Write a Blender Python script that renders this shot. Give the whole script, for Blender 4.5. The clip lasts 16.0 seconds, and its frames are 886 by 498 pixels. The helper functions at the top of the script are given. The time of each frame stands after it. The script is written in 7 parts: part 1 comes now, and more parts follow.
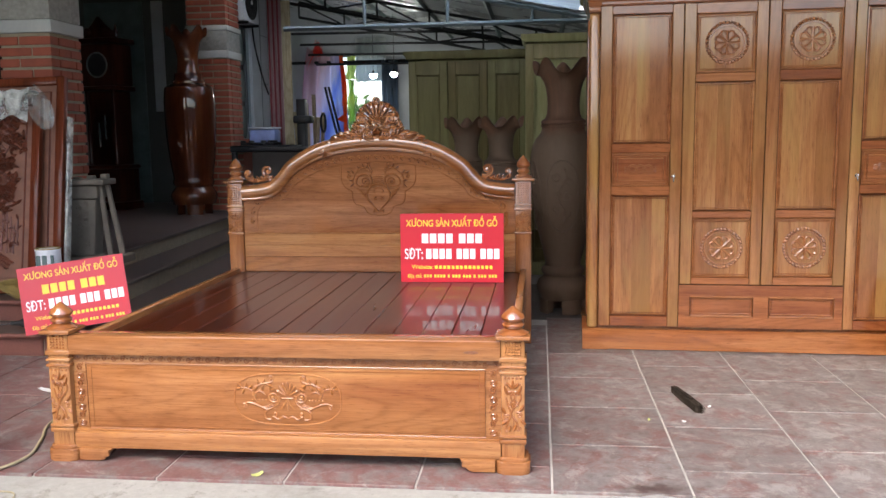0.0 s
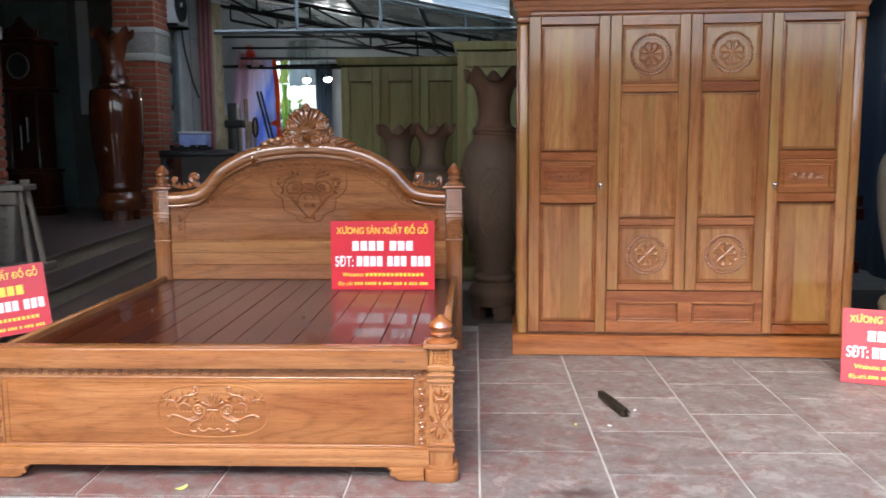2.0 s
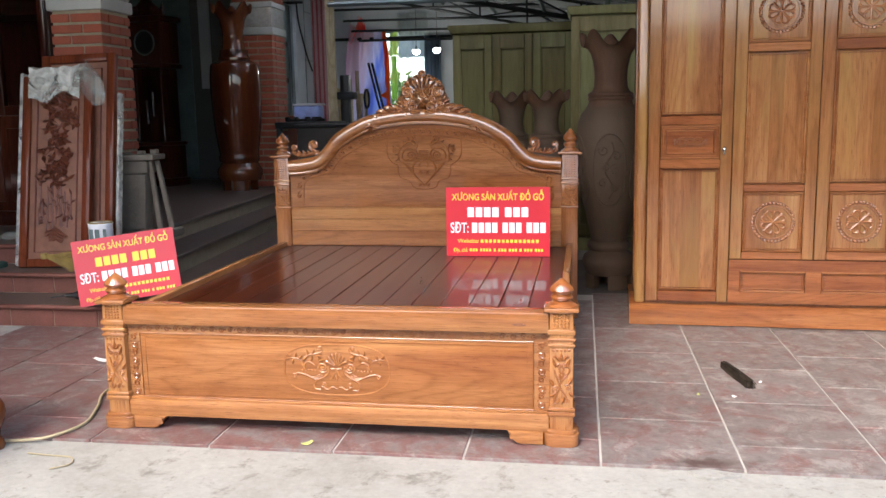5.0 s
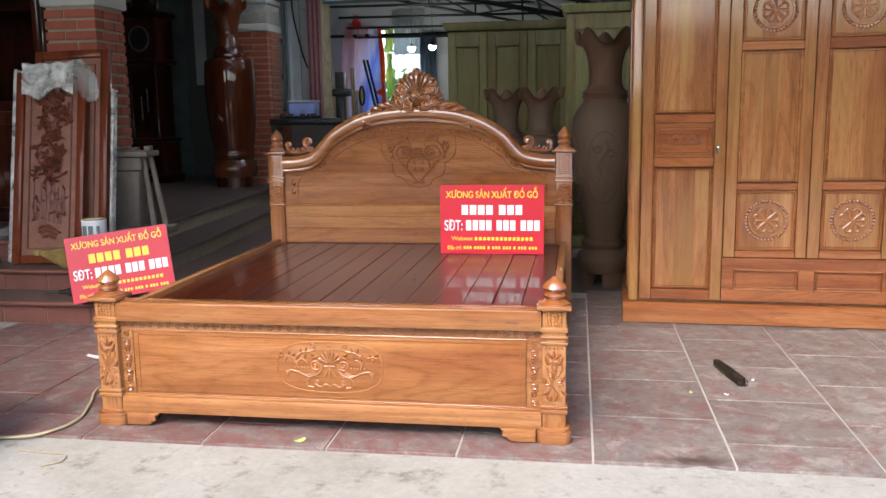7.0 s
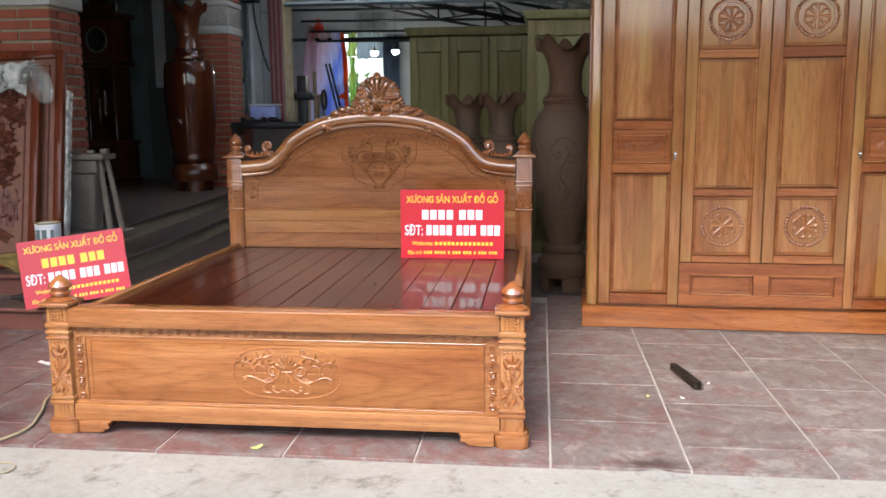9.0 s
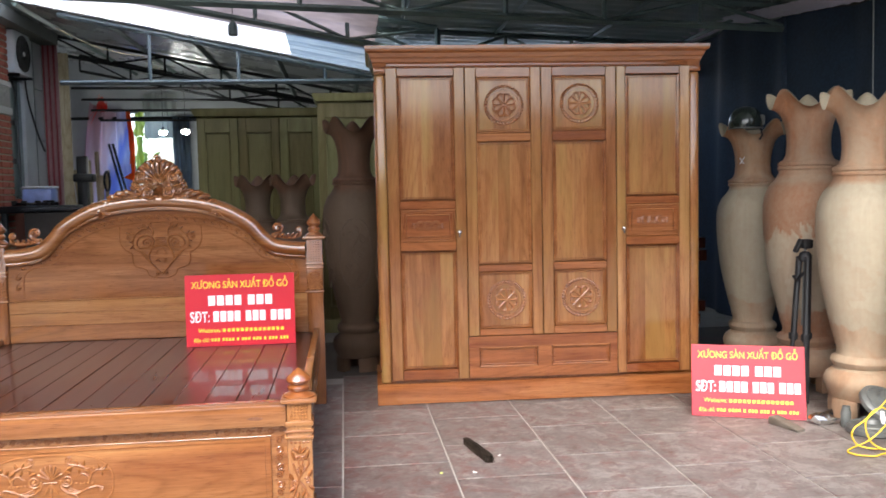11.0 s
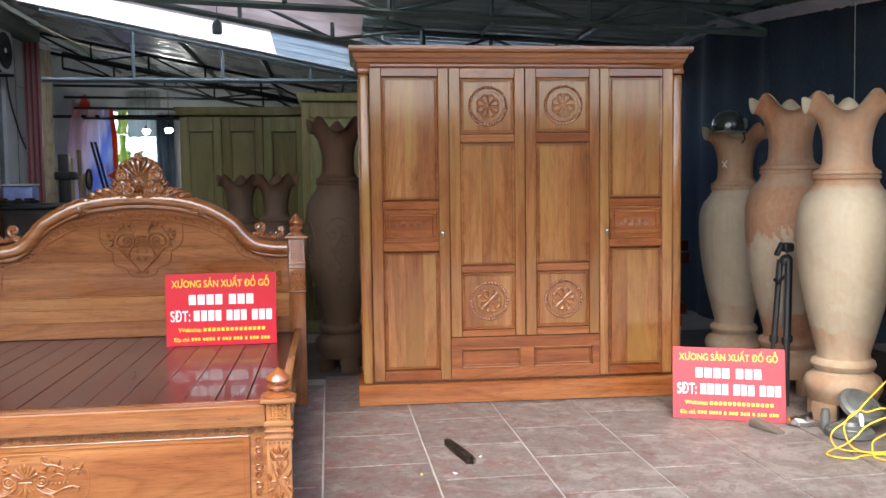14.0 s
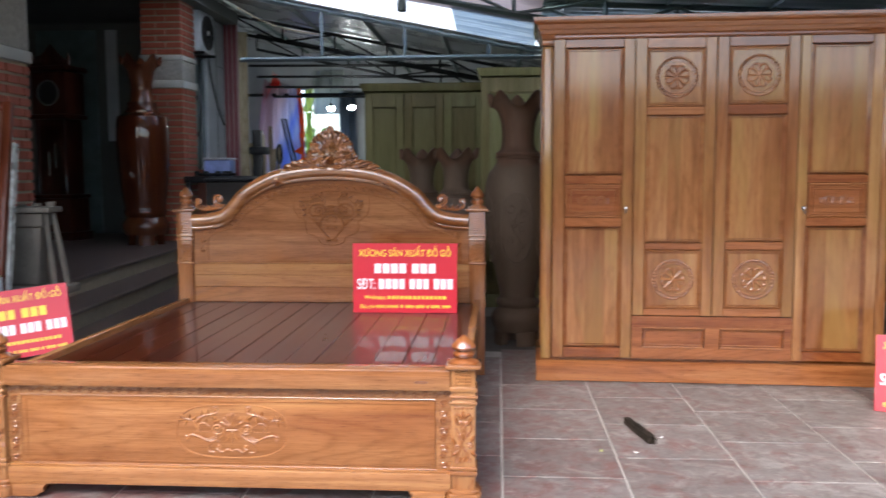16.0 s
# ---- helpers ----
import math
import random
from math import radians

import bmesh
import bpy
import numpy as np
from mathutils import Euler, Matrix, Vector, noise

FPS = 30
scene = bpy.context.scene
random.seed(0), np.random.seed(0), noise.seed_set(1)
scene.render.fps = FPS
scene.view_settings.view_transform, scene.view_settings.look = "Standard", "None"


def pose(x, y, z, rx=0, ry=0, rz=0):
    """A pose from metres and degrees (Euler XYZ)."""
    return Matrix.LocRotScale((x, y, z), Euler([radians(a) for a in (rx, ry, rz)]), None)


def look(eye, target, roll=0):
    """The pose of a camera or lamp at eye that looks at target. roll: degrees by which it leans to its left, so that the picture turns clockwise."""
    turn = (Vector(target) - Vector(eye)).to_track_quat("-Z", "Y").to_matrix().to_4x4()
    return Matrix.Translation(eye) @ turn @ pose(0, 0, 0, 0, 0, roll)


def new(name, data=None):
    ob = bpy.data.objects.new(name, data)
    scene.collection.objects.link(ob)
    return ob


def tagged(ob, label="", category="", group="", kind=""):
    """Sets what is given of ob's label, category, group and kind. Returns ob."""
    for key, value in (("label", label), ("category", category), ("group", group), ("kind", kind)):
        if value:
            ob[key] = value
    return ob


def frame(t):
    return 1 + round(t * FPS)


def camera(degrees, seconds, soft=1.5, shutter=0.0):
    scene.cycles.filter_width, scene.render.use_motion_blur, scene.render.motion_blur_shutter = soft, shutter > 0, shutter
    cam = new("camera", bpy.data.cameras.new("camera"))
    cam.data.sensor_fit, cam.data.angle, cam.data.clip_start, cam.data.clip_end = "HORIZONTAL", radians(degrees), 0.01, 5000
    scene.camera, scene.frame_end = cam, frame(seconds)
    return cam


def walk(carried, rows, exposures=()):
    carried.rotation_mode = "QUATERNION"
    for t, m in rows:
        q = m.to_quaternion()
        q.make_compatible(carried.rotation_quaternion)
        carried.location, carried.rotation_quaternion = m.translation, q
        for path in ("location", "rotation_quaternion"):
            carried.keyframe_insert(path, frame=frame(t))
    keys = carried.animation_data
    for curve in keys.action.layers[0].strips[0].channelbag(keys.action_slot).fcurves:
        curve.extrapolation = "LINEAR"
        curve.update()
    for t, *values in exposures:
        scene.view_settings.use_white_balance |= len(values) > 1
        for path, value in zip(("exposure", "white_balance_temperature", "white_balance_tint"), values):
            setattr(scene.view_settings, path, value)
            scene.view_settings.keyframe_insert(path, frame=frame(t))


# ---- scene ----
cam = camera(55.3, 16.0, shutter=0.4)
PATH = [
    (0, (0.1, -3.164, 1.283), (-0.127, -1.194, 1.022), -0.8),
    (0.5, (0.095, -3.164, 1.291), (-0.134, -1.195, 1.028), -0.7),
    (1, (0.096, -3.164, 1.287), (-0.131, -1.195, 1.02), -0.5),
    (1.5, (0.11, -3.164, 1.286), (-0.085, -1.191, 1.022), -0.4),
    (2, (0.135, -3.168, 1.3), (0.057, -1.185, 1.048), -0.4),
    (2.5, (0.144, -3.164, 1.306), (0.144, -1.178, 1.067), -0.0),
    (3, (0.121, -3.161, 1.297), (0.035, -1.179, 1.046), -0.2),
    (3.5, (0.091, -3.163, 1.291), (-0.142, -1.195, 1.019), -0.5),
    (4, (0.079, -3.155, 1.278), (-0.238, -1.202, 0.986), -0.7),
    (4.5, (0.069, -3.163, 1.265), (-0.27, -1.215, 0.963), -0.9),
    (5, (0.072, -3.163, 1.259), (-0.251, -1.214, 0.948), -1.1),
    (7.5, (0.081, -3.162, 1.261), (-0.231, -1.212, 0.941), -0.9),
    (8, (0.078, -3.165, 1.259), (-0.231, -1.215, 0.936), -0.8),
    (10.5, (0.168, -3.141, 1.28), (0.27, -1.154, 1.084), -0.8),
    (11, (0.184, -3.143, 1.287), (0.415, -1.161, 1.151), -1.2),
    (11.5, (0.198, -3.137, 1.278), (0.467, -1.158, 1.17), -1.2),
    (12, (0.196, -3.145, 1.279), (0.486, -1.17, 1.166), -1.0),
    (12.5, (0.202, -3.144, 1.276), (0.506, -1.17, 1.16), -1.1),
    (13, (0.205, -3.141, 1.274), (0.512, -1.169, 1.154), -0.9),
    (13.5, (0.195, -3.137, 1.27), (0.493, -1.164, 1.145), -0.7),
    (14, (0.198, -3.135, 1.279), (0.464, -1.157, 1.147), -0.7),
    (14.5, (0.187, -3.136, 1.273), (0.42, -1.154, 1.134), -0.7),
    (15, (0.182, -3.13, 1.263), (0.367, -1.144, 1.117), -0.4),
    (15.5, (0.166, -3.127, 1.253), (0.243, -1.136, 1.092), 0.0),
    (16, (0.128, -3.129, 1.252), (-0.002, -1.142, 1.072), -0.2),
]
EXPOSURE = [(0.0, 2.03, 6450, 10), (2.5, 2.01, 6200, 9), (4.0, 2.15, 6450, 10), (5.0, 2.13, 6500, 10), (8.0, 2.07, 6500, 10), (10.5, 2.08, 6450, 10), (12.5, 2.06, 6450, 10), (14.5, 2.07, 6400, 10), (15.3, 2.01, 6250, 9), (16.0, 1.99, 6100, 9)]
walk(cam, [(t, look(eye, target, roll)) for t, eye, target, roll in PATH], EXPOSURE)

# ---- world, sun and exposure ----
world = bpy.data.worlds.new("world")
scene.world = world
world.use_nodes = True
wn = world.node_tree
sky = wn.nodes.new("ShaderNodeTexSky")
sky.sky_type = 'NISHITA'
sky.sun_disc = False
sky.sun_elevation = radians(49)
sky.sun_rotation = radians(200)
sky.air_density, sky.dust_density = 1.0, 3.0
wn.nodes["Background"].inputs["Strength"].default_value = 0.15
wn.links.new(sky.outputs["Color"], wn.nodes["Background"].inputs["Color"])

sun_data = bpy.data.lights.new("sun", 'SUN')
sun_data.energy, sun_data.angle, sun_data.color = 0.5, radians(18), (1.0, 0.995, 0.985)
sun = new("sun", sun_data)
sun.matrix_world = look((0, 0, 8), (0.5, 2.5, 5.06))


# ---- materials ----
def material(name, rough=0.6, metal=0.0, coat=0.0):
    m = bpy.data.materials.new(name)
    m.use_nodes = True
    b = m.node_tree.nodes["Principled BSDF"]
    b.inputs["Roughness"].default_value = rough
    b.inputs["Metallic"].default_value = metal
    b.inputs["Coat Weight"].default_value = coat
    b.inputs["Coat Roughness"].default_value = 0.08
    return m, m.node_tree, b


def ramp(nt, fac, stops):
    r = nt.nodes.new("ShaderNodeValToRGB")
    e = r.color_ramp.elements
    e[0].position, e[0].color = stops[0][0], (*stops[0][1], 1)
    e[1].position, e[1].color = stops[-1][0], (*stops[-1][1], 1)
    for p, c in stops[1:-1]:
        k = e.new(p)
        k.color = (*c, 1)
    nt.links.new(fac, r.inputs["Fac"])
    return r.outputs["Color"]


def coords(nt, scale, shift=True, world_space=False):
    """Object coordinates, stretched by scale, moved by a random amount for each object."""
    tc = nt.nodes.new("ShaderNodeTexCoord")
    mp = nt.nodes.new("ShaderNodeMapping")
    mp.inputs["Scale"].default_value = scale
    if world_space:
        geo = nt.nodes.new("ShaderNodeNewGeometry")
        nt.links.new(geo.outputs["Position"], mp.inputs["Vector"])
    else:
        nt.links.new(tc.outputs["Object"], mp.inputs["Vector"])
    if shift:
        info = nt.nodes.new("ShaderNodeObjectInfo")
        mul = nt.nodes.new("ShaderNodeMath")
        mul.operation = 'MULTIPLY'
        mul.inputs[1].default_value = 37.0
        nt.links.new(info.outputs["Random"], mul.inputs[0])
        nt.links.new(mul.outputs[0], mp.inputs["Location"])
    return mp.outputs["Vector"]


def noise_tex(nt, vec, scale, detail=4.0, rough=0.55, distort=0.0):
    n = nt.nodes.new("ShaderNodeTexNoise")
    n.inputs["Scale"].default_value = scale
    n.inputs["Detail"].default_value = detail
    n.inputs["Roughness"].default_value = rough
    n.inputs["Distortion"].default_value = distort
    nt.links.new(vec, n.inputs["Vector"])
    return n.outputs["Fac"]


def mix(nt, fac, a, b, mode='MIX'):
    x = nt.nodes.new("ShaderNodeMix")
    x.data_type, x.blend_type = 'RGBA', mode
    for value, k in ((fac, 0), (a, 6), (b, 7)):
        if hasattr(value, "links"):
            nt.links.new(value, x.inputs[k])
        elif k == 0:
            x.inputs[k].default_value = value
        else:
            x.inputs[k].default_value = (*value, 1)
    return x.outputs[2]


def bump(nt, b, height, strength, distance=0.002):
    n = nt.nodes.new("ShaderNodeBump")
    n.inputs["Strength"].default_value = strength
    n.inputs["Distance"].default_value = distance
    nt.links.new(height, n.inputs["Height"])
    nt.links.new(n.outputs["Normal"], b.inputs["Normal"])


def rough_var(nt, b, fac, lo, hi):
    m = nt.nodes.new("ShaderNodeMapRange")
    m.inputs["To Min"].default_value, m.inputs["To Max"].default_value = lo, hi
    nt.links.new(fac, m.inputs["Value"])
    nt.links.new(m.outputs["Result"], b.inputs["Roughness"])


def wood(name, axis, dark, mid, light, rough=0.4, coat=1.0, grain=1.0, contrast=1.0, gloss=0.11, spec=0.04, tint=None, ior=1.55):
    """Lacquered timber with the grain along the given axis: growth rings, tone streaks, pores, a few knots."""
    m, nt, b = material(name, rough, 0.0, coat)
    b.inputs["Coat Roughness"].default_value = gloss
    b.inputs["Specular IOR Level"].default_value = spec
    b.inputs["Coat IOR"].default_value = ior

    def along(across, length):
        v = [across * grain] * 3
        v[axis] = length * grain
        return coords(nt, v)

    def sine(fac, times):
        many = nt.nodes.new("ShaderNodeMath")
        many.operation = 'MULTIPLY'
        many.inputs[1].default_value = times
        nt.links.new(fac, many.inputs[0])
        wave = nt.nodes.new("ShaderNodeMath")
        wave.operation = 'SINE'
        nt.links.new(many.outputs[0], wave.inputs[0])
        half = nt.nodes.new("ShaderNodeMath")
        half.operation = 'MULTIPLY_ADD'
        half.inputs[1].default_value, half.inputs[2].default_value = 0.5, 0.5
        nt.links.new(wave.outputs[0], half.inputs[0])
        return half.outputs[0]
    broad = noise_tex(nt, along(6.0, 0.55), 1.0, 5.0, 0.55, 0.9)
    streak = noise_tex(nt, along(34.0, 0.8), 1.0, 4.0, 0.6, 0.5)
    year = noise_tex(nt, along(2.6, 0.42), 1.0, 2.0, 0.4, 0.4)
    fine = noise_tex(nt, along(210.0, 7.0), 1.0, 3.0, 0.6, 0.1)
    pore = noise_tex(nt, along(330.0, 16.0), 1.0, 2.0, 0.5, 0.0)
    knot = noise_tex(nt, along(2.3, 1.0), 2.0, 2.0, 0.5, 0.9)
    cloud = noise_tex(nt, along(9.0, 3.4), 1.0, 4.0, 0.6, 1.6)
    col = ramp(nt, broad, [(0.28, dark), (0.5, mid), (0.72, light)])
    rings = ramp(nt, sine(year, 120.0), [(0.0, (0.66, 0.55, 0.46)), (0.16, (0.9, 0.87, 0.84)), (0.5, (1.0, 1.0, 1.0)), (1.0, (1.05, 1.06, 1.05))])
    col = mix(nt, 0.38 * contrast, col, rings, 'MULTIPLY')
    col = mix(nt, 0.55 * contrast, col, ramp(nt, streak, [(0.32, (0.68, 0.6, 0.53)), (0.5, (1, 1, 1)), (0.7, (1.1, 1.13, 1.12))]), 'MULTIPLY')
    col = mix(nt, 0.45 * contrast, col, ramp(nt, fine, [(0.34, (0.62, 0.56, 0.5)), (0.56, (1, 1, 1))]), 'MULTIPLY')
    col = mix(nt, 0.75 * contrast, col, ramp(nt, pore, [(0.6, (1, 1, 1)), (0.7, (0.5, 0.42, 0.36))]), 'MULTIPLY')
    col = mix(nt, 0.45 * contrast, col, ramp(nt, cloud, [(0.3, (0.8, 0.75, 0.7)), (0.5, (1, 1, 1)), (0.7, (1.1, 1.12, 1.12))]), 'MULTIPLY')
    col = mix(nt, 0.8, col, ramp(nt, knot, [(0.13, (0.34, 0.22, 0.15)), (0.17, (0.75, 0.64, 0.55)), (0.22, (1, 1, 1))]), 'MULTIPLY')
    if tint:
        area = noise_tex(nt, along(3.6, 1.0), 1.0, 3.0, 0.55, 0.8)
        col = mix(nt, ramp(nt, area, [(0.45, (0, 0, 0)), (0.66, (0.7, 0.7, 0.7))]), col, tint)
    info = nt.nodes.new("ShaderNodeObjectInfo")
    tone = ramp(nt, info.outputs["Random"], [(0.0, (0.8, 0.7, 0.62)), (0.5, (1.0, 1.0, 0.98)), (1.0, (1.12, 1.2, 1.16))])
    col = mix(nt, 0.85, col, tone, 'MULTIPLY')
    nt.links.new(col, b.inputs["Base Color"])
    bump(nt, b, fine, 0.06, 0.0006)
    rough_var(nt, b, broad, rough * 0.8, rough * 1.2)
    # the lacquer is brushed on, so its surface lies in faint waves
    ripple = nt.nodes.new("ShaderNodeBump")
    ripple.inputs["Strength"].default_value, ripple.inputs["Distance"].default_value = 0.04, 0.004
    nt.links.new(noise_tex(nt, along(14.0, 5.0), 1.0, 2.0, 0.5, 0.0), ripple.inputs["Height"])
    nt.links.new(ripple.outputs["Normal"], b.inputs["Coat Normal"])
    return m


def plain(name, colour, rough=0.6, metal=0.0, var=0.25, scale=6.0, grain=0.15, coat=0.0, bumpy=0.1):
    """A painted or moulded surface with soft stains and a fine relief."""
    m, nt, b = material(name, rough, metal, coat)
    vec = coords(nt, (1, 1, 1))
    broad = noise_tex(nt, vec, scale, 5.0, 0.6)
    fine = noise_tex(nt, vec, scale * 22, 3.0, 0.6)
    lo = tuple(c * (1 - var) for c in colour)
    hi = tuple(min(1.0, c * (1 + var)) for c in colour)
    col = ramp(nt, broad, [(0.3, lo), (0.7, hi)])
    col = mix(nt, grain, col, ramp(nt, fine, [(0.35, lo), (0.65, hi)]))
    nt.links.new(col, b.inputs["Base Color"])
    bump(nt, b, fine, bumpy, 0.002)
    rough_var(nt, b, broad, max(0.03, rough * 0.8), min(1.0, rough * 1.15))
    return m


BED_D, BED_M, BED_L = (0.238, 0.085, 0.028), (0.312, 0.13, 0.046), (0.385, 0.182, 0.072)
M_bed_x = wood("bed timber across", 0, BED_D, BED_M, BED_L)
M_bed_satin = wood("satin bed moulding timber", 0, BED_D, BED_M, BED_L, 0.45, 0.6)
M_bed_roll = wood("polished bed roll timber", 0, (0.235, 0.076, 0.021), (0.305, 0.115, 0.036), (0.375, 0.16, 0.057), 0.35, 1.0, 1.0, 0.9, 0.045, ior=1.95)
M_bed_y = wood("bed timber along", 1, BED_D, BED_M, BED_L)
M_bed_z = wood("bed timber upright", 2, BED_D, BED_M, BED_L)
M_carve = wood("carved bed timber", 0, (0.22, 0.062, 0.016), (0.31, 0.108, 0.032), (0.39, 0.158, 0.055), 0.35, 1.0, 1.0, 0.6, 0.035, ior=2.2)
M_carve_soft = wood("lacquered panel carving", 0, (0.2, 0.06, 0.016), (0.285, 0.103, 0.031), (0.36, 0.15, 0.053), 0.38, 1.0, 1.0, 0.6, 0.09, ior=1.62)
M_carve_dull = wood("dull carved bed timber", 0, (0.2, 0.056, 0.015), (0.27, 0.092, 0.028), (0.34, 0.135, 0.046), 0.5, 0.2, 1.0, 0.6)
M_deck = wood("dark lacquered deck", 1, (0.032, 0.007, 0.003), (0.05, 0.011, 0.0045), (0.07, 0.0165, 0.0064), 0.3, 0.42, 1.0, 0.8, 0.025, 0.1)
WD, WM, WL = (0.197, 0.065, 0.019), (0.298, 0.119, 0.039), (0.395, 0.188, 0.074)
M_war_z = wood("wardrobe timber upright", 2, WD, WM, WL, tint=(0.285, 0.153, 0.045))
M_war_x = wood("wardrobe timber across", 0, (0.2, 0.054, 0.016), (0.28, 0.091, 0.028), (0.35, 0.134, 0.046))
M_war_satin = wood("satin wardrobe carving timber", 0, (0.23, 0.071, 0.022), (0.315, 0.114, 0.038), (0.39, 0.162, 0.06), 0.4, 1.0, 1.0, 0.7, 0.1, ior=1.75)
M_deck.node_tree.nodes["Principled BSDF"].inputs["Coat IOR"].default_value = 1.5
M_green = wood("unfinished greenish timber", 2, (0.085, 0.076, 0.032), (0.125, 0.116, 0.054), (0.165, 0.156, 0.08), 0.6, 0.1, 1.0, 0.4)
M_green_pale = wood("pale greenish timber", 2, (0.2, 0.19, 0.09), (0.28, 0.27, 0.14), (0.36, 0.35, 0.19), 0.6, 0.1, 1.0, 0.4)
M_dark = wood("dark red lacquered timber", 2, (0.03, 0.008, 0.005), (0.055, 0.014, 0.008), (0.085, 0.022, 0.011), 0.35, 0.6)
M_darkvase = wood("polished dark brown timber", 2, (0.06, 0.014, 0.005), (0.1, 0.026, 0.009), (0.14, 0.042, 0.014), 0.4, 1.0, 0.6, 0.7, 0.05)
M_frame = wood("reddish picture frame timber", 2, (0.09, 0.02, 0.009), (0.15, 0.034, 0.014), (0.2, 0.05, 0.022), 0.45, 0.3)
M_relief = plain("reddish carved timber", (0.2, 0.078, 0.042), 0.5, 0, 0.25, 12)
M_grey_wood = plain("dusty grey timber", (0.15, 0.125, 0.095), 0.85, 0, 0.25, 9, 0.3, 0, 0.4)
M_board = wood("pale raw board", 2, (0.44, 0.36, 0.24), (0.58, 0.49, 0.34), (0.68, 0.59, 0.44), 0.7, 0.0)
M_steel = plain("green-grey painted steel", (0.14, 0.19, 0.178), 0.45, 0.2, 0.3, 4)
M_steel_blue = plain("blue-grey painted steel", (0.17, 0.205, 0.215), 0.5, 0.2, 0.2, 4)
M_black_steel = plain("dark steel tube", (0.018, 0.02, 0.022), 0.5, 0.3, 0.3, 4)
M_plaster = plain("grey plaster", (0.125, 0.135, 0.125), 0.85, 0, 0.15, 1.6, 0.2, 0, 0.2)
M_pale = plain("pale grey paint", (0.55, 0.58, 0.6), 0.7, 0, 0.15, 2.0)
M_house = plain("pale grey house paint", (0.5, 0.54, 0.56), 0.8, 0, 0.15, 2.0)
M_stucco = plain("grey roughcast render", (0.3, 0.29, 0.255), 0.95, 0, 0.35, 30, 0.4, 0, 1.0)
M_stone = plain("pale stone band", (0.4, 0.4, 0.37), 0.8, 0, 0.15, 3)
M_mortar = plain("pale mortar", (0.28, 0.235, 0.16), 0.95, 0, 0.2, 20, 0.3, 0, 0.5)
M_brick = plain("red facing brick", (0.29, 0.07, 0.036), 0.8, 0, 0.25, 9, 0.3, 0, 0.5)
M_step_red = plain("dusty red step tile", (0.17, 0.06, 0.042), 0.6, 0, 0.3, 4, 0.3)
M_step_grey = plain("dusty grey step stone", (0.11, 0.08, 0.066), 0.4, 0, 0.4, 3, 0.3)
M_red = plain("red printed board", (0.52, 0.016, 0.03), 0.35, 0, 0.05, 3, 0.05, 0, 0.02)
M_yellow = plain("yellow print", (0.85, 0.6, 0.05), 0.4, 0, 0.04, 3, 0.05, 0, 0.02)
M_white = plain("white print", (0.82, 0.82, 0.82), 0.4, 0, 0.03, 3, 0.05, 0, 0.02)
M_rubber = plain("black rubber", (0.012, 0.012, 0.013), 0.5, 0, 0.3, 8)
M_grey_metal = plain("dull grey metal", (0.16, 0.17, 0.16), 0.5, 0.4, 0.25, 9)
M_chrome = plain("chrome", (0.7, 0.7, 0.68), 0.2, 1.0, 0.1, 9)
M_cord = plain("yellow cord", (0.75, 0.5, 0.02), 0.45, 0, 0.1, 5)
M_cable = plain("dusty beige cable", (0.36, 0.3, 0.18), 0.6, 0, 0.2, 5)
M_navy = plain("navy shade net", (0.022, 0.04, 0.07), 0.95, 0, 0.35, 2.0, 0.5, 0, 0.6)
M_pink_stripe = plain("dusty pink plastic", (0.36, 0.2, 0.21), 0.5, 0, 0.15, 5)
M_red_stripe = plain("dull red plastic", (0.26, 0.04, 0.05), 0.5, 0, 0.15, 5)
M_yard = plain("dark unseen yard wall", (0.13, 0.12, 0.105), 0.9, 0, 0.35, 0.6, 0.3)
M_dirt = plain("dark bare ground", (0.045, 0.04, 0.036), 0.95, 0, 0.3, 3, 0.3, 0, 0.6)
# floor colour with the shade behind the bed painted in
M_floor_shaded = plain("floor darkened for shade", (0.1, 0.09, 0.078), 0.95, 0, 0.3, 3, 0.3, 0, 0.6)


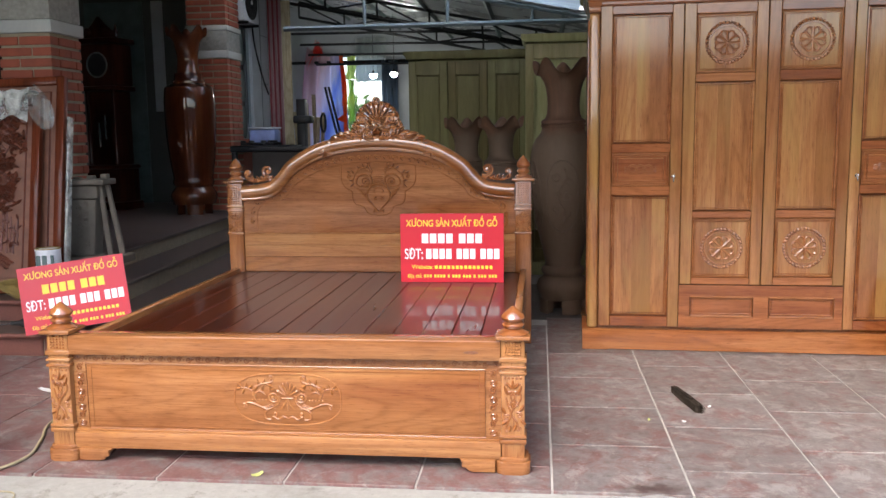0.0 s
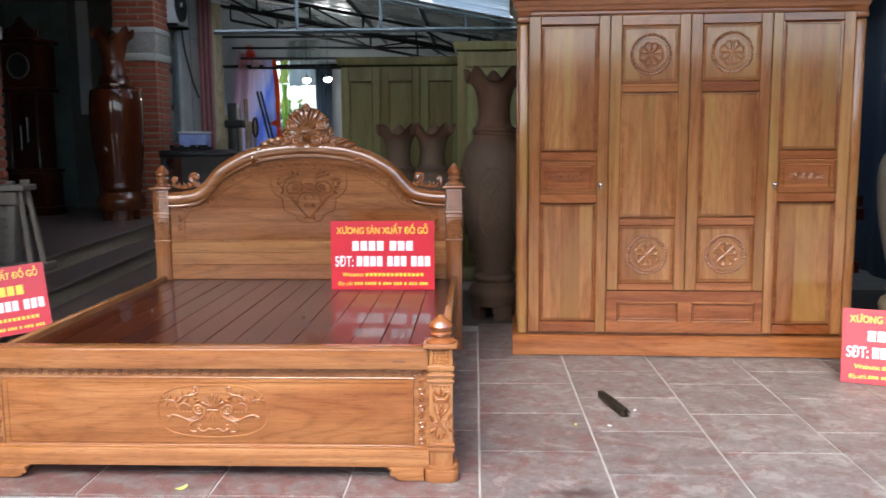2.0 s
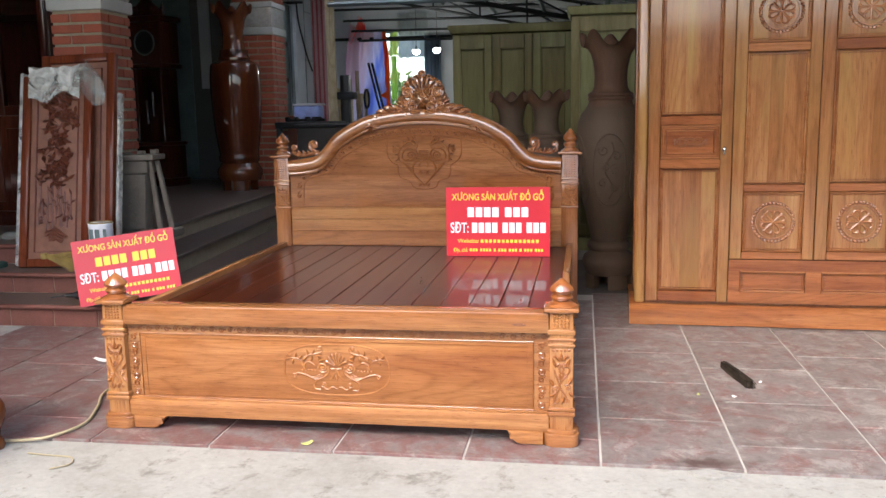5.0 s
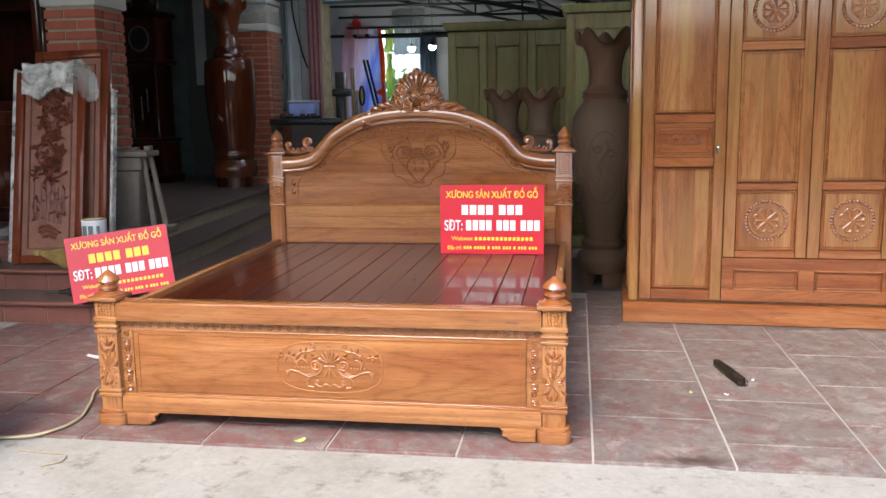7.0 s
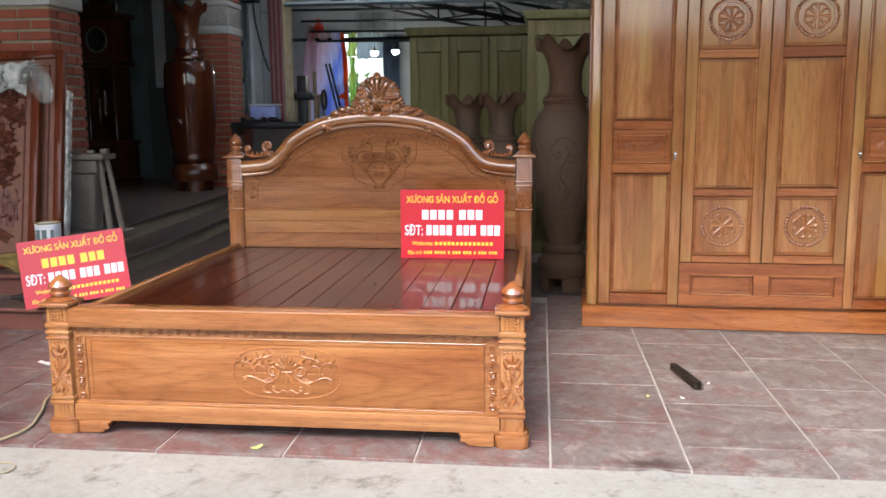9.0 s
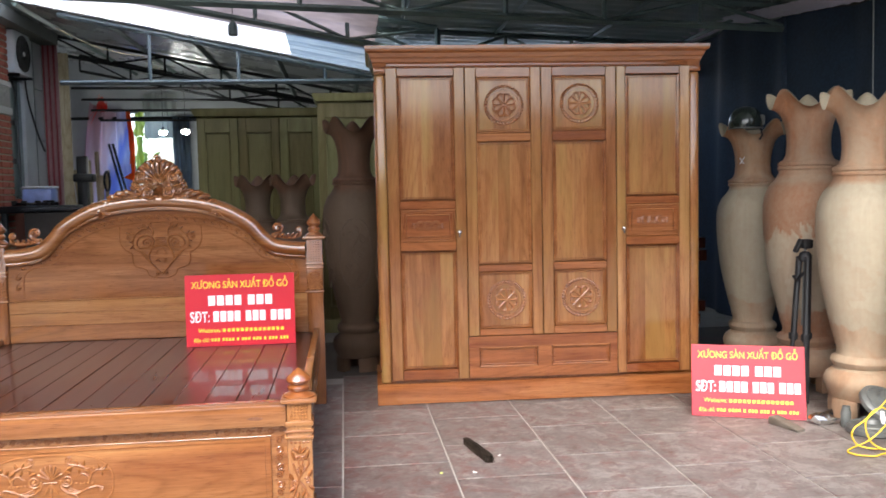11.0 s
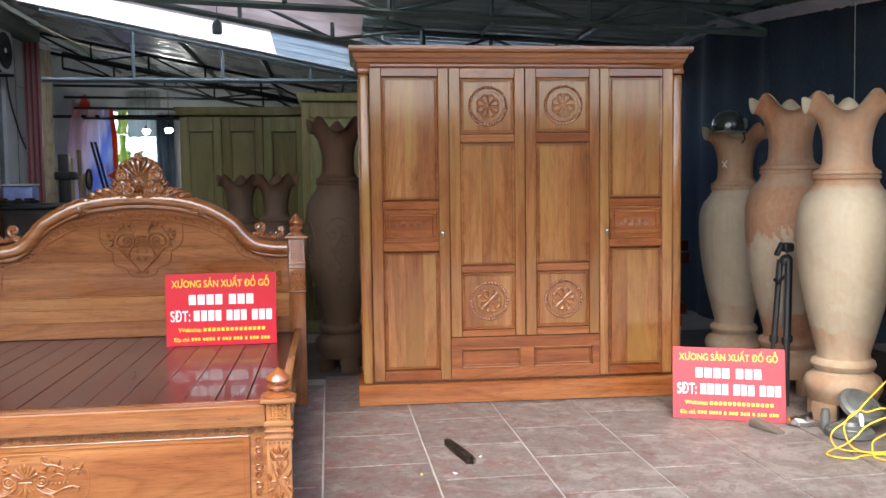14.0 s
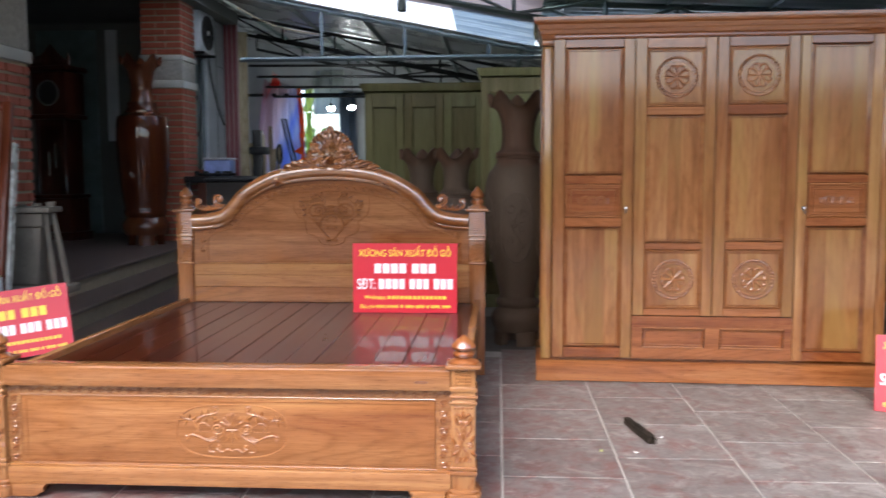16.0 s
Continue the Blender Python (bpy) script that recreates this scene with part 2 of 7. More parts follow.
def tile_material():
    """Worn dusty pinkish red paving tile with pale smears."""
    m, nt, b = material("worn red paving tile", 0.5)
    w = coords(nt, (1, 1, 1), False, True)
    blotch = noise_tex(nt, w, 2.6, 9.0, 0.72, 0.5)
    dust = noise_tex(nt, w, 9.0, 9.0, 0.74, 0.5)
    grit = noise_tex(nt, w, 70.0, 3.0, 0.7)
    # worn tile face, showing where the film of sanding dust has been rubbed off
    face = ramp(nt, grit, [(0.3, (0.13, 0.056, 0.05)), (0.7, (0.185, 0.09, 0.08))])
    film = ramp(nt, noise_tex(nt, w, 26.0, 6.0, 0.7), [(0.3, (0.142, 0.122, 0.113)), (0.7, (0.224, 0.204, 0.188))])
    where = nt.nodes.new("ShaderNodeNewGeometry")
    side = nt.nodes.new("ShaderNodeSeparateXYZ")
    nt.links.new(where.outputs["Position"], side.inputs[0])
    near_vases = nt.nodes.new("ShaderNodeMapRange")
    near_vases.inputs["From Min"].default_value, near_vases.inputs["From Max"].default_value = -1.2, 2.4
    near_vases.inputs["To Min"].default_value, near_vases.inputs["To Max"].default_value = -0.02, 0.12
    nt.links.new(side.outputs["X"], near_vases.inputs["Value"])
    half = nt.nodes.new("ShaderNodeMath")
    half.operation = 'MULTIPLY_ADD'
    half.inputs[1].default_value = 0.16
    nt.links.new(blotch, half.inputs[0])
    nt.links.new(near_vases.outputs["Result"], half.inputs[2])
    both = nt.nodes.new("ShaderNodeMath")
    both.operation = 'MULTIPLY_ADD'
    both.inputs[1].default_value = 0.95
    nt.links.new(dust, both.inputs[0])
    nt.links.new(half.outputs[0], both.inputs[2])
    col = mix(nt, ramp(nt, both.outputs[0], [(0.5, (0.06, 0.06, 0.06)), (0.565, (0.5, 0.5, 0.5)), (0.65, (0.92, 0.92, 0.92))]), face, film)
    # pale scuffs and trodden dust, thicker towards the vases
    scuff = nt.nodes.new("ShaderNodeMath")
    scuff.operation = 'MULTIPLY_ADD'
    scuff.inputs[1].default_value = 0.5
    nt.links.new(near_vases.outputs["Result"], scuff.inputs[0])
    nt.links.new(noise_tex(nt, w, 6.5, 12.0, 0.8, 0.5), scuff.inputs[2])
    col = mix(nt, ramp(nt, scuff.outputs[0], [(0.55, (0, 0, 0)), (0.63, (0.65, 0.65, 0.65)), (0.7, (0.2, 0.2, 0.2))]), col, (0.33, 0.3, 0.27))
    worn = noise_tex(nt, w, 13.0, 8.0, 0.75, 1.0)
    col = mix(nt, 0.7, col, ramp(nt, worn, [(0.36, (0.62, 0.56, 0.54)), (0.48, (1, 1, 1)), (0.66, (1.08, 1.09, 1.09))]), 'MULTIPLY')
    info = nt.nodes.new("ShaderNodeObjectInfo")
    tone = ramp(nt, info.outputs["Random"], [(0, (0.82, 0.81, 0.8)), (1, (1.01, 1.01, 1.01))])
    col = mix(nt, 1.0, col, tone, 'MULTIPLY')
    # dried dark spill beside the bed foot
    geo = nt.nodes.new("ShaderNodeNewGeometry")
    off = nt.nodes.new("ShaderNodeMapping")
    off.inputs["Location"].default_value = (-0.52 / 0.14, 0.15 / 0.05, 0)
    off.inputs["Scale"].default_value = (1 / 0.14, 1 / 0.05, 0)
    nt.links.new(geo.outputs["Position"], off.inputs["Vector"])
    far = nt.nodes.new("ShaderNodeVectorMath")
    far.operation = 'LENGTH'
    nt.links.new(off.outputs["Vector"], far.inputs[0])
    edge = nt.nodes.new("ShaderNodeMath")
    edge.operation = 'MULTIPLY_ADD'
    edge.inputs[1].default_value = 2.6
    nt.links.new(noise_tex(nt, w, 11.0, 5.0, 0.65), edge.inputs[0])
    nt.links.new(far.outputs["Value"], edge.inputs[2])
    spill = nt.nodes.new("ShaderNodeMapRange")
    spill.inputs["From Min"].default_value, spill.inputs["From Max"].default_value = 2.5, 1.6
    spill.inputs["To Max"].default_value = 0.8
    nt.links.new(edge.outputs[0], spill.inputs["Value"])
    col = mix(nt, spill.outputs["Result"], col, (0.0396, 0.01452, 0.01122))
    nt.links.new(col, b.inputs["Base Color"])
    bump(nt, b, dust, 0.25, 0.002)
    rough_var(nt, b, blotch, 0.35, 0.7)
    return m


def concrete_material():
    m, nt, b = material("pale stained concrete", 0.85)
    w = coords(nt, (1, 1, 1), False, True)
    a = noise_tex(nt, w, 1.7, 8.0, 0.65, 0.4)
    g = noise_tex(nt, w, 38.0, 5.0, 0.7)
    spots = noise_tex(nt, w, 6.5, 9.0, 0.74, 0.25)
    specks = noise_tex(nt, w, 26.0, 4.0, 0.7, 0.2)
    col = ramp(nt, a, [(0.3, (0.2, 0.19, 0.165)), (0.45, (0.295, 0.285, 0.255)), (0.7, (0.345, 0.34, 0.31))])
    col = mix(nt, ramp(nt, spots, [(0.55, (0, 0, 0)), (0.66, (0.85, 0.85, 0.85))]), col, (0.099, 0.0891, 0.0726))
    col = mix(nt, 0.3, col, ramp(nt, g, [(0.3, (0.1452, 0.132, 0.1122)), (0.7, (0.363, 0.3432, 0.3036))]))
    col = mix(nt, ramp(nt, specks, [(0.64, (0, 0, 0)), (0.7, (0.6, 0.6, 0.6))]), col, (0.14, 0.125, 0.1))
    nt.links.new(col, b.inputs["Base Color"])
    bump(nt, b, g, 0.5, 0.004)
    return m


def clay_material(name, body, warm, foot=0.4, shoulder=0.0, tall=1.0):
    """Raw sanded vase timber: pale dusty body with slip edges, warm neck and foot, pale lip, stains with wandering edges."""
    m, nt, b = material(name, 0.75)
    v = coords(nt, (1, 1, 0.8))
    soft = noise_tex(nt, v, 2.2, 6.0, 0.6, 1.0)
    patch = noise_tex(nt, v, 1.5, 5.0, 0.55, 0.6)
    edge = noise_tex(nt, v, 4.0, 6.0, 0.62, 0.7)
    streak = noise_tex(nt, coords(nt, (22, 22, 1.6)), 1.0, 5.0, 0.6, 0.6)
    f = noise_tex(nt, v, 34.0, 4.0, 0.65)
    tc = nt.nodes.new("ShaderNodeTexCoord")
    sep = nt.nodes.new("ShaderNodeSeparateXYZ")
    nt.links.new(tc.outputs["Object"], sep.inputs[0])

    def wander(amount):
        """Height, shifted by a slow noise, so that an edge at one height runs unevenly."""
        k = nt.nodes.new("ShaderNodeMath")
        k.operation = 'MULTIPLY_ADD'
        k.inputs[1].default_value = amount
        nt.links.new(edge, k.inputs[0])
        nt.links.new(sep.outputs["Z"], k.inputs[2])
        return k.outputs[0]

    def band(height, z0, z1):
        k = nt.nodes.new("ShaderNodeMapRange")
        k.inputs["From Min"].default_value, k.inputs["From Max"].default_value = z0, z1
        nt.links.new(height, k.inputs["Value"])
        return k.outputs["Result"]

    def both(p, q):
        k = nt.nodes.new("ShaderNodeMath")
        k.operation = 'MULTIPLY'
        nt.links.new(p, k.inputs[0])
        nt.links.new(q, k.inputs[1])
        return k.outputs[0]
    scale = lambda c, k: tuple(min(0.85, q * k) for q in c)
    col = ramp(nt, soft, [(0.3, scale(body, 0.84)), (0.5, body), (0.7, scale(body, 1.1))])
    col = mix(nt, ramp(nt, patch, [(0.5, (0, 0, 0)), (0.508, (0.75, 0.75, 0.75)), (0.6, (0.3, 0.3, 0.3))]), col, tuple(p * 0.72 + q * 0.22 for p, q in zip(body, warm)))
    col = mix(nt, 0.26, col, ramp(nt, streak, [(0.35, scale(body, 0.62)), (0.65, body)]))
    tan = ramp(nt, streak, [(0.3, scale(warm, 0.8)), (0.55, warm), (0.75, scale(warm, 1.35))])
    tan = mix(nt, ramp(nt, soft, [(0.4, (0, 0, 0)), (0.62, (0.5, 0.5, 0.5))]), tan, body)
    col = mix(nt, band(wander(0.1), 1.33 * tall, 1.37 * tall), col, tan)
    low = band(wander(-0.35), 0.33 * tall, 0.315 * tall)
    col = mix(nt, both(low, ramp(nt, soft, [(0.3, (foot, foot, foot)), (0.7, (foot * 0.5, foot * 0.5, foot * 0.5))])), col, tan)
    if shoulder:
        stain = both(band(wander(0.9), 1.4 * tall, 1.42 * tall), band(wander(0.1), 1.36 * tall, 1.3 * tall))
        col = mix(nt, both(stain, ramp(nt, f, [(0.3, (shoulder, shoulder, shoulder)), (0.8, (shoulder * 0.7, shoulder * 0.7, shoulder * 0.7))])), col, scale(warm, 0.95))
    col = mix(nt, 0.16, col, ramp(nt, f, [(0.3, scale(warm, 0.8)), (0.7, body)]))
    nt.links.new(col, b.inputs["Base Color"])
    bump(nt, b, f, 0.3, 0.003)
    return m


def roof_material(name, colour, rough=0.35):
    m, nt, b = material(name, rough, 0.35)
    w = coords(nt, (1, 1, 1), False, True)
    a = noise_tex(nt, w, 1.5, 5.0, 0.6)
    nt.links.new(ramp(nt, a, [(0.3, tuple(c * 0.7 for c in colour)), (0.7, colour)]), b.inputs["Base Color"])
    rough_var(nt, b, a, rough * 0.7, rough * 1.3)
    return m


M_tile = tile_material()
M_grout = plain("pale grout", (0.392, 0.364, 0.329), 0.9, 0, 0.2, 12, 0.3, 0, 0.4)
M_concrete = concrete_material()
M_clay = clay_material("pale raw vase timber", (0.455, 0.4, 0.285), (0.375, 0.18, 0.085), 0.75, 0.0, 0.985)
M_clay_stained = clay_material("stained raw vase timber", (0.455, 0.378, 0.265), (0.34, 0.14, 0.061), 0.95, 0.9, 1.02)
# darker copy of the vase timber: shade behind the bed is in its colour
M_clay_shaded = clay_material("raw vase timber darkened for shade", (0.115, 0.075, 0.045), (0.11, 0.048, 0.023), 0.3)
M_lip = plain("pale inner lip of raw timber", (0.4, 0.33, 0.225), 0.75, 0, 0.2, 5, 0.2)
M_roof = roof_material("grey-green roof sheet", (0.5, 0.58, 0.56), 0.3)
# lighter copy of the roof sheet; its colour stands in for bounced light
M_roof_lit = roof_material("roof sheet lightened for bounced light", (0.66, 0.69, 0.67), 0.28)


def glass_material():
    m, nt, b = material("clear glass", 0.02)
    b.inputs["Base Color"].default_value = (0.9, 0.95, 0.95, 1)
    b.inputs["Transmission Weight"].default_value = 1.0
    b.inputs["IOR"].default_value = 1.1
    return m


def film_material(name, thin, thick):
    """Thin milky plastic film with crinkles; thin and thick are its least and greatest opacity."""
    m, nt, b = material(name, 0.1)
    v = coords(nt, (1, 1, 1))
    n = noise_tex(nt, v, 7.0, 5.0, 0.6, 0.8)
    fold = noise_tex(nt, v, 16.0, 4.0, 0.6, 1.6)
    nt.links.new(ramp(nt, n, [(0.3, (0.5, 0.49, 0.43)), (0.7, (0.68, 0.67, 0.6))]), b.inputs["Base Color"])
    nt.links.new(ramp(nt, n, [(0.38, (thin, thin, thin)), (0.62, (thick, thick, thick))]), b.inputs["Alpha"])
    bump(nt, b, fold, 0.8, 0.012)
    return m


def glow(name, colour, strength):
    m, nt, b = material(name, 0.5)
    b.inputs["Base Color"].default_value = (*colour, 1)
    b.inputs["Emission Color"].default_value = (*colour, 1)
    b.inputs["Emission Strength"].default_value = strength
    return m


def skylight_material(name, lo, hi):
    """Milky sheet that lets daylight through."""
    m = bpy.data.materials.new(name)
    m.use_nodes = True
    nt = m.node_tree
    nt.nodes.remove(nt.nodes["Principled BSDF"])
    t, d, x = nt.nodes.new("ShaderNodeBsdfTranslucent"), nt.nodes.new("ShaderNodeBsdfDiffuse"), nt.nodes.new("ShaderNodeMixShader")
    col = ramp(nt, noise_tex(nt, coords(nt, (1, 1, 1), False, True), 1.3, 4.0), [(0.3, lo), (0.7, hi)])
    nt.links.new(col, t.inputs["Color"])
    nt.links.new(col, d.inputs["Color"])
    x.inputs["Fac"].default_value = 0.08
    nt.links.new(t.outputs[0], x.inputs[1])
    nt.links.new(d.outputs[0], x.inputs[2])
    nt.links.new(x.outputs[0], nt.nodes["Material Output"].inputs["Surface"])
    return m


M_skylight = skylight_material("milky translucent sheet", (0.88, 0.9, 0.9), (0.98, 0.98, 0.98))
M_skylight_dim = skylight_material("dusty translucent sheet", (0.5, 0.55, 0.56), (0.7, 0.74, 0.74))
M_skylight_dirty = skylight_material("dirty pinkish translucent sheet", (0.26, 0.235, 0.23), (0.56, 0.51, 0.5))
M_glass = glass_material()
M_film = film_material("milky plastic film", 0.3, 0.85)
M_film_clear = film_material("clear plastic film", 0.12, 0.4)
M_bulb = glow("lit bulb", (1.0, 1.0, 0.95), 40.0)


# ---- mesh helpers ----
def mesh_of(bm, name, smooth=False):
    me = bpy.data.meshes.new(name)
    bmesh.ops.recalc_face_normals(bm, faces=bm.faces[:])
    bm.to_mesh(me)
    bm.free()
    if smooth:
        for p in me.polygons:
            p.use_smooth = True
        me.set_sharp_from_angle(angle=radians(38))
    return me


def part(name, bm, mat, parent=None, label="", smooth=True):
    ob = new(name, mesh_of(bm, name, smooth))
    ob.data.materials.append(mat)
    if parent is not None:
        ob.parent = parent
    if label:
        ob["label"] = label
    return ob


def thing(name, label, category, at=(0, 0, 0), group="", rz=0.0):
    e = new(name)
    e.empty_display_size = 0.1
    e.matrix_world = pose(*at, 0, 0, rz)
    return tagged(e, label, category, group)


def structure(name, bm, mat, label="", smooth=False):
    return tagged(part(name, bm, mat, None, "", smooth), label, "", "", "structure")


def add_box(bm, x0, x1, y0, y1, z0, z1, bevel=0.0, seg=2):
    r = bmesh.ops.create_cube(bm, size=1.0)
    bmesh.ops.transform(bm, matrix=Matrix.Translation(((x0 + x1) / 2, (y0 + y1) / 2, (z0 + z1) / 2))
                        @ Matrix.Diagonal((abs(x1 - x0), abs(y1 - y0), abs(z1 - z0), 1)), verts=r["verts"])
    if bevel > 0:
        edges = {e for v in r["verts"] for e in v.link_edges}
        bmesh.ops.bevel(bm, geom=list(edges), offset=bevel, segments=seg, affect='EDGES', profile=0.5)
    return bm


def box(*a, **k):
    return add_box(bmesh.new(), *a, **k)


def add_lathe(bm, profile, n=32, centre=(0, 0), wave=None, squash=1.0):
    """Turned body from (radius, height) pairs; wave(radius, height, angle, step) may move a ring's points."""
    rings = []
    for k, (r, z) in enumerate(profile):
        ring = []
        for i in range(n):
            a = 2 * math.pi * i / n
            rr, zz = wave(r, z, a, k) if wave else (r, z)
            ring.append(bm.verts.new((centre[0] + rr * math.cos(a), centre[1] + squash * rr * math.sin(a), zz)))
        rings.append(ring)
    for p, q in zip(rings, rings[1:]):
        for i in range(n):
            bm.faces.new((p[i], p[(i + 1) % n], q[(i + 1) % n], q[i]))
    bm.faces.new(rings[0][::-1])
    bm.faces.new(rings[-1])
    return bm


def lathe(profile, n=32, **k):
    return add_lathe(bmesh.new(), profile, n, **k)


def add_prism(bm, outline, d0, d1, plane='xz', bevel=0.0):
    """An outline drawn out between d0 and d1 along the third axis."""
    def at(u, v, d):
        return {'xz': (u, d, v), 'xy': (u, v, d), 'yz': (d, u, v)}[plane]
    a = [bm.verts.new(at(u, v, d0)) for u, v in outline]
    b = [bm.verts.new(at(u, v, d1)) for u, v in outline]
    n = len(outline)
    faces = [bm.faces.new(a), bm.faces.new(b[::-1])]
    for i in range(n):
        faces.append(bm.faces.new((a[i], b[i], b[(i + 1) % n], a[(i + 1) % n])))
    if bevel > 0:
        edges = {e for f in faces[:2] for e in f.edges}
        bmesh.ops.bevel(bm, geom=list(edges), offset=bevel, segments=2, affect='EDGES', profile=0.5)
    return bm


def prism(*a, **k):
    return add_prism(bmesh.new(), *a, **k)


def add_tube(bm, points, radius, n=8, closed=False, flat=1.0):
    """A round bar along a line of points; radius may be a number or one for each point."""
    pts = [Vector(p) for p in points]
    rings, side = [], None
    for i, p in enumerate(pts):
        if closed:
            t = pts[(i + 1) % len(pts)] - pts[i - 1]
        else:
            t = pts[min(i + 1, len(pts) - 1)] - pts[max(i - 1, 0)]
        t.normalize()
        if side is None:
            side = t.cross(Vector((0, 0, 1)) if abs(t.z) < 0.9 else Vector((1, 0, 0))).normalized()
        side = (side - t * side.dot(t)).normalized()
        up = t.cross(side)
        r = radius[i] if hasattr(radius, "__len__") else radius
        rings.append([bm.verts.new(p + r * (math.cos(2 * math.pi * k / n) * side + flat * math.sin(2 * math.pi * k / n) * up)) for k in range(n)])
    pairs = list(zip(rings, rings[1:])) + ([(rings[-1], rings[0])] if closed else [])
    for p, q in pairs:
        for i in range(n):
            bm.faces.new((p[i], p[(i + 1) % n], q[(i + 1) % n], q[i]))
    if not closed:
        bm.faces.new(rings[0][::-1])
        bm.faces.new(rings[-1])
    return bm


def tube(*a, **k):
    return add_tube(bmesh.new(), *a, **k)


def add_sheet(bm, us, vs, place):
    """A grid of points place(u, v)."""
    g = [[bm.verts.new(place(u, v)) for v in vs] for u in us]
    for i in range(len(us) - 1):
        for j in range(len(vs) - 1):
            bm.faces.new((g[i][j], g[i + 1][j], g[i + 1][j + 1], g[i][j + 1]))
    return bm


def thicken(bm, depth):
    """Gives an open sheet a thickness."""
    bmesh.ops.recalc_face_normals(bm, faces=bm.faces[:])
    bmesh.ops.solidify(bm, geom=bm.faces[:], thickness=depth)
    return bm


def span(a, b, n):
    return [a + (b - a) * i / n for i in range(n + 1)]


def bezier(points, n=12):
    """A smooth line through points (Catmull-Rom)."""
    p = [Vector(v) for v in points]
    p = [2 * p[0] - p[1], *p, 2 * p[-1] - p[-2]]
    out = []
    for i in range(1, len(p) - 2):
        for k in range(n):
            t = k / n
            out.append(0.5 * ((2 * p[i]) + (p[i + 1] - p[i - 1]) * t + (2 * p[i - 1] - 5 * p[i] + 4 * p[i + 1] - p[i + 2]) * t * t
                              + (3 * p[i] - p[i - 1] - 3 * p[i + 1] + p[i + 2]) * t * t * t))
    out.append(p[-2])
    return out


# ---- ground, floor and steps ----
structure("ground", box(-60, 60, -60, 60, -0.3, -0.012), M_concrete, "pale stained concrete yard")
structure("floor", box(-9.0, 5.0, -0.185, 2.75, -0.1, -0.005), M_grout, "pale grout bed under red paving tiles")
# this strip is coloured dark to stand in for shade
structure("floor_middle", box(-9.0, 5.0, 2.752, 4.2, -0.1, -0.003), M_floor_shaded, "floor behind the bed, coloured dark for its shade")
# material assumed pale so that skylight bounces up onto the rear roof
structure("floor_rear", box(-9.0, 5.0, 4.202, 12.6, -0.1, -0.003), M_concrete, "pale floor at the back of the shed, added to bounce light onto the roof")
# unseen walls behind the camera, added to limit low sky and reflections
structure("wall_yard_1", box(-3.0, 30, -11.2, -11.0, -0.012, 3.0), M_yard, "unseen dark wall across the yard, added to block low sky")
structure("wall_yard_2", box(-30, -3.002, -11.2, -11.0, -0.012, 2.6), M_yard, "unseen lower dark wall across the yard, added to block low sky")

LEVEL = 0.142


def side_x(base, y):
    return base - 0.078 * (y - 2.6)


def step(k, front, base):
    z0, z1 = LEVEL * (k - 1), LEVEL * k
    z0 = z0 + 0.0005 if k > 1 else -0.004
    back = 9.3
    lip = 0.03
    shape = [(-9.0, front + lip), (side_x(base, front) - lip, front + lip), (side_x(base, back) - lip, back), (-9.0, back)]
    bed_of = structure("step_riser_%d" % k, prism(shape, z0, z1 - 0.03, 'xy'), M_mortar, "mortar bed of a red tiled step riser")
    x, n = -5.4 + 0.11 * k, 0
    while x < side_x(base, front) - lip - 0.02:
        w = min(0.3, side_x(base, front) - lip - x)
        part("riser_tile", box(x + 0.003, x + w - 0.003, front + lip - 0.006, front + lip + 0.004, z0 + 0.004, z1 - 0.034, bevel=0.002, seg=1), M_step_red, bed_of)
        x += 0.3
    top = [(-9.0, front), (side_x(base, front), front), (side_x(base, back), back), (-9.0, back)]
    tread = structure("step_tread_%d" % k, prism(top, z1 - 0.0295, z1, 'xy', 0.008), M_step_grey, "dusty grey stone step tread")
    part("nosing", tube([(-9.0, front + 0.004, z1 - 0.015), (side_x(base, front) - 0.002, front + 0.004, z1 - 0.015)], 0.0155, 10), M_step_red, tread, "rounded dark red step nosing")


step(1, 1.52, -2.52)
step(2, 1.83, -2.84)
step(3, 2.14, -3.16)
PLATFORM = LEVEL * 3


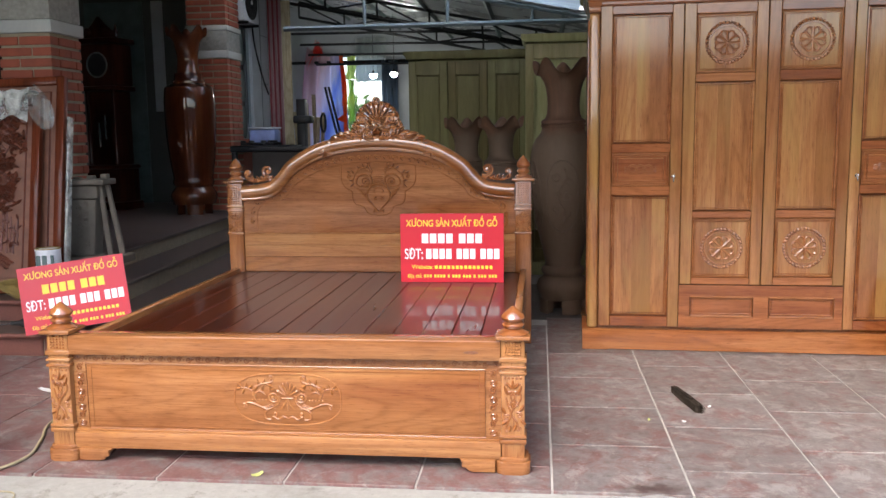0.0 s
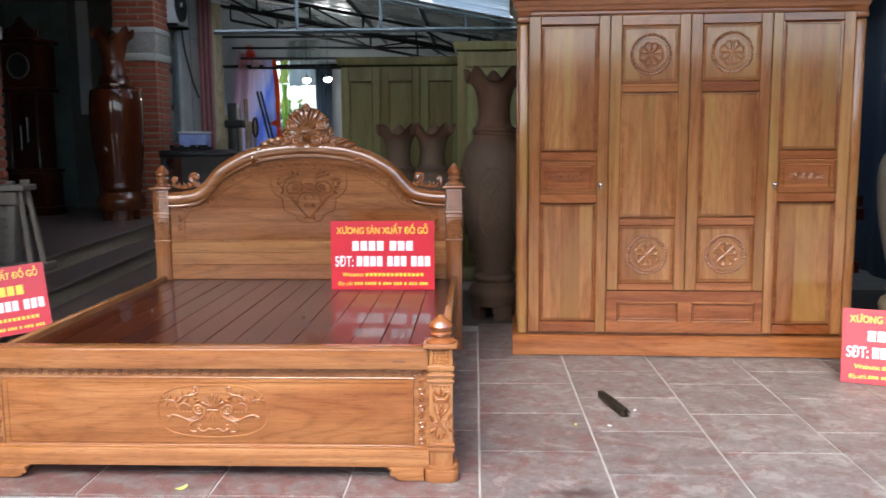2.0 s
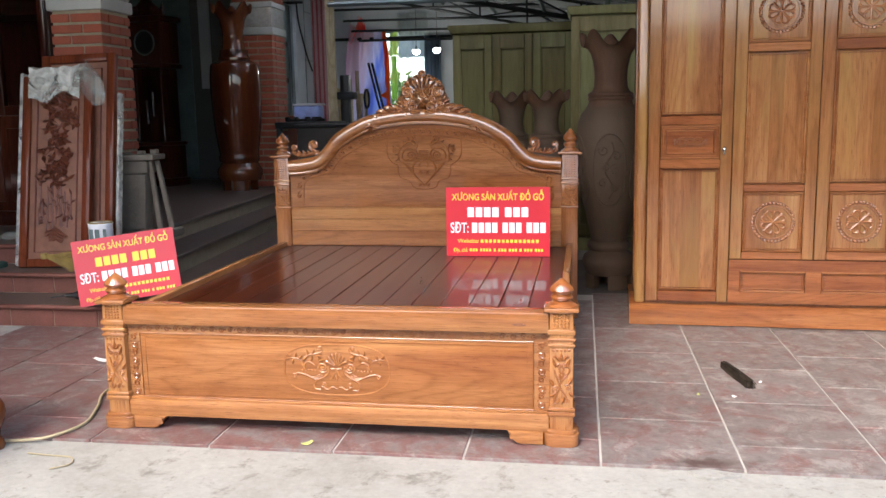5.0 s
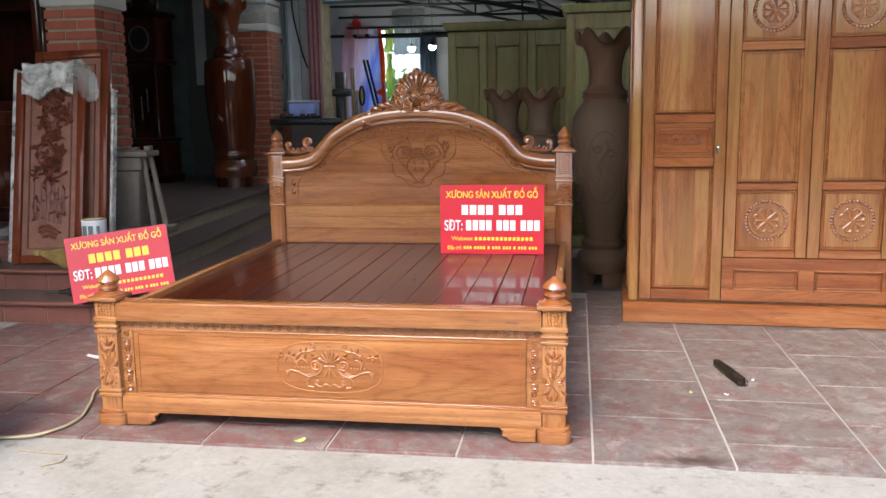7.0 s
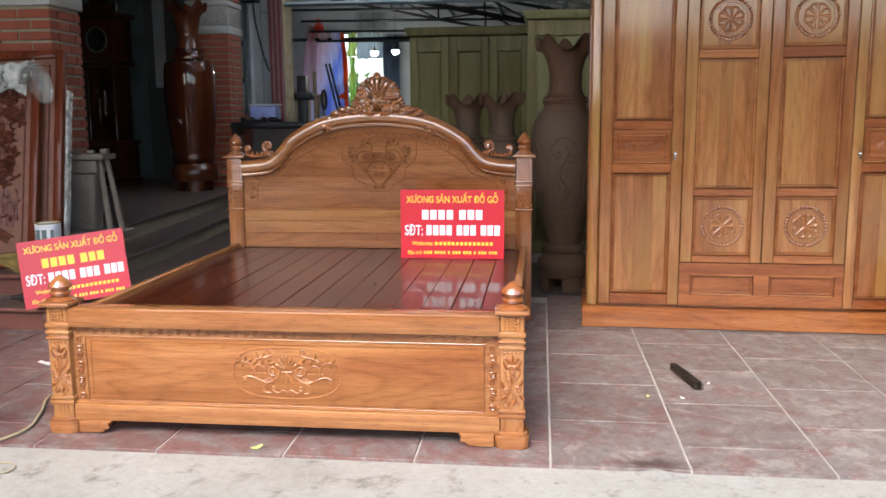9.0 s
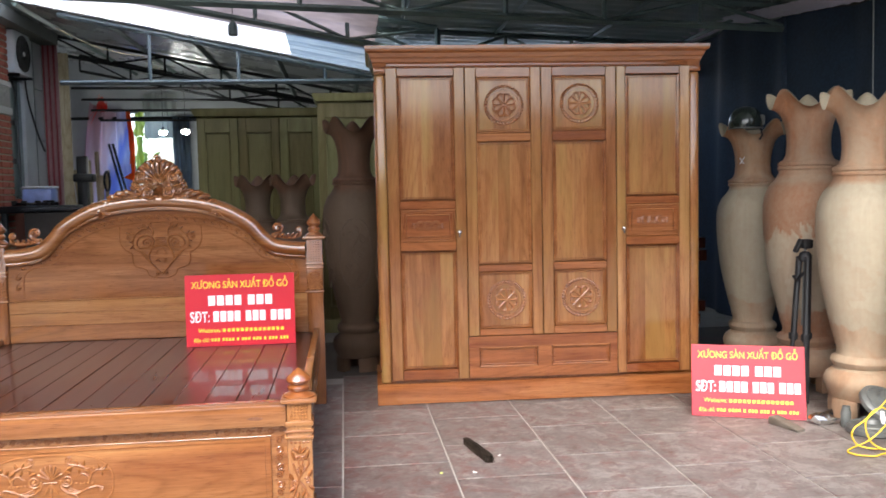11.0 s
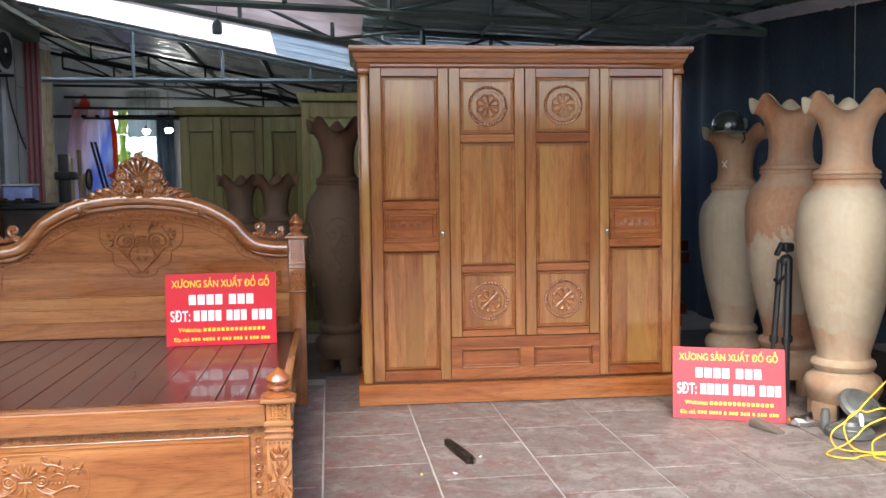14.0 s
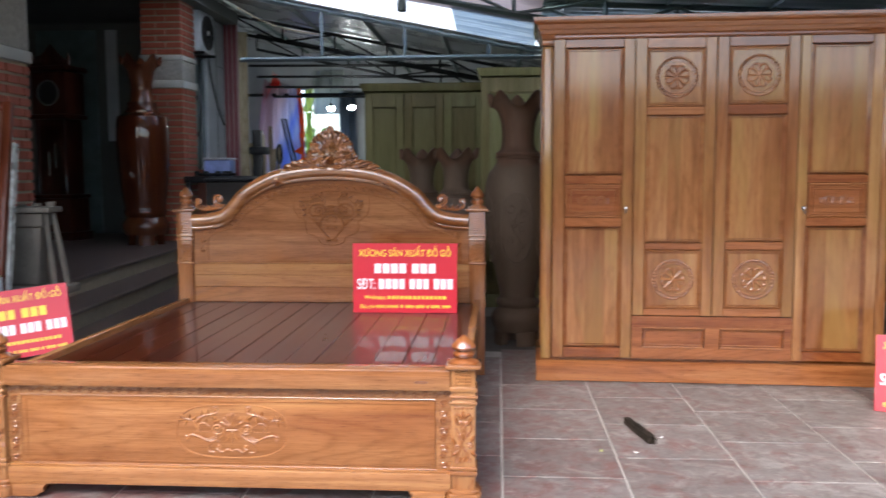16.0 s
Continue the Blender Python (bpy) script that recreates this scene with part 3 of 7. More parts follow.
# ---- brick columns, walls of the house ----
def brick_column(name, x0, x1, y0, y1, z0, z1, band_z, label, upper=None):
    """Bricks up to a stone band, a coat of render above it; with upper, a second band there and bricks again on top."""
    col = structure(name, box(x0 + 0.012, x1 - 0.012, y0 + 0.012, y1 - 0.012, z0, z1), M_mortar, label)
    course, h = 0.077, 0.058
    meshes = {}

    def brick(cx, cy, cz, lx, ly):
        key = (round(lx, 3), round(ly, 3))
        if key not in meshes:
            meshes[key] = mesh_of(box(-lx / 2, lx / 2, -ly / 2, ly / 2, -h / 2, h / 2, bevel=0.004, seg=1), "brick")
            meshes[key].materials.append(M_brick)
        ob = new("brick", meshes[key])
        ob.location = (cx, cy, cz)
        ob.parent = col
    lx, ly = x1 - x0, y1 - y0
    for first, last in [(z0, band_z)] + ([(upper + 0.062, z1)] if upper else []):
        z, k = first + 0.04, 0
        while z < last - 0.03:
            a = lx * (0.62 if k % 2 else 0.38)
            brick(x0 + a / 2 - 0.004, y0 + 0.05, z, a - 0.008, 0.1)
            brick(x0 + a + (lx - a) / 2, y0 + 0.05, z, lx - a - 0.008, 0.1)
            b = (ly - 0.105) * (0.5 if k % 2 else 0.72)
            brick(x1 - 0.05, y0 + 0.105 + b / 2, z, 0.1, b - 0.008)
            brick(x1 - 0.05, y0 + 0.105 + b + (ly - 0.105 - b) / 2, z, 0.1, ly - 0.105 - b - 0.008)
            z += course
            k += 1
    p = 0.018
    part("stone_band", box(x0 - p, x1 + p, y0 - p, y1 + p, band_z, band_z + 0.09, bevel=0.01), M_stone, col, "pale stone band")
    part("render_coat", box(x0 - 0.004, x1 + 0.004, y0 - 0.004, y1 + 0.004, band_z + 0.092, upper - 0.002 if upper else z1, bevel=0.01), M_stucco, col, "grey roughcast render")
    if upper:
        part("stone_band", box(x0 - p, x1 + p, y0 - p, y1 + p, upper, upper + 0.06, bevel=0.01), M_stone, col, "pale stone band")
    return col


brick_column("column_1", -3.73, -3.33, 2.6, 3.0, PLATFORM, 3.3, 2.06, "square red brick column with a pale stone band")
brick_column("column_2", -4.14, -3.645, 6.9, 7.35, PLATFORM, 3.4, 2.275, "square red brick column with two pale bands round grey render", 2.6)

structure("wall_porch_back", box(-9.0, -3.95, 8.3, 8.5, PLATFORM, 3.6), M_plaster, "grey-green plastered wall at the back of the porch")
# out of view, added to keep sky light from the front off the porch
structure("wall_porch_front", box(-9.0, -5.3, 1.2, 1.4, 0.43, 3.299), M_plaster, "unseen grey-green wall added to darken the porch")
structure("wall_porch_side", box(-9.2, -9.0, 1.0, 8.5, 0, 3.6), M_plaster, "grey-green plastered wall")
# out of view, added to block sky light coming in from the left
structure("wall_yard_left", box(-5.6, -5.4, -4.5, 1.198, -0.012, 3.0), M_plaster, "unseen plastered wall added to block light from the left")
# the unseen front part reaches over the yard to shade steps and left floor
structure("ceiling_porch", box(-9.2, -3.47, -2.3, 8.6, 3.3, 3.45), M_plaster, "grey plastered porch ceiling, run forward unseen to shade the steps")
structure("trim_porch_beam", box(-9.2, -5.3, 1.0, 1.198, 2.9, 3.299), M_plaster, "grey porch beam")
structure("wall_house_side_1", box(-3.95, -3.72, 7.352, 7.42, PLATFORM, 3.5), M_brick, "red brick house wall")
structure("wall_house_side_2", box(-3.95, -3.72, 7.422, 7.95, 0, 1.3), M_brick, "red brick house wall under the window")
structure("wall_house_side_3", box(-3.95, -3.86, 7.422, 7.95, 2.75, 3.5), M_house, "grey painted wall over the window")
structure("wall_house_side_4", box(-3.95, -3.7, 7.952, 9.35, 0, 3.9), M_house, "pale grey painted house wall")

win = structure("window_1", box(-3.86, -3.82, 7.43, 7.94, 1.3, 2.75), M_rubber, "dark shuttered window with grey frame")
for k in range(2):
    for j in range(3):
        y0 = 7.44 + 0.25 * k
        z0 = 1.33 + 0.47 * j
        part("shutter_panel", box(-3.82, -3.79, y0 + 0.03, y0 + 0.22, z0, z0 + 0.4, bevel=0.01), M_steel, win)
part("window_frame", tube([(-3.76, 7.44, 1.31), (-3.76, 7.44, 2.74), (-3.76, 7.93, 2.74), (-3.76, 7.93, 1.31)], 0.025, 4, True), M_steel_blue, win)

for y in (8.3, 8.62):
    part("joint", box(-3.7, -3.694, y, y + 0.012, 0.0, 3.88), M_steel, bpy.data.objects["wall_house_side_4"], smooth=False)
for z in (0.75, 1.4, 2.05, 2.7):
    part("joint", box(-3.7, -3.695, 8.313, 8.619, z, z + 0.01), M_steel, bpy.data.objects["wall_house_side_4"], smooth=False)
wire = thing("black_cable", "black cable hanging down the pale house wall", "cable")
part("strand", tube(bezier([(-3.69, 7.98, 2.8), (-3.688, 8.04, 2.55), (-3.685, 8.18, 2.32), (-3.685, 8.35, 2.1), (-3.688, 8.56, 1.92)], 6), 0.011, 6), M_rubber, wire)

# strips of red and white plastic at the corner of the house
strip = thing("striped_curtain", "red and white striped plastic strip curtain at the house corner", "curtain", (-3.69, 8.62, 0))
for k in range(6):
    x = 0.033 * k
    part("strip", box(x, x + 0.031, -0.012 * (k % 2), 0.02, 0.9, 3.4, bevel=0.006), M_red_stripe if k % 2 == 0 else M_pink_stripe, strip)

board = thing("raw_board", "pale raw timber board standing against the wall", "board", (-3.485, 8.6, 0))
part("board", box(0, 0.125, 0, 0.04, 0.0, 3.2, bevel=0.008), M_board, board)

# ---- tarpaulin wall, rear wall ----
def net_top(y):
    """Height of the upper edge of the net, which climbs towards the back."""
    return min(2.8, 2.3 + 0.107 * y)


def tarp_point(u, v):
    """u runs into the depth, v upwards."""
    s = 0.03 * math.sin(u * 5.0) + 0.02 * math.sin(u * 11.0 + v * 1.5)
    return (3.96 + s, u, v * net_top(u))


structure("wall_tarp", thicken(add_sheet(bmesh.new(), span(-1.2, 5.8, 90), span(0.0, 1.0, 12), tarp_point), 0.01), M_navy, "dark navy shade net hanging as a side wall", True)
structure("wall_tarp_outer", box(4.3, 4.4, -1.2, 12.8, 0, 3.4), M_dirt, "dark wall behind the shade net")
structure("wall_rear_1", box(-5.0, -4.2, 12.6, 12.75, 0, 4.2), M_pale, "pale grey sheet rear wall")
structure("wall_rear_2", box(-2.78, 4.4, 12.6, 12.75, 0, 4.0), M_pale, "pale grey sheet rear wall")
structure("wall_rear_3", box(-4.2, -2.78, 12.6, 12.75, 2.8, 4.2), M_pale, "pale grey sheet rear wall over the opening")
structure("wall_rear_4", box(-4.2, -2.78, 12.6, 12.75, 0, 0.7), M_pale, "pale grey sheet rear wall under the opening")
structure("wall_left_rear", box(-5.2, -5.0, 9.3, 12.75, 0, 4.2), M_pale, "pale grey sheet side wall")
structure("wall_house_rear", box(-5.0, -3.95, 9.2, 9.35, 0, 4.0), M_house, "pale grey house wall")


# ---- roofs ----
def roof_sheet(name, x0, x1, y0, y1, height, mat, label, pitch=0.2, amp=0.012):
    ys = span(y0, y1, int((y1 - y0) / pitch * 6))
    bm = add_sheet(bmesh.new(), span(x0, x1, 6), ys, lambda x, y: (x, y, height(x) + amp * math.sin(2 * math.pi * y / pitch)))
    return structure(name, thicken(bm, 0.004), mat, label, True)


def front_z(x):
    return 3.02 - 0.046 * x


def rear_z(x):
    return 2.83 - 0.2 * x


# front sheets are out of view; their edge is set to limit sky light
roof_sheet("ceiling_front", -3.45, 4.3, -0.45, 3.2, front_z, M_roof, "grey-green corrugated steel roof sheets")
roof_sheet("ceiling_middle", 0.55, 4.3, 3.22, 6.88, front_z, M_roof, "grey-green corrugated steel roof sheets")
roof_sheet("ceiling_rear", -5.0, 4.3, 6.9, 12.7, rear_z, M_roof_lit, "grey-green corrugated steel roof sheets")


def link_sheet(x, t):
    a, b = front_z(x) - 0.12 * x, rear_z(x)
    return (x, 3.22 + 3.67 * t, a + (b - a) * t + 0.006 * math.sin(t * 110))


structure("ceiling_skylight", thicken(add_sheet(bmesh.new(), span(-4.0, -0.36, 8), span(0.7, 1, 40), link_sheet), 0.003), M_skylight, "milky translucent roof sheets between two roofs", True)
structure("ceiling_skylight_near", thicken(add_sheet(bmesh.new(), span(-4.0, 0.54, 9), span(0, 0.698, 60), lambda x, t: (link_sheet(x, t)[0], link_sheet(x, t)[1], link_sheet(x, t)[2] - 0.02)), 0.003), M_skylight_dirty, "dirty pinkish translucent roof sheets", True)
structure("ceiling_link", thicken(add_sheet(bmesh.new(), span(-0.355, 0.54, 4), span(0.6, 1, 160), lambda x, t: (x, 3.22 + 3.67 * t, link_sheet(x, t)[2] - 0.01 + 0.02 * math.sin(t * 165))), 0.003), M_skylight_dim, "dusty corrugated translucent roof sheets", True)


def truss(name, y, x0, x1, top, bottom, n, mat, r=0.022, label="welded steel roof truss", plain_web=False):
    t = thing(name, label, "roof truss", (0, y, 0), "roof trusses")
    part("top_chord", tube([(x0, 0, top(x0)), (x1, 0, top(x1))], r, 4), mat, t)
    part("bottom_chord", tube([(x0, 0, bottom(x0)), (x1, 0, bottom(x1))], r, 4), mat, t)
    xs = span(x0, x1, n)
    for i, x in enumerate(xs[1:-1] if plain_web else xs):
        part("strut", tube([(x, 0, bottom(x)), (x, 0, top(x))], r * 0.7, 4), mat, t)
        if i < n and not plain_web:
            x2 = xs[i + 1]
            a, b = (bottom(x), top(x2)) if i % 2 else (top(x), bottom(x2))
            part("brace", tube([(x, 0, a), (x2, 0, b)], r * 0.6, 4), mat, t)
    return t


truss("roof_truss", 3.7, -3.4, 4.0, lambda x: front_z(x) - 0.05, lambda x: 2.99 - 0.04 * x - 0.24, 9, M_steel, 0.03)
truss("roof_truss", 4.85, -3.9, 1.1, lambda x: 3.0 - 0.17 * x, lambda x: 2.76 - 0.19 * x, 6, M_steel, 0.028)
truss("roof_truss", 5.6, 0.5, 4.0, lambda x: front_z(x) - 0.05, lambda x: front_z(x) - 0.33, 5, M_steel, 0.028)
truss("roof_truss", 2.0, 0.2, 4.0, lambda x: front_z(x) - 0.05, lambda x: front_z(x) - 0.3, 5, M_steel, 0.028)
truss("roof_truss", 6.95, -2.95, 1.0, lambda x: rear_z(x) - 0.06, lambda x: 2.6, 4, M_steel_blue, 0.03, plain_web=True)
truss("roof_truss", 9.0, -3.7, 3.8, lambda x: rear_z(x) - 0.06, lambda x: rear_z(x) - 0.3, 10, M_black_steel, 0.022)
truss("roof_truss", 11.0, -3.9, 3.8, lambda x: rear_z(x) - 0.06, lambda x: rear_z(x) - 0.3, 10, M_black_steel, 0.022)
for k in range(4):
    z = 2.62 + 0.12 * k
    part("tie_bar", tube([(-3.9, 12.0 - 0.5 * k, z), (1.5, 12.0 - 0.5 * k, z - 0.05)], 0.02, 4), M_black_steel, thing("tie_rod", "dark steel tie bar under the rear roof", "steel bar"))
for k in range(7):
    x = -3.4 + 0.95 * k
    part("purlin_bar", tube([(x, 6.95, rear_z(x) - 0.03), (x, 12.6, rear_z(x) - 0.03)], 0.036, 4), M_steel, thing("purlin", "grey-green steel purlin under the roof", "purlin", (0, 0, 0), "roof purlins"))
for k in range(8):
    x = -3.2 + 1.0 * k
    part("purlin_bar", tube([(x, -0.42, front_z(x) - 0.03), (x, 3.2 if x < 0.4 else 6.8, front_z(x) - 0.03)], 0.022, 4), M_steel, thing("purlin", "grey-green steel purlin under the roof", "purlin", (0, 0, 0), "roof purlins"))
post = thing("steel_post", "slim dark blue steel post by the shade net", "post", (3.93, 3.7, 0))
part("shaft", box(-0.03, 0.03, -0.03, 0.03, 0, 2.7, bevel=0.004), M_navy, post)


# ---- bed ----
BW = 1.825
BL = 2.066
bed = thing("bed", "lacquered orange-brown wooden double bed with carved headboard and footboard", "bed")


def finial(z0, s, top):
    """Turned finial standing on a square cap."""
    h = top - z0
    return [(0.06 * s, z0), (0.061 * s, z0 + 0.04 * h), (0.05 * s, z0 + 0.1 * h), (0.038 * s, z0 + 0.16 * h), (0.030 * s, z0 + 0.2 * h), (0.040 * s, z0 + 0.26 * h), (0.043 * s, z0 + 0.33 * h), (0.036 * s, z0 + 0.4 * h),
            (0.030 * s, z0 + 0.44 * h), (0.041 * s, z0 + 0.5 * h), (0.046 * s, z0 + 0.58 * h), (0.040 * s, z0 + 0.7 * h), (0.026 * s, z0 + 0.82 * h), (0.012 * s, z0 + 0.93 * h), (0.002, top)]


def bed_post(x, y, front):
    hw = 0.045 if front else 0.049
    p = part("post", box(x - hw, x + hw, y - hw, y + hw, 0.055 if front else 0.0, 0.525 if front else 1.015, bevel=0.006), M_bed_z, bed)
    base = 0.525 if front else 1.015
    part("post_cap", box(x - hw - 0.02, x + hw + 0.02, y - hw - 0.02, y + hw + 0.02, base, base + 0.016, bevel=0.005), M_bed_x, p)
    part("finial", lathe(finial(base + 0.016, 1.0 if front else 0.95, base + (0.122 if front else 0.155)), 20, centre=(x, y)), M_carve, p)
    rings = ((0.437, 0.02), (0.412, 0.012), (0.388, 0.014), (0.138, 0.014), (0.116, 0.02)) if front else ((0.86, 0.012), (0.835, 0.012), (0.69, 0.012))
    for z, h in rings:
        part("ring_moulding", box(x - hw - 0.007, x + hw + 0.007, y - hw - 0.007, y + hw + 0.007, z, z + h, bevel=0.005), M_bed_x, p)
    # lattice of small pyramids under the cap
    lat = bmesh.new()
    z0, z1 = (0.462, 0.52) if front else (0.88, 1.005)
    nx, nz = 5, 5 if front else 9
    for i in range(nx):
        for k in range(nz):
            cx, cz = x - hw + 0.012 + (2 * hw - 0.024) * (i + 0.5) / nx, z0 + (z1 - z0) * (k + 0.5) / nz
            wx, wz = (2 * hw - 0.024) / nx * 0.46, (z1 - z0) / nz * 0.46
            v = [lat.verts.new((cx - wx, y - hw - 0.001, cz)), lat.verts.new((cx, y - hw - 0.001, cz - wz)), lat.verts.new((cx + wx, y - hw - 0.001, cz)), lat.verts.new((cx, y - hw - 0.001, cz + wz))]
            tip = lat.verts.new((cx, y - hw - (0.008 if front else 0.004), cz))
            for a in range(4):
                lat.faces.new((v[a], v[(a + 1) % 4], tip))
            lat.faces.new(v[::-1])
    part("lattice_carving", lat, M_carve if front else M_carve_dull, p, smooth=False)
    return p


def spiral(cx, cz, r0, turns, a0, grow=0.0, n=26, sign=1, y=0.0):
    pts = []
    for i in range(n + 1):
        t = i / n
        r = r0 * (1 - 0.82 * t) + grow * t
        a = a0 + sign * turns * 2 * math.pi * t
        pts.append((cx + r * math.cos(a), y, cz + r * math.sin(a)))
    return pts


def add_scroll(bm, start, cx, cz, r, turns, sign, y, w):
    """A stem from start that rolls up round (cx, cz)."""
    a0 = math.atan2(start[1] - cz, start[0] - cx)
    sp = spiral(cx, cz, r, turns, a0, 0.0, 26, sign, y)
    first = Vector((start[0], y, start[1]))
    pts = [first] + [Vector(p) for p in sp] if (first - Vector(sp[0])).length > r * 0.3 else [Vector(p) for p in sp]
    n = len(pts)
    add_tube(bm, pts, [w * (1.0 - 0.45 * i / n) for i in range(n)], 6)
    add_ball(bm, (cx, y, cz), w * 1.5)


def add_ball(bm, c, r, flat=1.0):
    res = bmesh.ops.create_icosphere(bm, subdivisions=1, radius=r)
    bmesh.ops.transform(bm, matrix=Matrix.Translation(c) @ Matrix.Diagonal((1, flat, 1, 1)), verts=res["verts"])


def add_leaf(bm, x, z, ang, length, width, y, thick=0.006):
    """A pointed leaf lying in the upright plane, ridged along its middle."""
    ca, sa = math.cos(ang), math.sin(ang)
    left, right, mid = [], [], []
    for i in range(6):
        t = i / 5
        w = width * math.sin(math.pi * min(1.0, t * 0.92 + 0.06)) * (1 - 0.35 * t)
        px, pz = x + ca * length * t, z + sa * length * t
        left.append(bm.verts.new((px - sa * w, y, pz + ca * w)))
        right.append(bm.verts.new((px + sa * w, y, pz - ca * w)))
        mid.append(bm.verts.new((px, y - thick * (0.4 + math.sin(math.pi * t)), pz)))
    for i in range(5):
        bm.faces.new((left[i], left[i + 1], mid[i + 1], mid[i]))
        bm.faces.new((mid[i], mid[i + 1], right[i + 1], right[i]))


def rounded(x0, x1, y0, y1, r, n=5):
    pts = []
    for cx, cy, a0 in ((x1 - r, y0 + r, -90), (x1 - r, y1 - r, 0), (x0 + r, y1 - r, 90), (x0 + r, y0 + r, 180)):
        for k in range(n + 1):
            a = radians(a0 + 90 * k / n)
            pts.append((cx + r * math.cos(a), cy + r * math.sin(a)))
    return pts


for fx in (0.0, -BW):
    s = 1 if fx == 0 else -1
    p = bed_post(fx, 0.0, True)
    fb = bmesh.new()
    add_prism(fb, rounded(fx - 0.066, fx + 0.066, -0.066, 0.06, 0.03), 0.0, 0.05, 'xy', 0.006)
    add_prism(fb, rounded(fx - 0.058, fx + 0.058, -0.058, 0.055, 0.026), 0.0502, 0.064, 'xy', 0.004)
    part("foot_block", fb, M_bed_x, p)
    # carved flower stem on the post
    c = bmesh.new()
    y = -0.046
    for q in (-1, 1):
        add_scroll(c, (fx + q * 0.002, 0.285), fx + q * 0.012, 0.317, 0.011, 1.3, -q, y, 0.0035)
        add_leaf(c, fx + q * 0.004, 0.335, radians(90 - q * 40), 0.032, 0.008, y, 0.006)
        add_leaf(c, fx + q * 0.02, 0.31, radians(90 - q * 20), 0.04, 0.008, y, 0.006)
        add_ball(c, (fx + q * 0.026, y, 0.352), 0.006, 0.7)
    add_leaf(c, fx, 0.335, radians(90), 0.036, 0.008, y, 0.006)
    add_tube(c, bezier([(fx + 0.026, y, 0.325), (fx + 0.03, y, 0.295), (fx + 0.006, y, 0.262), (fx - 0.006, y, 0.235), (fx + 0.014, y, 0.205), (fx + 0.024, y, 0.175)], 5), 0.0042, 6)
    add_tube(c, bezier([(fx - 0.026, y, 0.3), (fx - 0.018, y, 0.27), (fx - 0.008, y, 0.235), (fx - 0.02, y, 0.2), (fx - 0.028, y, 0.18)], 5), 0.0042, 6)
    for dx, z, sg, r in ((-0.024, 0.222, 1, 0.013), (0.024, 0.232, -1, 0.013), (0.022, 0.18, 1, 0.012), (-0.026, 0.175, -1, 0.01), (0.016, 0.278, 1, 0.011), (-0.012, 0.272, -1, 0.009)):
        add_scroll(c, (fx + dx * 0.5, z + 0.012), fx + dx, z, r, 1.2, sg, y, 0.0036)
    for dx, z, a, l in ((-0.03, 0.235, 110, 0.032), (-0.02, 0.21, 215, 0.03), (0.026, 0.245, 60, 0.034), (0.03, 0.215, -50, 0.03), (0.012, 0.195, 250, 0.03), (-0.01, 0.19, 260, 0.026), (0.0, 0.255, 100, 0.03)):
        add_leaf(c, fx + dx, z, radians(a), l, 0.009, y, 0.006)
    for k in range(5):
        add_ball(c, (fx - 0.03 + 0.015 * k, y, 0.377), 0.006, 0.7)
    upper = c.copy()
    for v in upper.verts:
        v.co = Vector((fx + (v.co.x - fx) * 1.05, v.co.y + BL - 0.004, 0.703 + (v.co.z - 0.165) * 0.58))
    part("flower_carving", c, M_carve_soft, p)
    # scroll-cut bracket beside the foot
    inner = fx - s * 0.207
    shape = [(fx - s * 0.0665, 0.002), (inner + s * 0.05, 0.002), (inner + s * 0.036, 0.006), (inner + s * 0.026, 0.016), (inner + s * 0.018, 0.03), (inner + s * 0.006, 0.042), (inner, 0.054), (fx - s * 0.0665, 0.054)]
    part("foot_bracket", prism(shape, -0.058, 0.03, 'xz', 0.01), M_bed_x, bed)
    p = bed_post(fx, BL, False)
    part("flower_carving", upper, M_carve_soft, p)

xl, xr = -BW + 0.046, -0.046
foot = part("footboard", box(xl, xr, -0.02, 0.025, 0.115, 0.44), M_bed_x, bed)
part("top_rail", box(xl, xr, -0.05, 0.04, 0.44, 0.522, bevel=0.008), M_bed_x, foot)
knot = [(-0.155 + 0.024 * math.cos(2 * math.pi * k / 16) * (1.25 if math.cos(2 * math.pi * k / 16) < 0 else 1.0), 0.474 + 0.006 * math.sin(2 * math.pi * k / 16)) for k in range(16)]
part("wood_knot", prism(knot, -0.0506, -0.0498, 'xz'), plain("dark knot", (0.15, 0.05, 0.018), 0.3, 0, 0.5, 60, 0.3, 0.8), foot, "dark knot in the rail")
part("bottom_rail", box(xl, xr, -0.045, 0.03, 0.052, 0.122, bevel=0.006), M_bed_x, foot)
part("rail_fillet", box(xl, xr, -0.036, -0.02, 0.122, 0.13, bevel=0.003), M_bed_satin, foot)
px0, px1, pz0, pz1 = xl + 0.06, xr - 0.06, 0.132, 0.402
part("panel", box(px0, px1, -0.026, -0.018, pz0, pz1, bevel=0.004), M_bed_satin, foot)
edge = bmesh.new()
add_tube(edge, [(px0, -0.027, pz0), (px0, -0.027, pz1), (px1, -0.027, pz1), (px1, -0.027, pz0)], 0.003, 6, True)
add_tube(edge, [(px0 + 0.022, -0.0265, pz0 + 0.012), (px0 + 0.022, -0.0265, pz1 - 0.018), (px1 - 0.022, -0.0265, pz1 - 0.018), (px1 - 0.022, -0.0265, pz0 + 0.012)], 0.0022, 5, True)
part("panel_moulding", edge, M_bed_satin, foot)
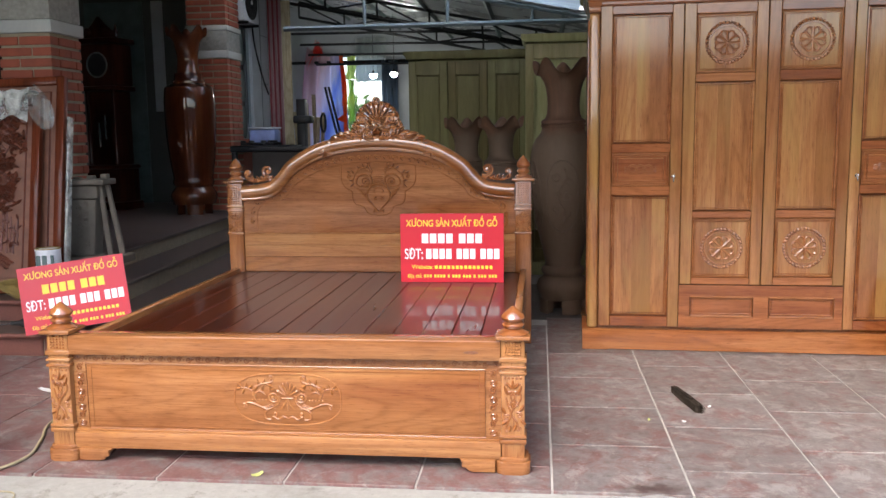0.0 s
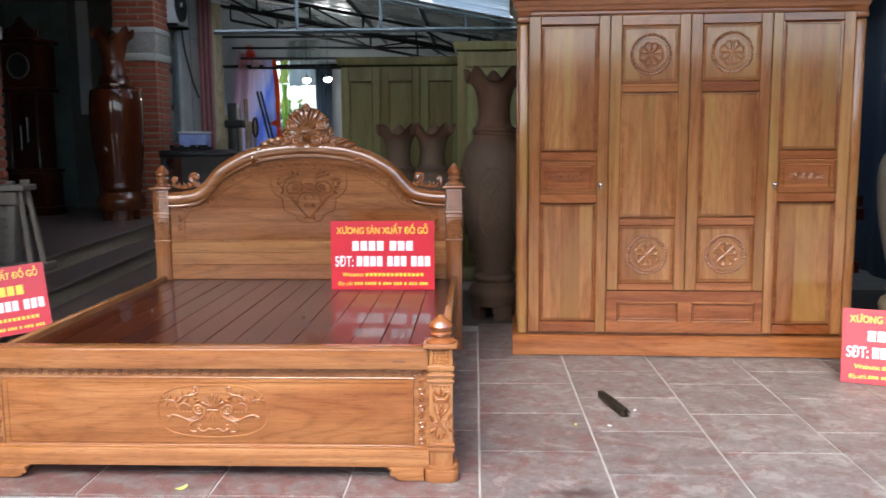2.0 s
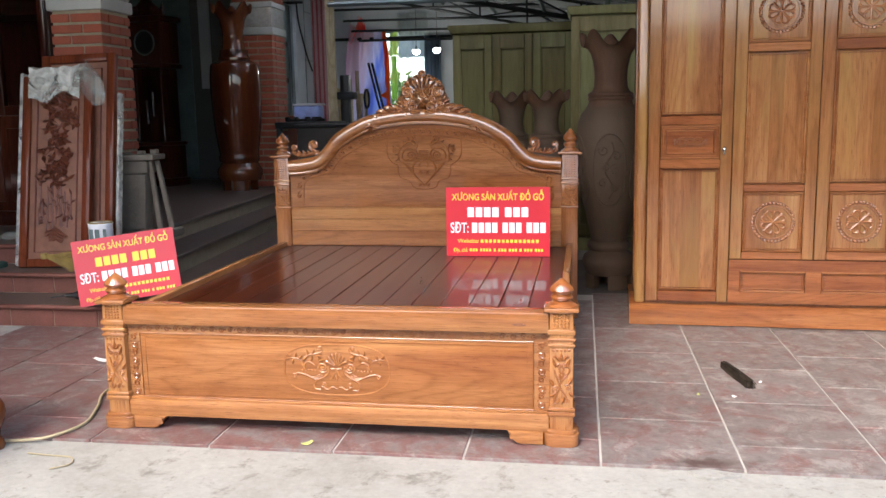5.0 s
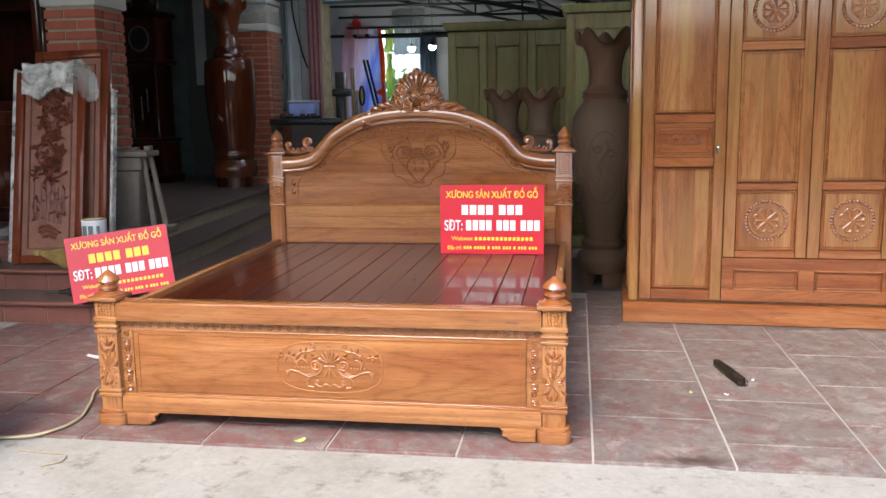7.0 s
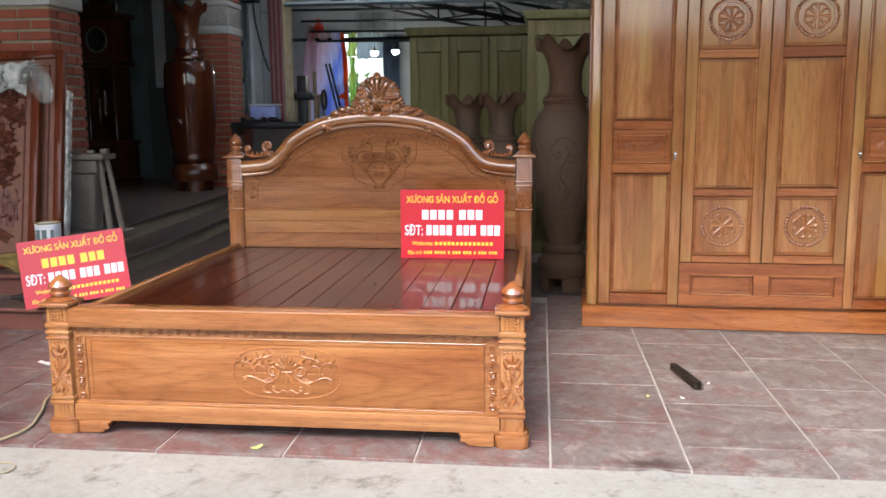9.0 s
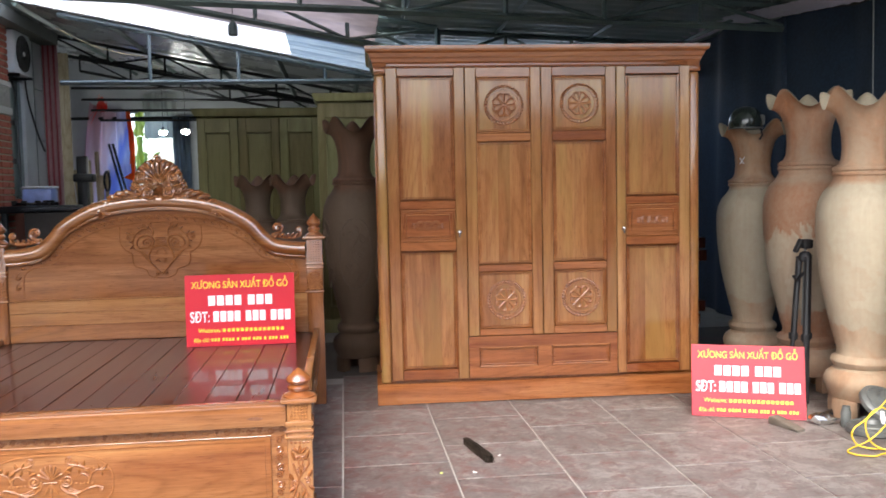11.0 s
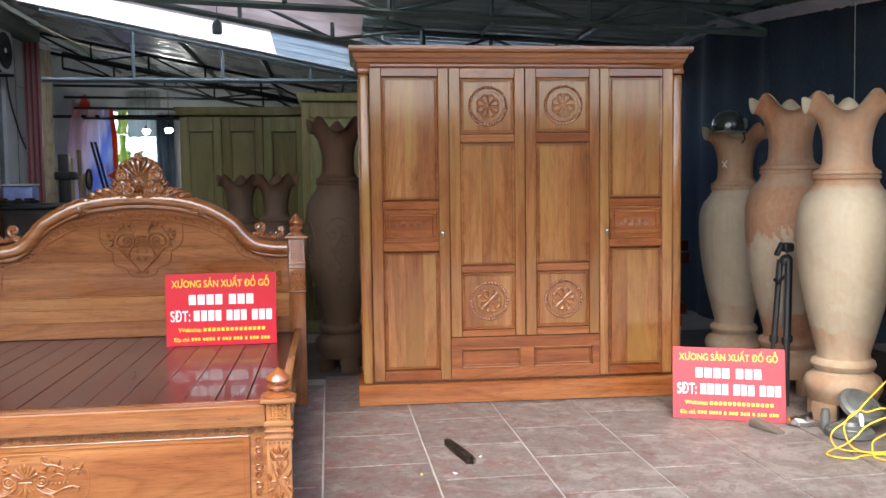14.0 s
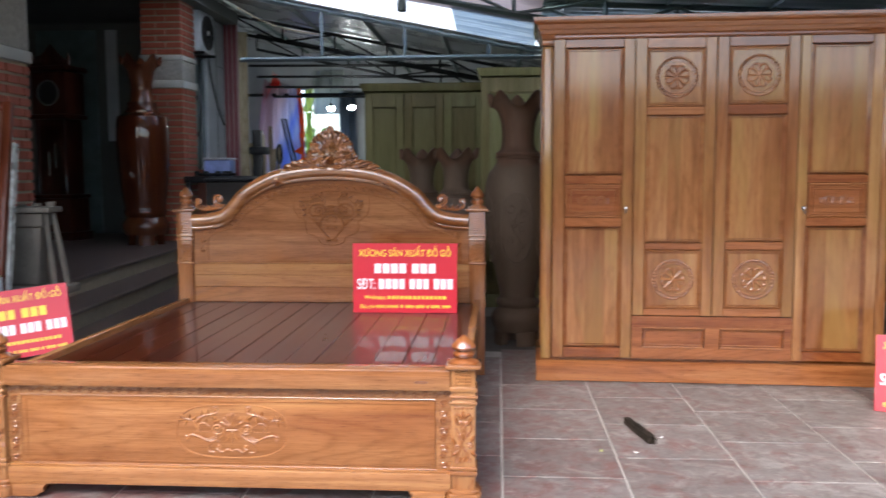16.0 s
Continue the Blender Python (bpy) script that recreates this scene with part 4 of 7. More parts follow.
# running scroll border over the panel and down its ends
run = bmesh.new()
n = 44
for k in range(n):
    cx = xl + 0.02 + (xr - xl - 0.04) * k / (n - 1)
    add_tube(run, spiral(cx, 0.421, 0.012, 1.3, 0.4, 0, 12, 1 if k % 2 else -1, -0.0225), 0.0027, 5)
    add_ball(run, (cx + 0.018, -0.0225, 0.421), 0.0038, 0.7)
for side in (xl + 0.03, xr - 0.03):
    for k in range(8):
        cz = 0.152 + 0.033 * k
        add_tube(run, spiral(side, cz, 0.0145, 1.4, 0.6, 0, 14, 1 if k % 2 else -1, -0.0225), 0.0036, 5)
        add_ball(run, (side + (0.014 if k % 2 else -0.014), -0.0225, cz + 0.016), 0.0038, 0.7)
part("scroll_border", run, M_carve_soft, foot)
# oval medallion
cx, cz = -0.887, 0.268
med = bmesh.new()
rim = []
for k in range(48):
    a = 2 * math.pi * k / 48
    u, v = math.cos(a), math.sin(a)
    rim.append((cx + 0.216 * math.copysign(abs(u) ** 0.72, u), -0.026, cz + 0.104 * math.copysign(abs(v) ** 0.72, v)))
part("medallion_rim", tube(rim, 0.004, 5, True), M_carve_soft, foot)
y = -0.0275


def stem(bm, pts, w, cx, cz, s, y, end=0.45):
    """A tapering carved stem; points are given from the middle of the ornament, s mirrors them."""
    line = bezier([(cx + s * a, y, cz + b) for a, b in pts], 6)
    add_tube(bm, line, [w * (1 - (1 - end) * i / len(line)) for i in range(len(line))], 6)


for s in (-1, 1):
    # large scroll that runs down into a curled foot
    add_scroll(med, (cx + s * 0.033, cz + 0.012), cx + s * 0.05, cz + 0.008, 0.021, 1.8, s, y, 0.0046)
    stem(med, [(0.033, 0.012), (0.029, -0.008), (0.044, -0.026), (0.072, -0.04), (0.083, -0.054), (0.08, -0.072), (0.06, -0.076)], 0.0052, cx, cz, s, y, 0.7)
    add_scroll(med, (cx + s * 0.058, cz - 0.064), cx + s * 0.049, cz - 0.056, 0.01, 1.3, -s, y, 0.0036)
    stem(med, [(0.05, -0.066), (0.034, -0.074), (0.016, -0.064), (0.0, -0.072)], 0.0042, cx, cz, s, y, 0.7)
    # wing with its feathers and a row of beads
    for i in range(4):
        stem(med, [(0.118 - 0.008 * i, -0.018 - 0.004 * i), (0.09 - 0.006 * i, -0.03 - 0.003 * i), (0.056 - 0.004 * i, -0.016 - 0.006 * i)], 0.0042, cx, cz, s, y)
    for i in range(5):
        add_ball(med, (cx + s * (0.078 + 0.012 * i), y, cz - 0.003), 0.0048, 0.8)
    stem(med, [(0.118, 0.002), (0.115, 0.02), (0.098, 0.029), (0.078, 0.016)], 0.0045, cx, cz, s, y)
    # branch and tail towards the end
    stem(med, [(0.122, 0.012), (0.128, 0.03), (0.144, 0.04), (0.166, 0.042)], 0.004, cx, cz, s, y)
    stem(med, [(0.115, -0.02), (0.14, -0.014), (0.16, -0.022)], 0.0045, cx, cz, s, y)
    add_scroll(med, (cx + s * 0.16, cz - 0.02), cx + s * 0.154, cz - 0.027, 0.009, 1.2, s, y, 0.0034)
    for dx, dz, a, l in ((0.15, 0.042, 105, 0.02), (0.164, 0.044, 50, 0.02), (0.166, 0.04, -10, 0.02), (0.155, 0.036, -70, 0.018), (0.136, 0.038, 130, 0.018)):
        add_leaf(med, cx + s * dx, cz + dz, radians(a if s > 0 else 180 - a), l, 0.006, y, 0.0055)
    # upper scroll with lobed leaves
    stem(med, [(0.116, 0.044), (0.092, 0.056), (0.066, 0.06), (0.05, 0.068)], 0.0045, cx, cz, s, y, 0.7)
    add_scroll(med, (cx + s * 0.05, cz + 0.066), cx + s * 0.06, cz + 0.078, 0.011, 1.4, -s, y, 0.0036)
    for dx, dz, a, l in ((0.1, 0.052, 75, 0.024), (0.086, 0.056, 110, 0.022), (0.105, 0.046, -40, 0.022), (0.084, 0.05, -70, 0.02), (0.066, 0.056, -110, 0.02), (0.05, 0.044, 30, 0.026), (0.042, 0.04, -20, 0.024)):
        add_leaf(med, cx + s * dx, cz + dz, radians(a if s > 0 else 180 - a), l, 0.006, y, 0.0055)
# palmette in the middle
for k in range(7):
    a = radians(24 + 22 * k)
    u, v = math.cos(a), math.sin(a)
    add_tube(med, bezier([(cx + 0.008 * u, y + 0.002, cz + 0.012 + 0.008 * v), (cx + 0.03 * u, y - 0.001, cz + 0.012 + 0.036 * v), (cx + 0.042 * u, y, cz + 0.012 + 0.052 * v)], 4), [0.0028, 0.003, 0.0034, 0.004, 0.0045, 0.005, 0.0055, 0.005, 0.0035], 6)
for k in range(3):
    a = radians(-120 + 30 * k)
    add_tube(med, [(cx, y, cz), (cx + 0.024 * math.cos(a), y - 0.001, cz + 0.024 * math.sin(a)), (cx + 0.044 * math.cos(a), y, cz + 0.042 * math.sin(a))], [0.003, 0.0045, 0.003], 6)
for dz in (0.004,):
    add_tube(med, [(cx - 0.02, y, cz + dz), (cx + 0.02, y, cz + dz)], 0.003, 6)
for v in med.verts:
    v.co = Vector((cx + 1.13 * (v.co.x - cx), v.co.y, cz + 1.1 * (v.co.z - cz)))
part("medallion_carving", med, M_carve_soft, foot)

# side rails and deck
for x0, x1 in ((-BW - 0.02, -BW + 0.02), (-0.02, 0.02)):
    part("side_rail", box(x0, x1, 0.046, BL - 0.05, 0.28, 0.475, bevel=0.008), M_bed_y, bed)
NP = 14
for k in range(NP):
    a = -BW + 0.022 + (BW - 0.044) * k / NP
    b = -BW + 0.022 + (BW - 0.044) * (k + 1) / NP
    part("deck_plank", box(a + 0.0012, b - 0.0012, 0.042, BL - 0.03, 0.425, 0.447 + 0.0008 * (k % 3), bevel=0.0025, seg=1), M_deck, bed, smooth=False)
part("deck_bearer", box(-BW + 0.05, -0.05, 0.9, 1.1, 0.34, 0.424), M_bed_x, bed)

# headboard: panel under an arched roll moulding
HC = -BW / 2
half_arch = [(0.86, 0.985), (0.76, 0.992), (0.665, 1.015), (0.595, 1.075), (0.54, 1.14), (0.46, 1.195), (0.37, 1.24), (0.26, 1.272), (0.13, 1.29), (0.0, 1.296)]
arch = [(HC - a, z) for a, z in half_arch] + [(HC + a, z) for a, z in half_arch[-2::-1]]
line = bezier([(x, 0, z) for x, z in arch], 6)
hy = BL - 0.02
head = part("headboard", prism([(-BW + 0.04, 0.35)] + [(v.x, v.z - 0.02) for v in line] + [(-0.04, 0.35)], hy - 0.005, hy + 0.03), M_bed_x, bed, smooth=False)
roll = bmesh.new()
add_tube(roll, [(v.x, hy - 0.012, v.z - 0.028) for v in line], 0.044, 14)
add_tube(roll, [(v.x, hy - 0.02, v.z - 0.072) for v in line], 0.014, 8)
part("arched_moulding", roll, M_bed_roll, head)
low = bmesh.new()
ends = [(0.775, 0.715), (0.775, 0.8), (0.765, 0.85), (0.72, 0.882)]
half_band = ends + [(a, z - 0.155) for a, z in half_arch if a < 0.62]
inner = bezier([(HC - a, 0, z) for a, z in half_band] + [(HC + a, 0, z) for a, z in half_band[-2::-1]], 5)
add_tube(low, [(v.x, hy - 0.004, v.z) for v in inner], 0.0045, 6)
part("inner_moulding", low, M_bed_x, head)
run = bmesh.new()
walked = 0.0
for i in range(1, len(inner) - 1):
    q = inner[i + 1] - inner[i - 1]
    walked += q.length / 2
    if walked < 0.042:
        continue
    walked = 0.0
    t = math.atan2(q.z, q.x)
    cx, cz = inner[i].x - 0.031 * math.sin(t), inner[i].z + 0.031 * math.cos(t)
    add_tube(run, spiral(cx, cz, 0.0135, 1.25, t + 0.6, 0, 12, 1, hy - 0.008), 0.004, 6)
    add_tube(run, bezier([(cx + 0.012 * math.cos(t + 0.6), hy - 0.005, cz + 0.012 * math.sin(t + 0.6)), (cx + 0.026 * math.cos(t + 0.25), hy - 0.0065, cz + 0.026 * math.sin(t + 0.25)), (cx + 0.034 * math.cos(t - 0.35), hy - 0.005, cz + 0.034 * math.sin(t - 0.35))], 4), 0.0036, 5)
    add_leaf(run, cx - 0.01 * math.cos(t), cz - 0.01 * math.sin(t), t - 0.7, 0.028, 0.006, hy - 0.005, 0.007)
for v in run.verts:
    v.co.y = hy - 0.005 + 1.5 * (v.co.y - hy + 0.005)
part("scroll_border", run, M_carve_soft, head)
for z0, z1, d in ((0.6202, 0.69, 0.005), (0.5452, 0.62, 0.002), (0.45, 0.545, 0.004)):
    part("head_rail", box(-BW + 0.049, -0.049, hy - 0.01 - d, hy - 0.004, z0, z1, bevel=0.002, seg=1), M_bed_x, head)
part("rail_bead", box(-BW + 0.05, -0.05, hy - 0.018, hy - 0.004, 0.691, 0.701, bevel=0.002, seg=1), M_bed_x, head)
# shield-shaped carving in the middle of the panel
med = bmesh.new()
y = hy - 0.0115
cx, cz = HC + 0.014, 0.968
for s in (-1, 1):
    outline = ((0.234, 0.15), (0.236, 0.075), (0.222, 0.03), (0.195, 0.004), (0.168, -0.012), (0.166, -0.05), (0.152, -0.088), (0.118, -0.1), (0.09, -0.11), (0.077, -0.142), (0.046, -0.157), (0.0, -0.163))
    add_tube(med, bezier([(cx + s * a, y + 0.005, cz + b) for a, b in outline], 6), 0.0028, 5)
    stem(med, [(0.058, 0.146), (0.042, 0.12), (0.052, 0.09), (0.078, 0.077)], 0.0055, cx, cz, s, y)
    add_scroll(med, (cx + s * 0.05, cz + 0.15), cx + s * 0.06, cz + 0.162, 0.014, 1.3, s, y, 0.0045)
    stem(med, [(0.053, 0.022), (0.042, 0.06), (0.06, 0.09), (0.1, 0.096), (0.131, 0.072), (0.137, 0.036), (0.113, 0.018)], 0.0062, cx, cz, s, y, 0.6)
    add_scroll(med, (cx + s * 0.113, cz + 0.018), cx + s * 0.084, cz + 0.05, 0.032, 1.7, -s, y, 0.0055)
    stem(med, [(0.053, 0.118), (0.09, 0.138), (0.125, 0.12), (0.15, 0.094), (0.168, 0.106), (0.192, 0.1)], 0.0055, cx, cz, s, y)
    add_scroll(med, (cx + s * 0.192, cz + 0.1), cx + s * 0.184, cz + 0.083, 0.014, 1.3, -s, y, 0.0042)
    stem(med, [(0.15, 0.094), (0.162, 0.048), (0.152, 0.01)], 0.005, cx, cz, s, y)
    for dx, dz, a, l in ((0.09, 0.136, 70, 0.03), (0.108, 0.13, 30, 0.03), (0.075, 0.132, 120, 0.026), (0.155, 0.1, 60, 0.028), (0.16, 0.06, -10, 0.026), (0.158, 0.035, -40, 0.028), (0.172, 0.105, 20, 0.03)):
        add_leaf(med, cx + s * dx, cz + dz, radians(a if s > 0 else 180 - a), l, 0.006, y, 0.007)
    for i in range(6):
        stem(med, [(0.135 - 0.011 * i, 0.008 - 0.012 * i), (0.105 - 0.009 * i, -0.004 - 0.013 * i), (0.08 - 0.006 * i, -0.012 - 0.014 * i)], 0.0045, cx, cz, s, y)
    stem(med, [(0.0, 0.034), (0.042, 0.024), (0.068, -0.012), (0.07, -0.054), (0.042, -0.09), (0.015, -0.12), (0.002, -0.138)], 0.0062, cx, cz, s, y, 0.7)
    add_scroll(med, (cx + s * 0.012, cz - 0.06), cx + s * 0.02, cz - 0.052, 0.013, 1.3, s, y, 0.004)
    add_scroll(med, (cx + s * 0.004, cz - 0.126), cx + s * 0.024, cz - 0.134, 0.013, 1.3, -s, y, 0.0042)
    stem(med, [(0.0, 0.016), (0.02, 0.008), (0.03, -0.012), (0.016, -0.02)], 0.005, cx, cz, s, y)
for k in range(4):
    add_tube(med, bezier([(cx - 0.03, y, cz + 0.042 + 0.012 * k), (cx, y - 0.004, cz + 0.047 + 0.012 * k), (cx + 0.03, y, cz + 0.042 + 0.012 * k)], 4), 0.004, 5)
for v in med.verts:
    v.co.y = hy - 0.005 + 1.5 * (v.co.y - hy + 0.005)
part("shield_carving", med, M_carve_soft, head)

# crest on top of the arch
cr = bmesh.new()
cx, cz = HC + 0.018, 1.262
yb = hy - 0.03
half = [(0.165, 0.0), (0.17, 0.05), (0.158, 0.1), (0.135, 0.13), (0.122, 0.165), (0.1, 0.2), (0.065, 0.232), (0.02, 0.25)]
add_prism(cr, [(cx + a, cz + b) for a, b in half] + [(cx - a, cz + b) for a, b in half[::-1]], yb + 0.012, yb + 0.036, 'xz', 0.004)
# fluted shell, its ribs rising and curling over at the rim
for k in range(9):
    a = radians(26 + 16 * k)
    ca, sa = math.cos(a), math.sin(a)
    rib = [(0.028, 0.004), (0.07, -0.012), (0.108, -0.012), (0.13, 0.002), (0.136, 0.014)]
    add_tube(cr, bezier([(cx + r * ca, yb + d, cz + 0.112 + r * 0.97 * sa) for r, d in rib], 4), [0.004 + 0.0095 * min(1.0, i / 11) for i in range(17)], 7)
    m = a + radians(8)
    if k < 8:
        add_tube(cr, [(cx + r * math.cos(m), yb + 0.004, cz + 0.112 + r * 0.97 * math.sin(m)) for r in (0.04, 0.08, 0.12)], [0.002, 0.0035, 0.0045], 5)
add_tube(cr, [(cx + 0.134 * math.cos(radians(18 + 6 * k)), yb + 0.012 + 0.003 * math.cos(k * 2.36), cz + 0.112 + 0.13 * math.sin(radians(18 + 6 * k))) for k in range(25)], 0.011, 7)
add_ball(cr, (cx, yb - 0.006, cz + 0.25), 0.019)
add_tube(cr, spiral(cx, cz + 0.25, 0.021, 1.0, 0, 0.017, 20, 1, yb - 0.012), 0.005, 6)
# small inner fan
for k in range(7):
    a = radians(18 + 24 * k)
    add_tube(cr, [(cx + 0.008 * math.cos(a), yb - 0.022, cz + 0.108 + 0.008 * math.sin(a)), (cx + 0.034 * math.cos(a), yb - 0.028, cz + 0.108 + 0.032 * math.sin(a))], [0.003, 0.0068], 6)
add_ball(cr, (cx, yb - 0.022, cz + 0.1), 0.012)
for k in range(5):
    add_leaf(cr, cx, cz + 0.09, radians(-130 + 20 * k), 0.06, 0.009, yb - 0.012, 0.014)
for s in (-1, 1):
    for ox, oz, dx, dz, r, turns, way, dy, w in ((0.05, 0.115, 0.092, 0.138, 0.033, 1.9, -1, -0.03, 0.0105), (0.02, 0.028, 0.055, 0.05, 0.036, 2.0, 1, -0.026, 0.0095), (0.12, 0.1, 0.112, 0.066, 0.03, 1.8, 1, -0.022, 0.009),
                                                 (0.03, 0.1, 0.062, 0.094, 0.02, 1.5, -1, -0.026, 0.007), (0.152, 0.05, 0.146, 0.022, 0.021, 1.6, -1, -0.014, 0.0075), (0.09, 0.02, 0.1, 0.016, 0.016, 1.5, -1, -0.018, 0.0065), (0.02, 0.01, 0.022, 0.02, 0.013, 1.3, 1, -0.022, 0.0055)):
        add_scroll(cr, (cx + s * ox, cz + oz), cx + s * dx, cz + dz, r, turns, s * way, yb + dy, w)
    for k in range(6):
        add_ball(cr, (cx + s * (0.034 + 0.016 * k), yb - 0.014, cz + 0.078 - 0.0015 * k * k), 0.006)
    # leaves whose tips stand off the edge
    for k in range(8):
        a = radians(-4 + 12 * k)
        ex, ez = 0.166 - 0.05 * (k / 7) ** 2, 0.014 + 0.018 * k
        add_leaf(cr, cx + s * (ex - 0.026), cz + ez - 0.01, radians((12 + 10 * k) if s > 0 else 168 - 10 * k), 0.05, 0.012, yb + 0.004, 0.018)
        add_tube(cr, bezier([(cx + s * (ex - 0.03), yb + 0.006, cz + ez - 0.012), (cx + s * (ex - 0.006), yb - 0.004, cz + ez + 0.002), (cx + s * (ex + 0.012 * math.cos(a)), yb + 0.014, cz + ez + 0.014 + 0.012 * math.sin(a))], 3), [0.003, 0.005, 0.006, 0.006, 0.0055, 0.0045, 0.003], 6)
    # acanthus running down along the arch
    for k in range(5):
        x0, z0 = 0.165 + 0.04 * k, 0.056 - 0.0066 * k * k
        tilt = 6 - 9 * k
        add_tube(cr, bezier([(cx + s * (x0 - 0.04), yb, cz + z0 - 0.022), (cx + s * (x0 + 0.015), yb - 0.012, cz + z0 + 0.004), (cx + s * (x0 + 0.05), yb + 0.002, cz + z0 - 0.002)], 4), [0.011, 0.014, 0.015, 0.015, 0.0145, 0.013, 0.011, 0.008, 0.004], 7)
        for da, l in ((-50, 0.04), (-20, 0.054), (16, 0.056), (48, 0.042)):
            add_leaf(cr, cx + s * x0, cz + z0 - 0.012, radians((tilt + da) if s > 0 else 180 - tilt - da), l, 0.009, yb - 0.005, 0.016)
part("crest_carving", cr, M_carve, head, "glossy carved shell crest with scrolls")["kind"] = "stuff"

# scroll ornaments between the arch and the posts
for s in (-1, 1):
    sc = bmesh.new()
    x0 = HC + s * 0.70
    add_scroll(sc, (x0 - s * 0.02, 1.03), x0 - s * 0.005, 1.09, 0.035, 1.4, s, yb + 0.02, 0.012)
    add_tube(sc, bezier([(x0 - s * 0.04, yb + 0.02, 1.05), (x0 + s * 0.03, yb + 0.02, 1.035), (x0 + s * 0.09, yb + 0.02, 1.03), (x0 + s * 0.13, yb + 0.02, 1.045), (x0 + s * 0.125, yb + 0.02, 1.085)], 5), [0.013] * 12 + [0.011] * 9, 7)
    add_scroll(sc, (x0 + s * 0.135, 1.07), x0 + s * 0.12, 1.075, 0.02, 1.1, s, yb + 0.02, 0.008)
    for k in range(5):
        add_leaf(sc, x0 - s * 0.01 + s * 0.03 * k, 1.03, radians(60 if s > 0 else 120), 0.035, 0.012, yb + 0.012, 0.014)
    part("scroll_ornament", sc, M_carve, head)


# ---- wardrobe ----
war = thing("wardrobe", "lacquered orange-brown four-door wooden wardrobe with carved round rosettes", "wardrobe", (0.357, 1.915, 0), "", -2.15)
WW, WDP = 2.03, 0.58
body = bmesh.new()
add_box(body, 0.03, WW - 0.03, 0.03, WDP, 0.1, 2.03, bevel=0.004)
part("carcass", body, M_war_z, war)
base = part("plinth", prism([(0, 0), (0.15, 0.0), (0.165, 0.012), (WW - 0.165, 0.012), (WW - 0.15, 0), (WW, 0), (WW, 0.128), (0, 0.128)], -0.012, WDP + 0.01, 'xz', 0.006), M_war_x, war)
prof = [(0.0, 2.02), (-0.006, 2.022), (-0.008, 2.05), (-0.014, 2.055), (-0.02, 2.075), (-0.026, 2.082), (-0.034, 2.105), (-0.05, 2.115), (-0.055, 2.128), (-0.055, 2.146), (0.0, 2.146)]
corn = bmesh.new()
rows = []
for o, z in prof:
    rows.append([corn.verts.new(p) for p in ((0.03 + o, WDP, z), (0.03 + o, 0.02 + o, z), (WW - 0.03 - o, 0.02 + o, z), (WW - 0.03 - o, WDP, z))])
for a, b in zip(rows, rows[1:]):
    for i in range(3):
        corn.faces.new((a[i], a[i + 1], b[i + 1], b[i]))
corn.faces.new(rows[-1])
corn.faces.new(rows[0][::-1])
for i in (0, 3):
    corn.faces.new([r[i] for r in rows])
part("cornice", corn, M_war_x, war, smooth=False)
part("frieze", box(0.1, WW - 0.1, 0.008, 0.03, 2.0205, 2.05, bevel=0.004), M_war_x, war)
for u in (0.028, WW - 0.09):
    p = part("pilaster", box(u, u + 0.062, 0.002, 0.05, 0.129, 1.985, bevel=0.018, seg=3), M_war_z, war)
    part("pilaster_cap", box(u - 0.004, u + 0.066, -0.008, 0.05, 1.986, 2.0195, bevel=0.006), M_war_x, p)


def rosette(bm, cx, cz, r, y):
    n = 36
    for k in range(n):
        a = 2 * math.pi * k / n
        add_ball(bm, (cx + r * math.cos(a), y, cz + r * math.sin(a)), r * 0.095, 1.0)
    add_tube(bm, [(cx + r * 0.86 * math.cos(2 * math.pi * k / 40), y + 0.002, cz + r * 0.86 * math.sin(2 * math.pi * k / 40)) for k in range(40)], 0.005, 5, True)
    for k in range(8):
        a = 2 * math.pi * k / 8
        add_tube(bm, [(cx + r * 0.08 * math.cos(a), y, cz + r * 0.08 * math.sin(a)), (cx + r * 0.62 * math.cos(a), y, cz + r * 0.62 * math.sin(a))], 0.0078, 6)
        m = a + math.pi / 8
        arc = []
        for j in range(9):
            t = math.pi * (j / 8 - 0.5) * 1.15
            arc.append((cx + r * (0.42 + 0.2 * math.cos(t)) * math.cos(m) - r * 0.15 * math.sin(t) * math.sin(m), y, cz + r * (0.42 + 0.2 * math.cos(t)) * math.sin(m) + r * 0.15 * math.sin(t) * math.cos(m)))
        add_tube(bm, arc, 0.0068, 6)
    add_ball(bm, (cx, y, cz), r * 0.11, 0.8)


def rings_carving(bm, cx, cz, y):
    for k in (-1, 0, 1):
        for r in (0.027, 0.017):
            add_tube(bm, [(cx + 0.045 * k + r * math.cos(2 * math.pi * j / 20), y, cz + r * math.sin(2 * math.pi * j / 20)) for j in range(20)], 0.0042, 6, True)
    for s in (-1, 1):
        add_scroll(bm, (cx + s * 0.07, cz), cx + s * 0.085, cz + 0.01, 0.011, 1, s, y, 0.0045)
        add_scroll(bm, (cx + s * 0.07, cz), cx + s * 0.085, cz - 0.012, 0.011, 1, -s, y, 0.0045)


war_rng = random.Random(17)


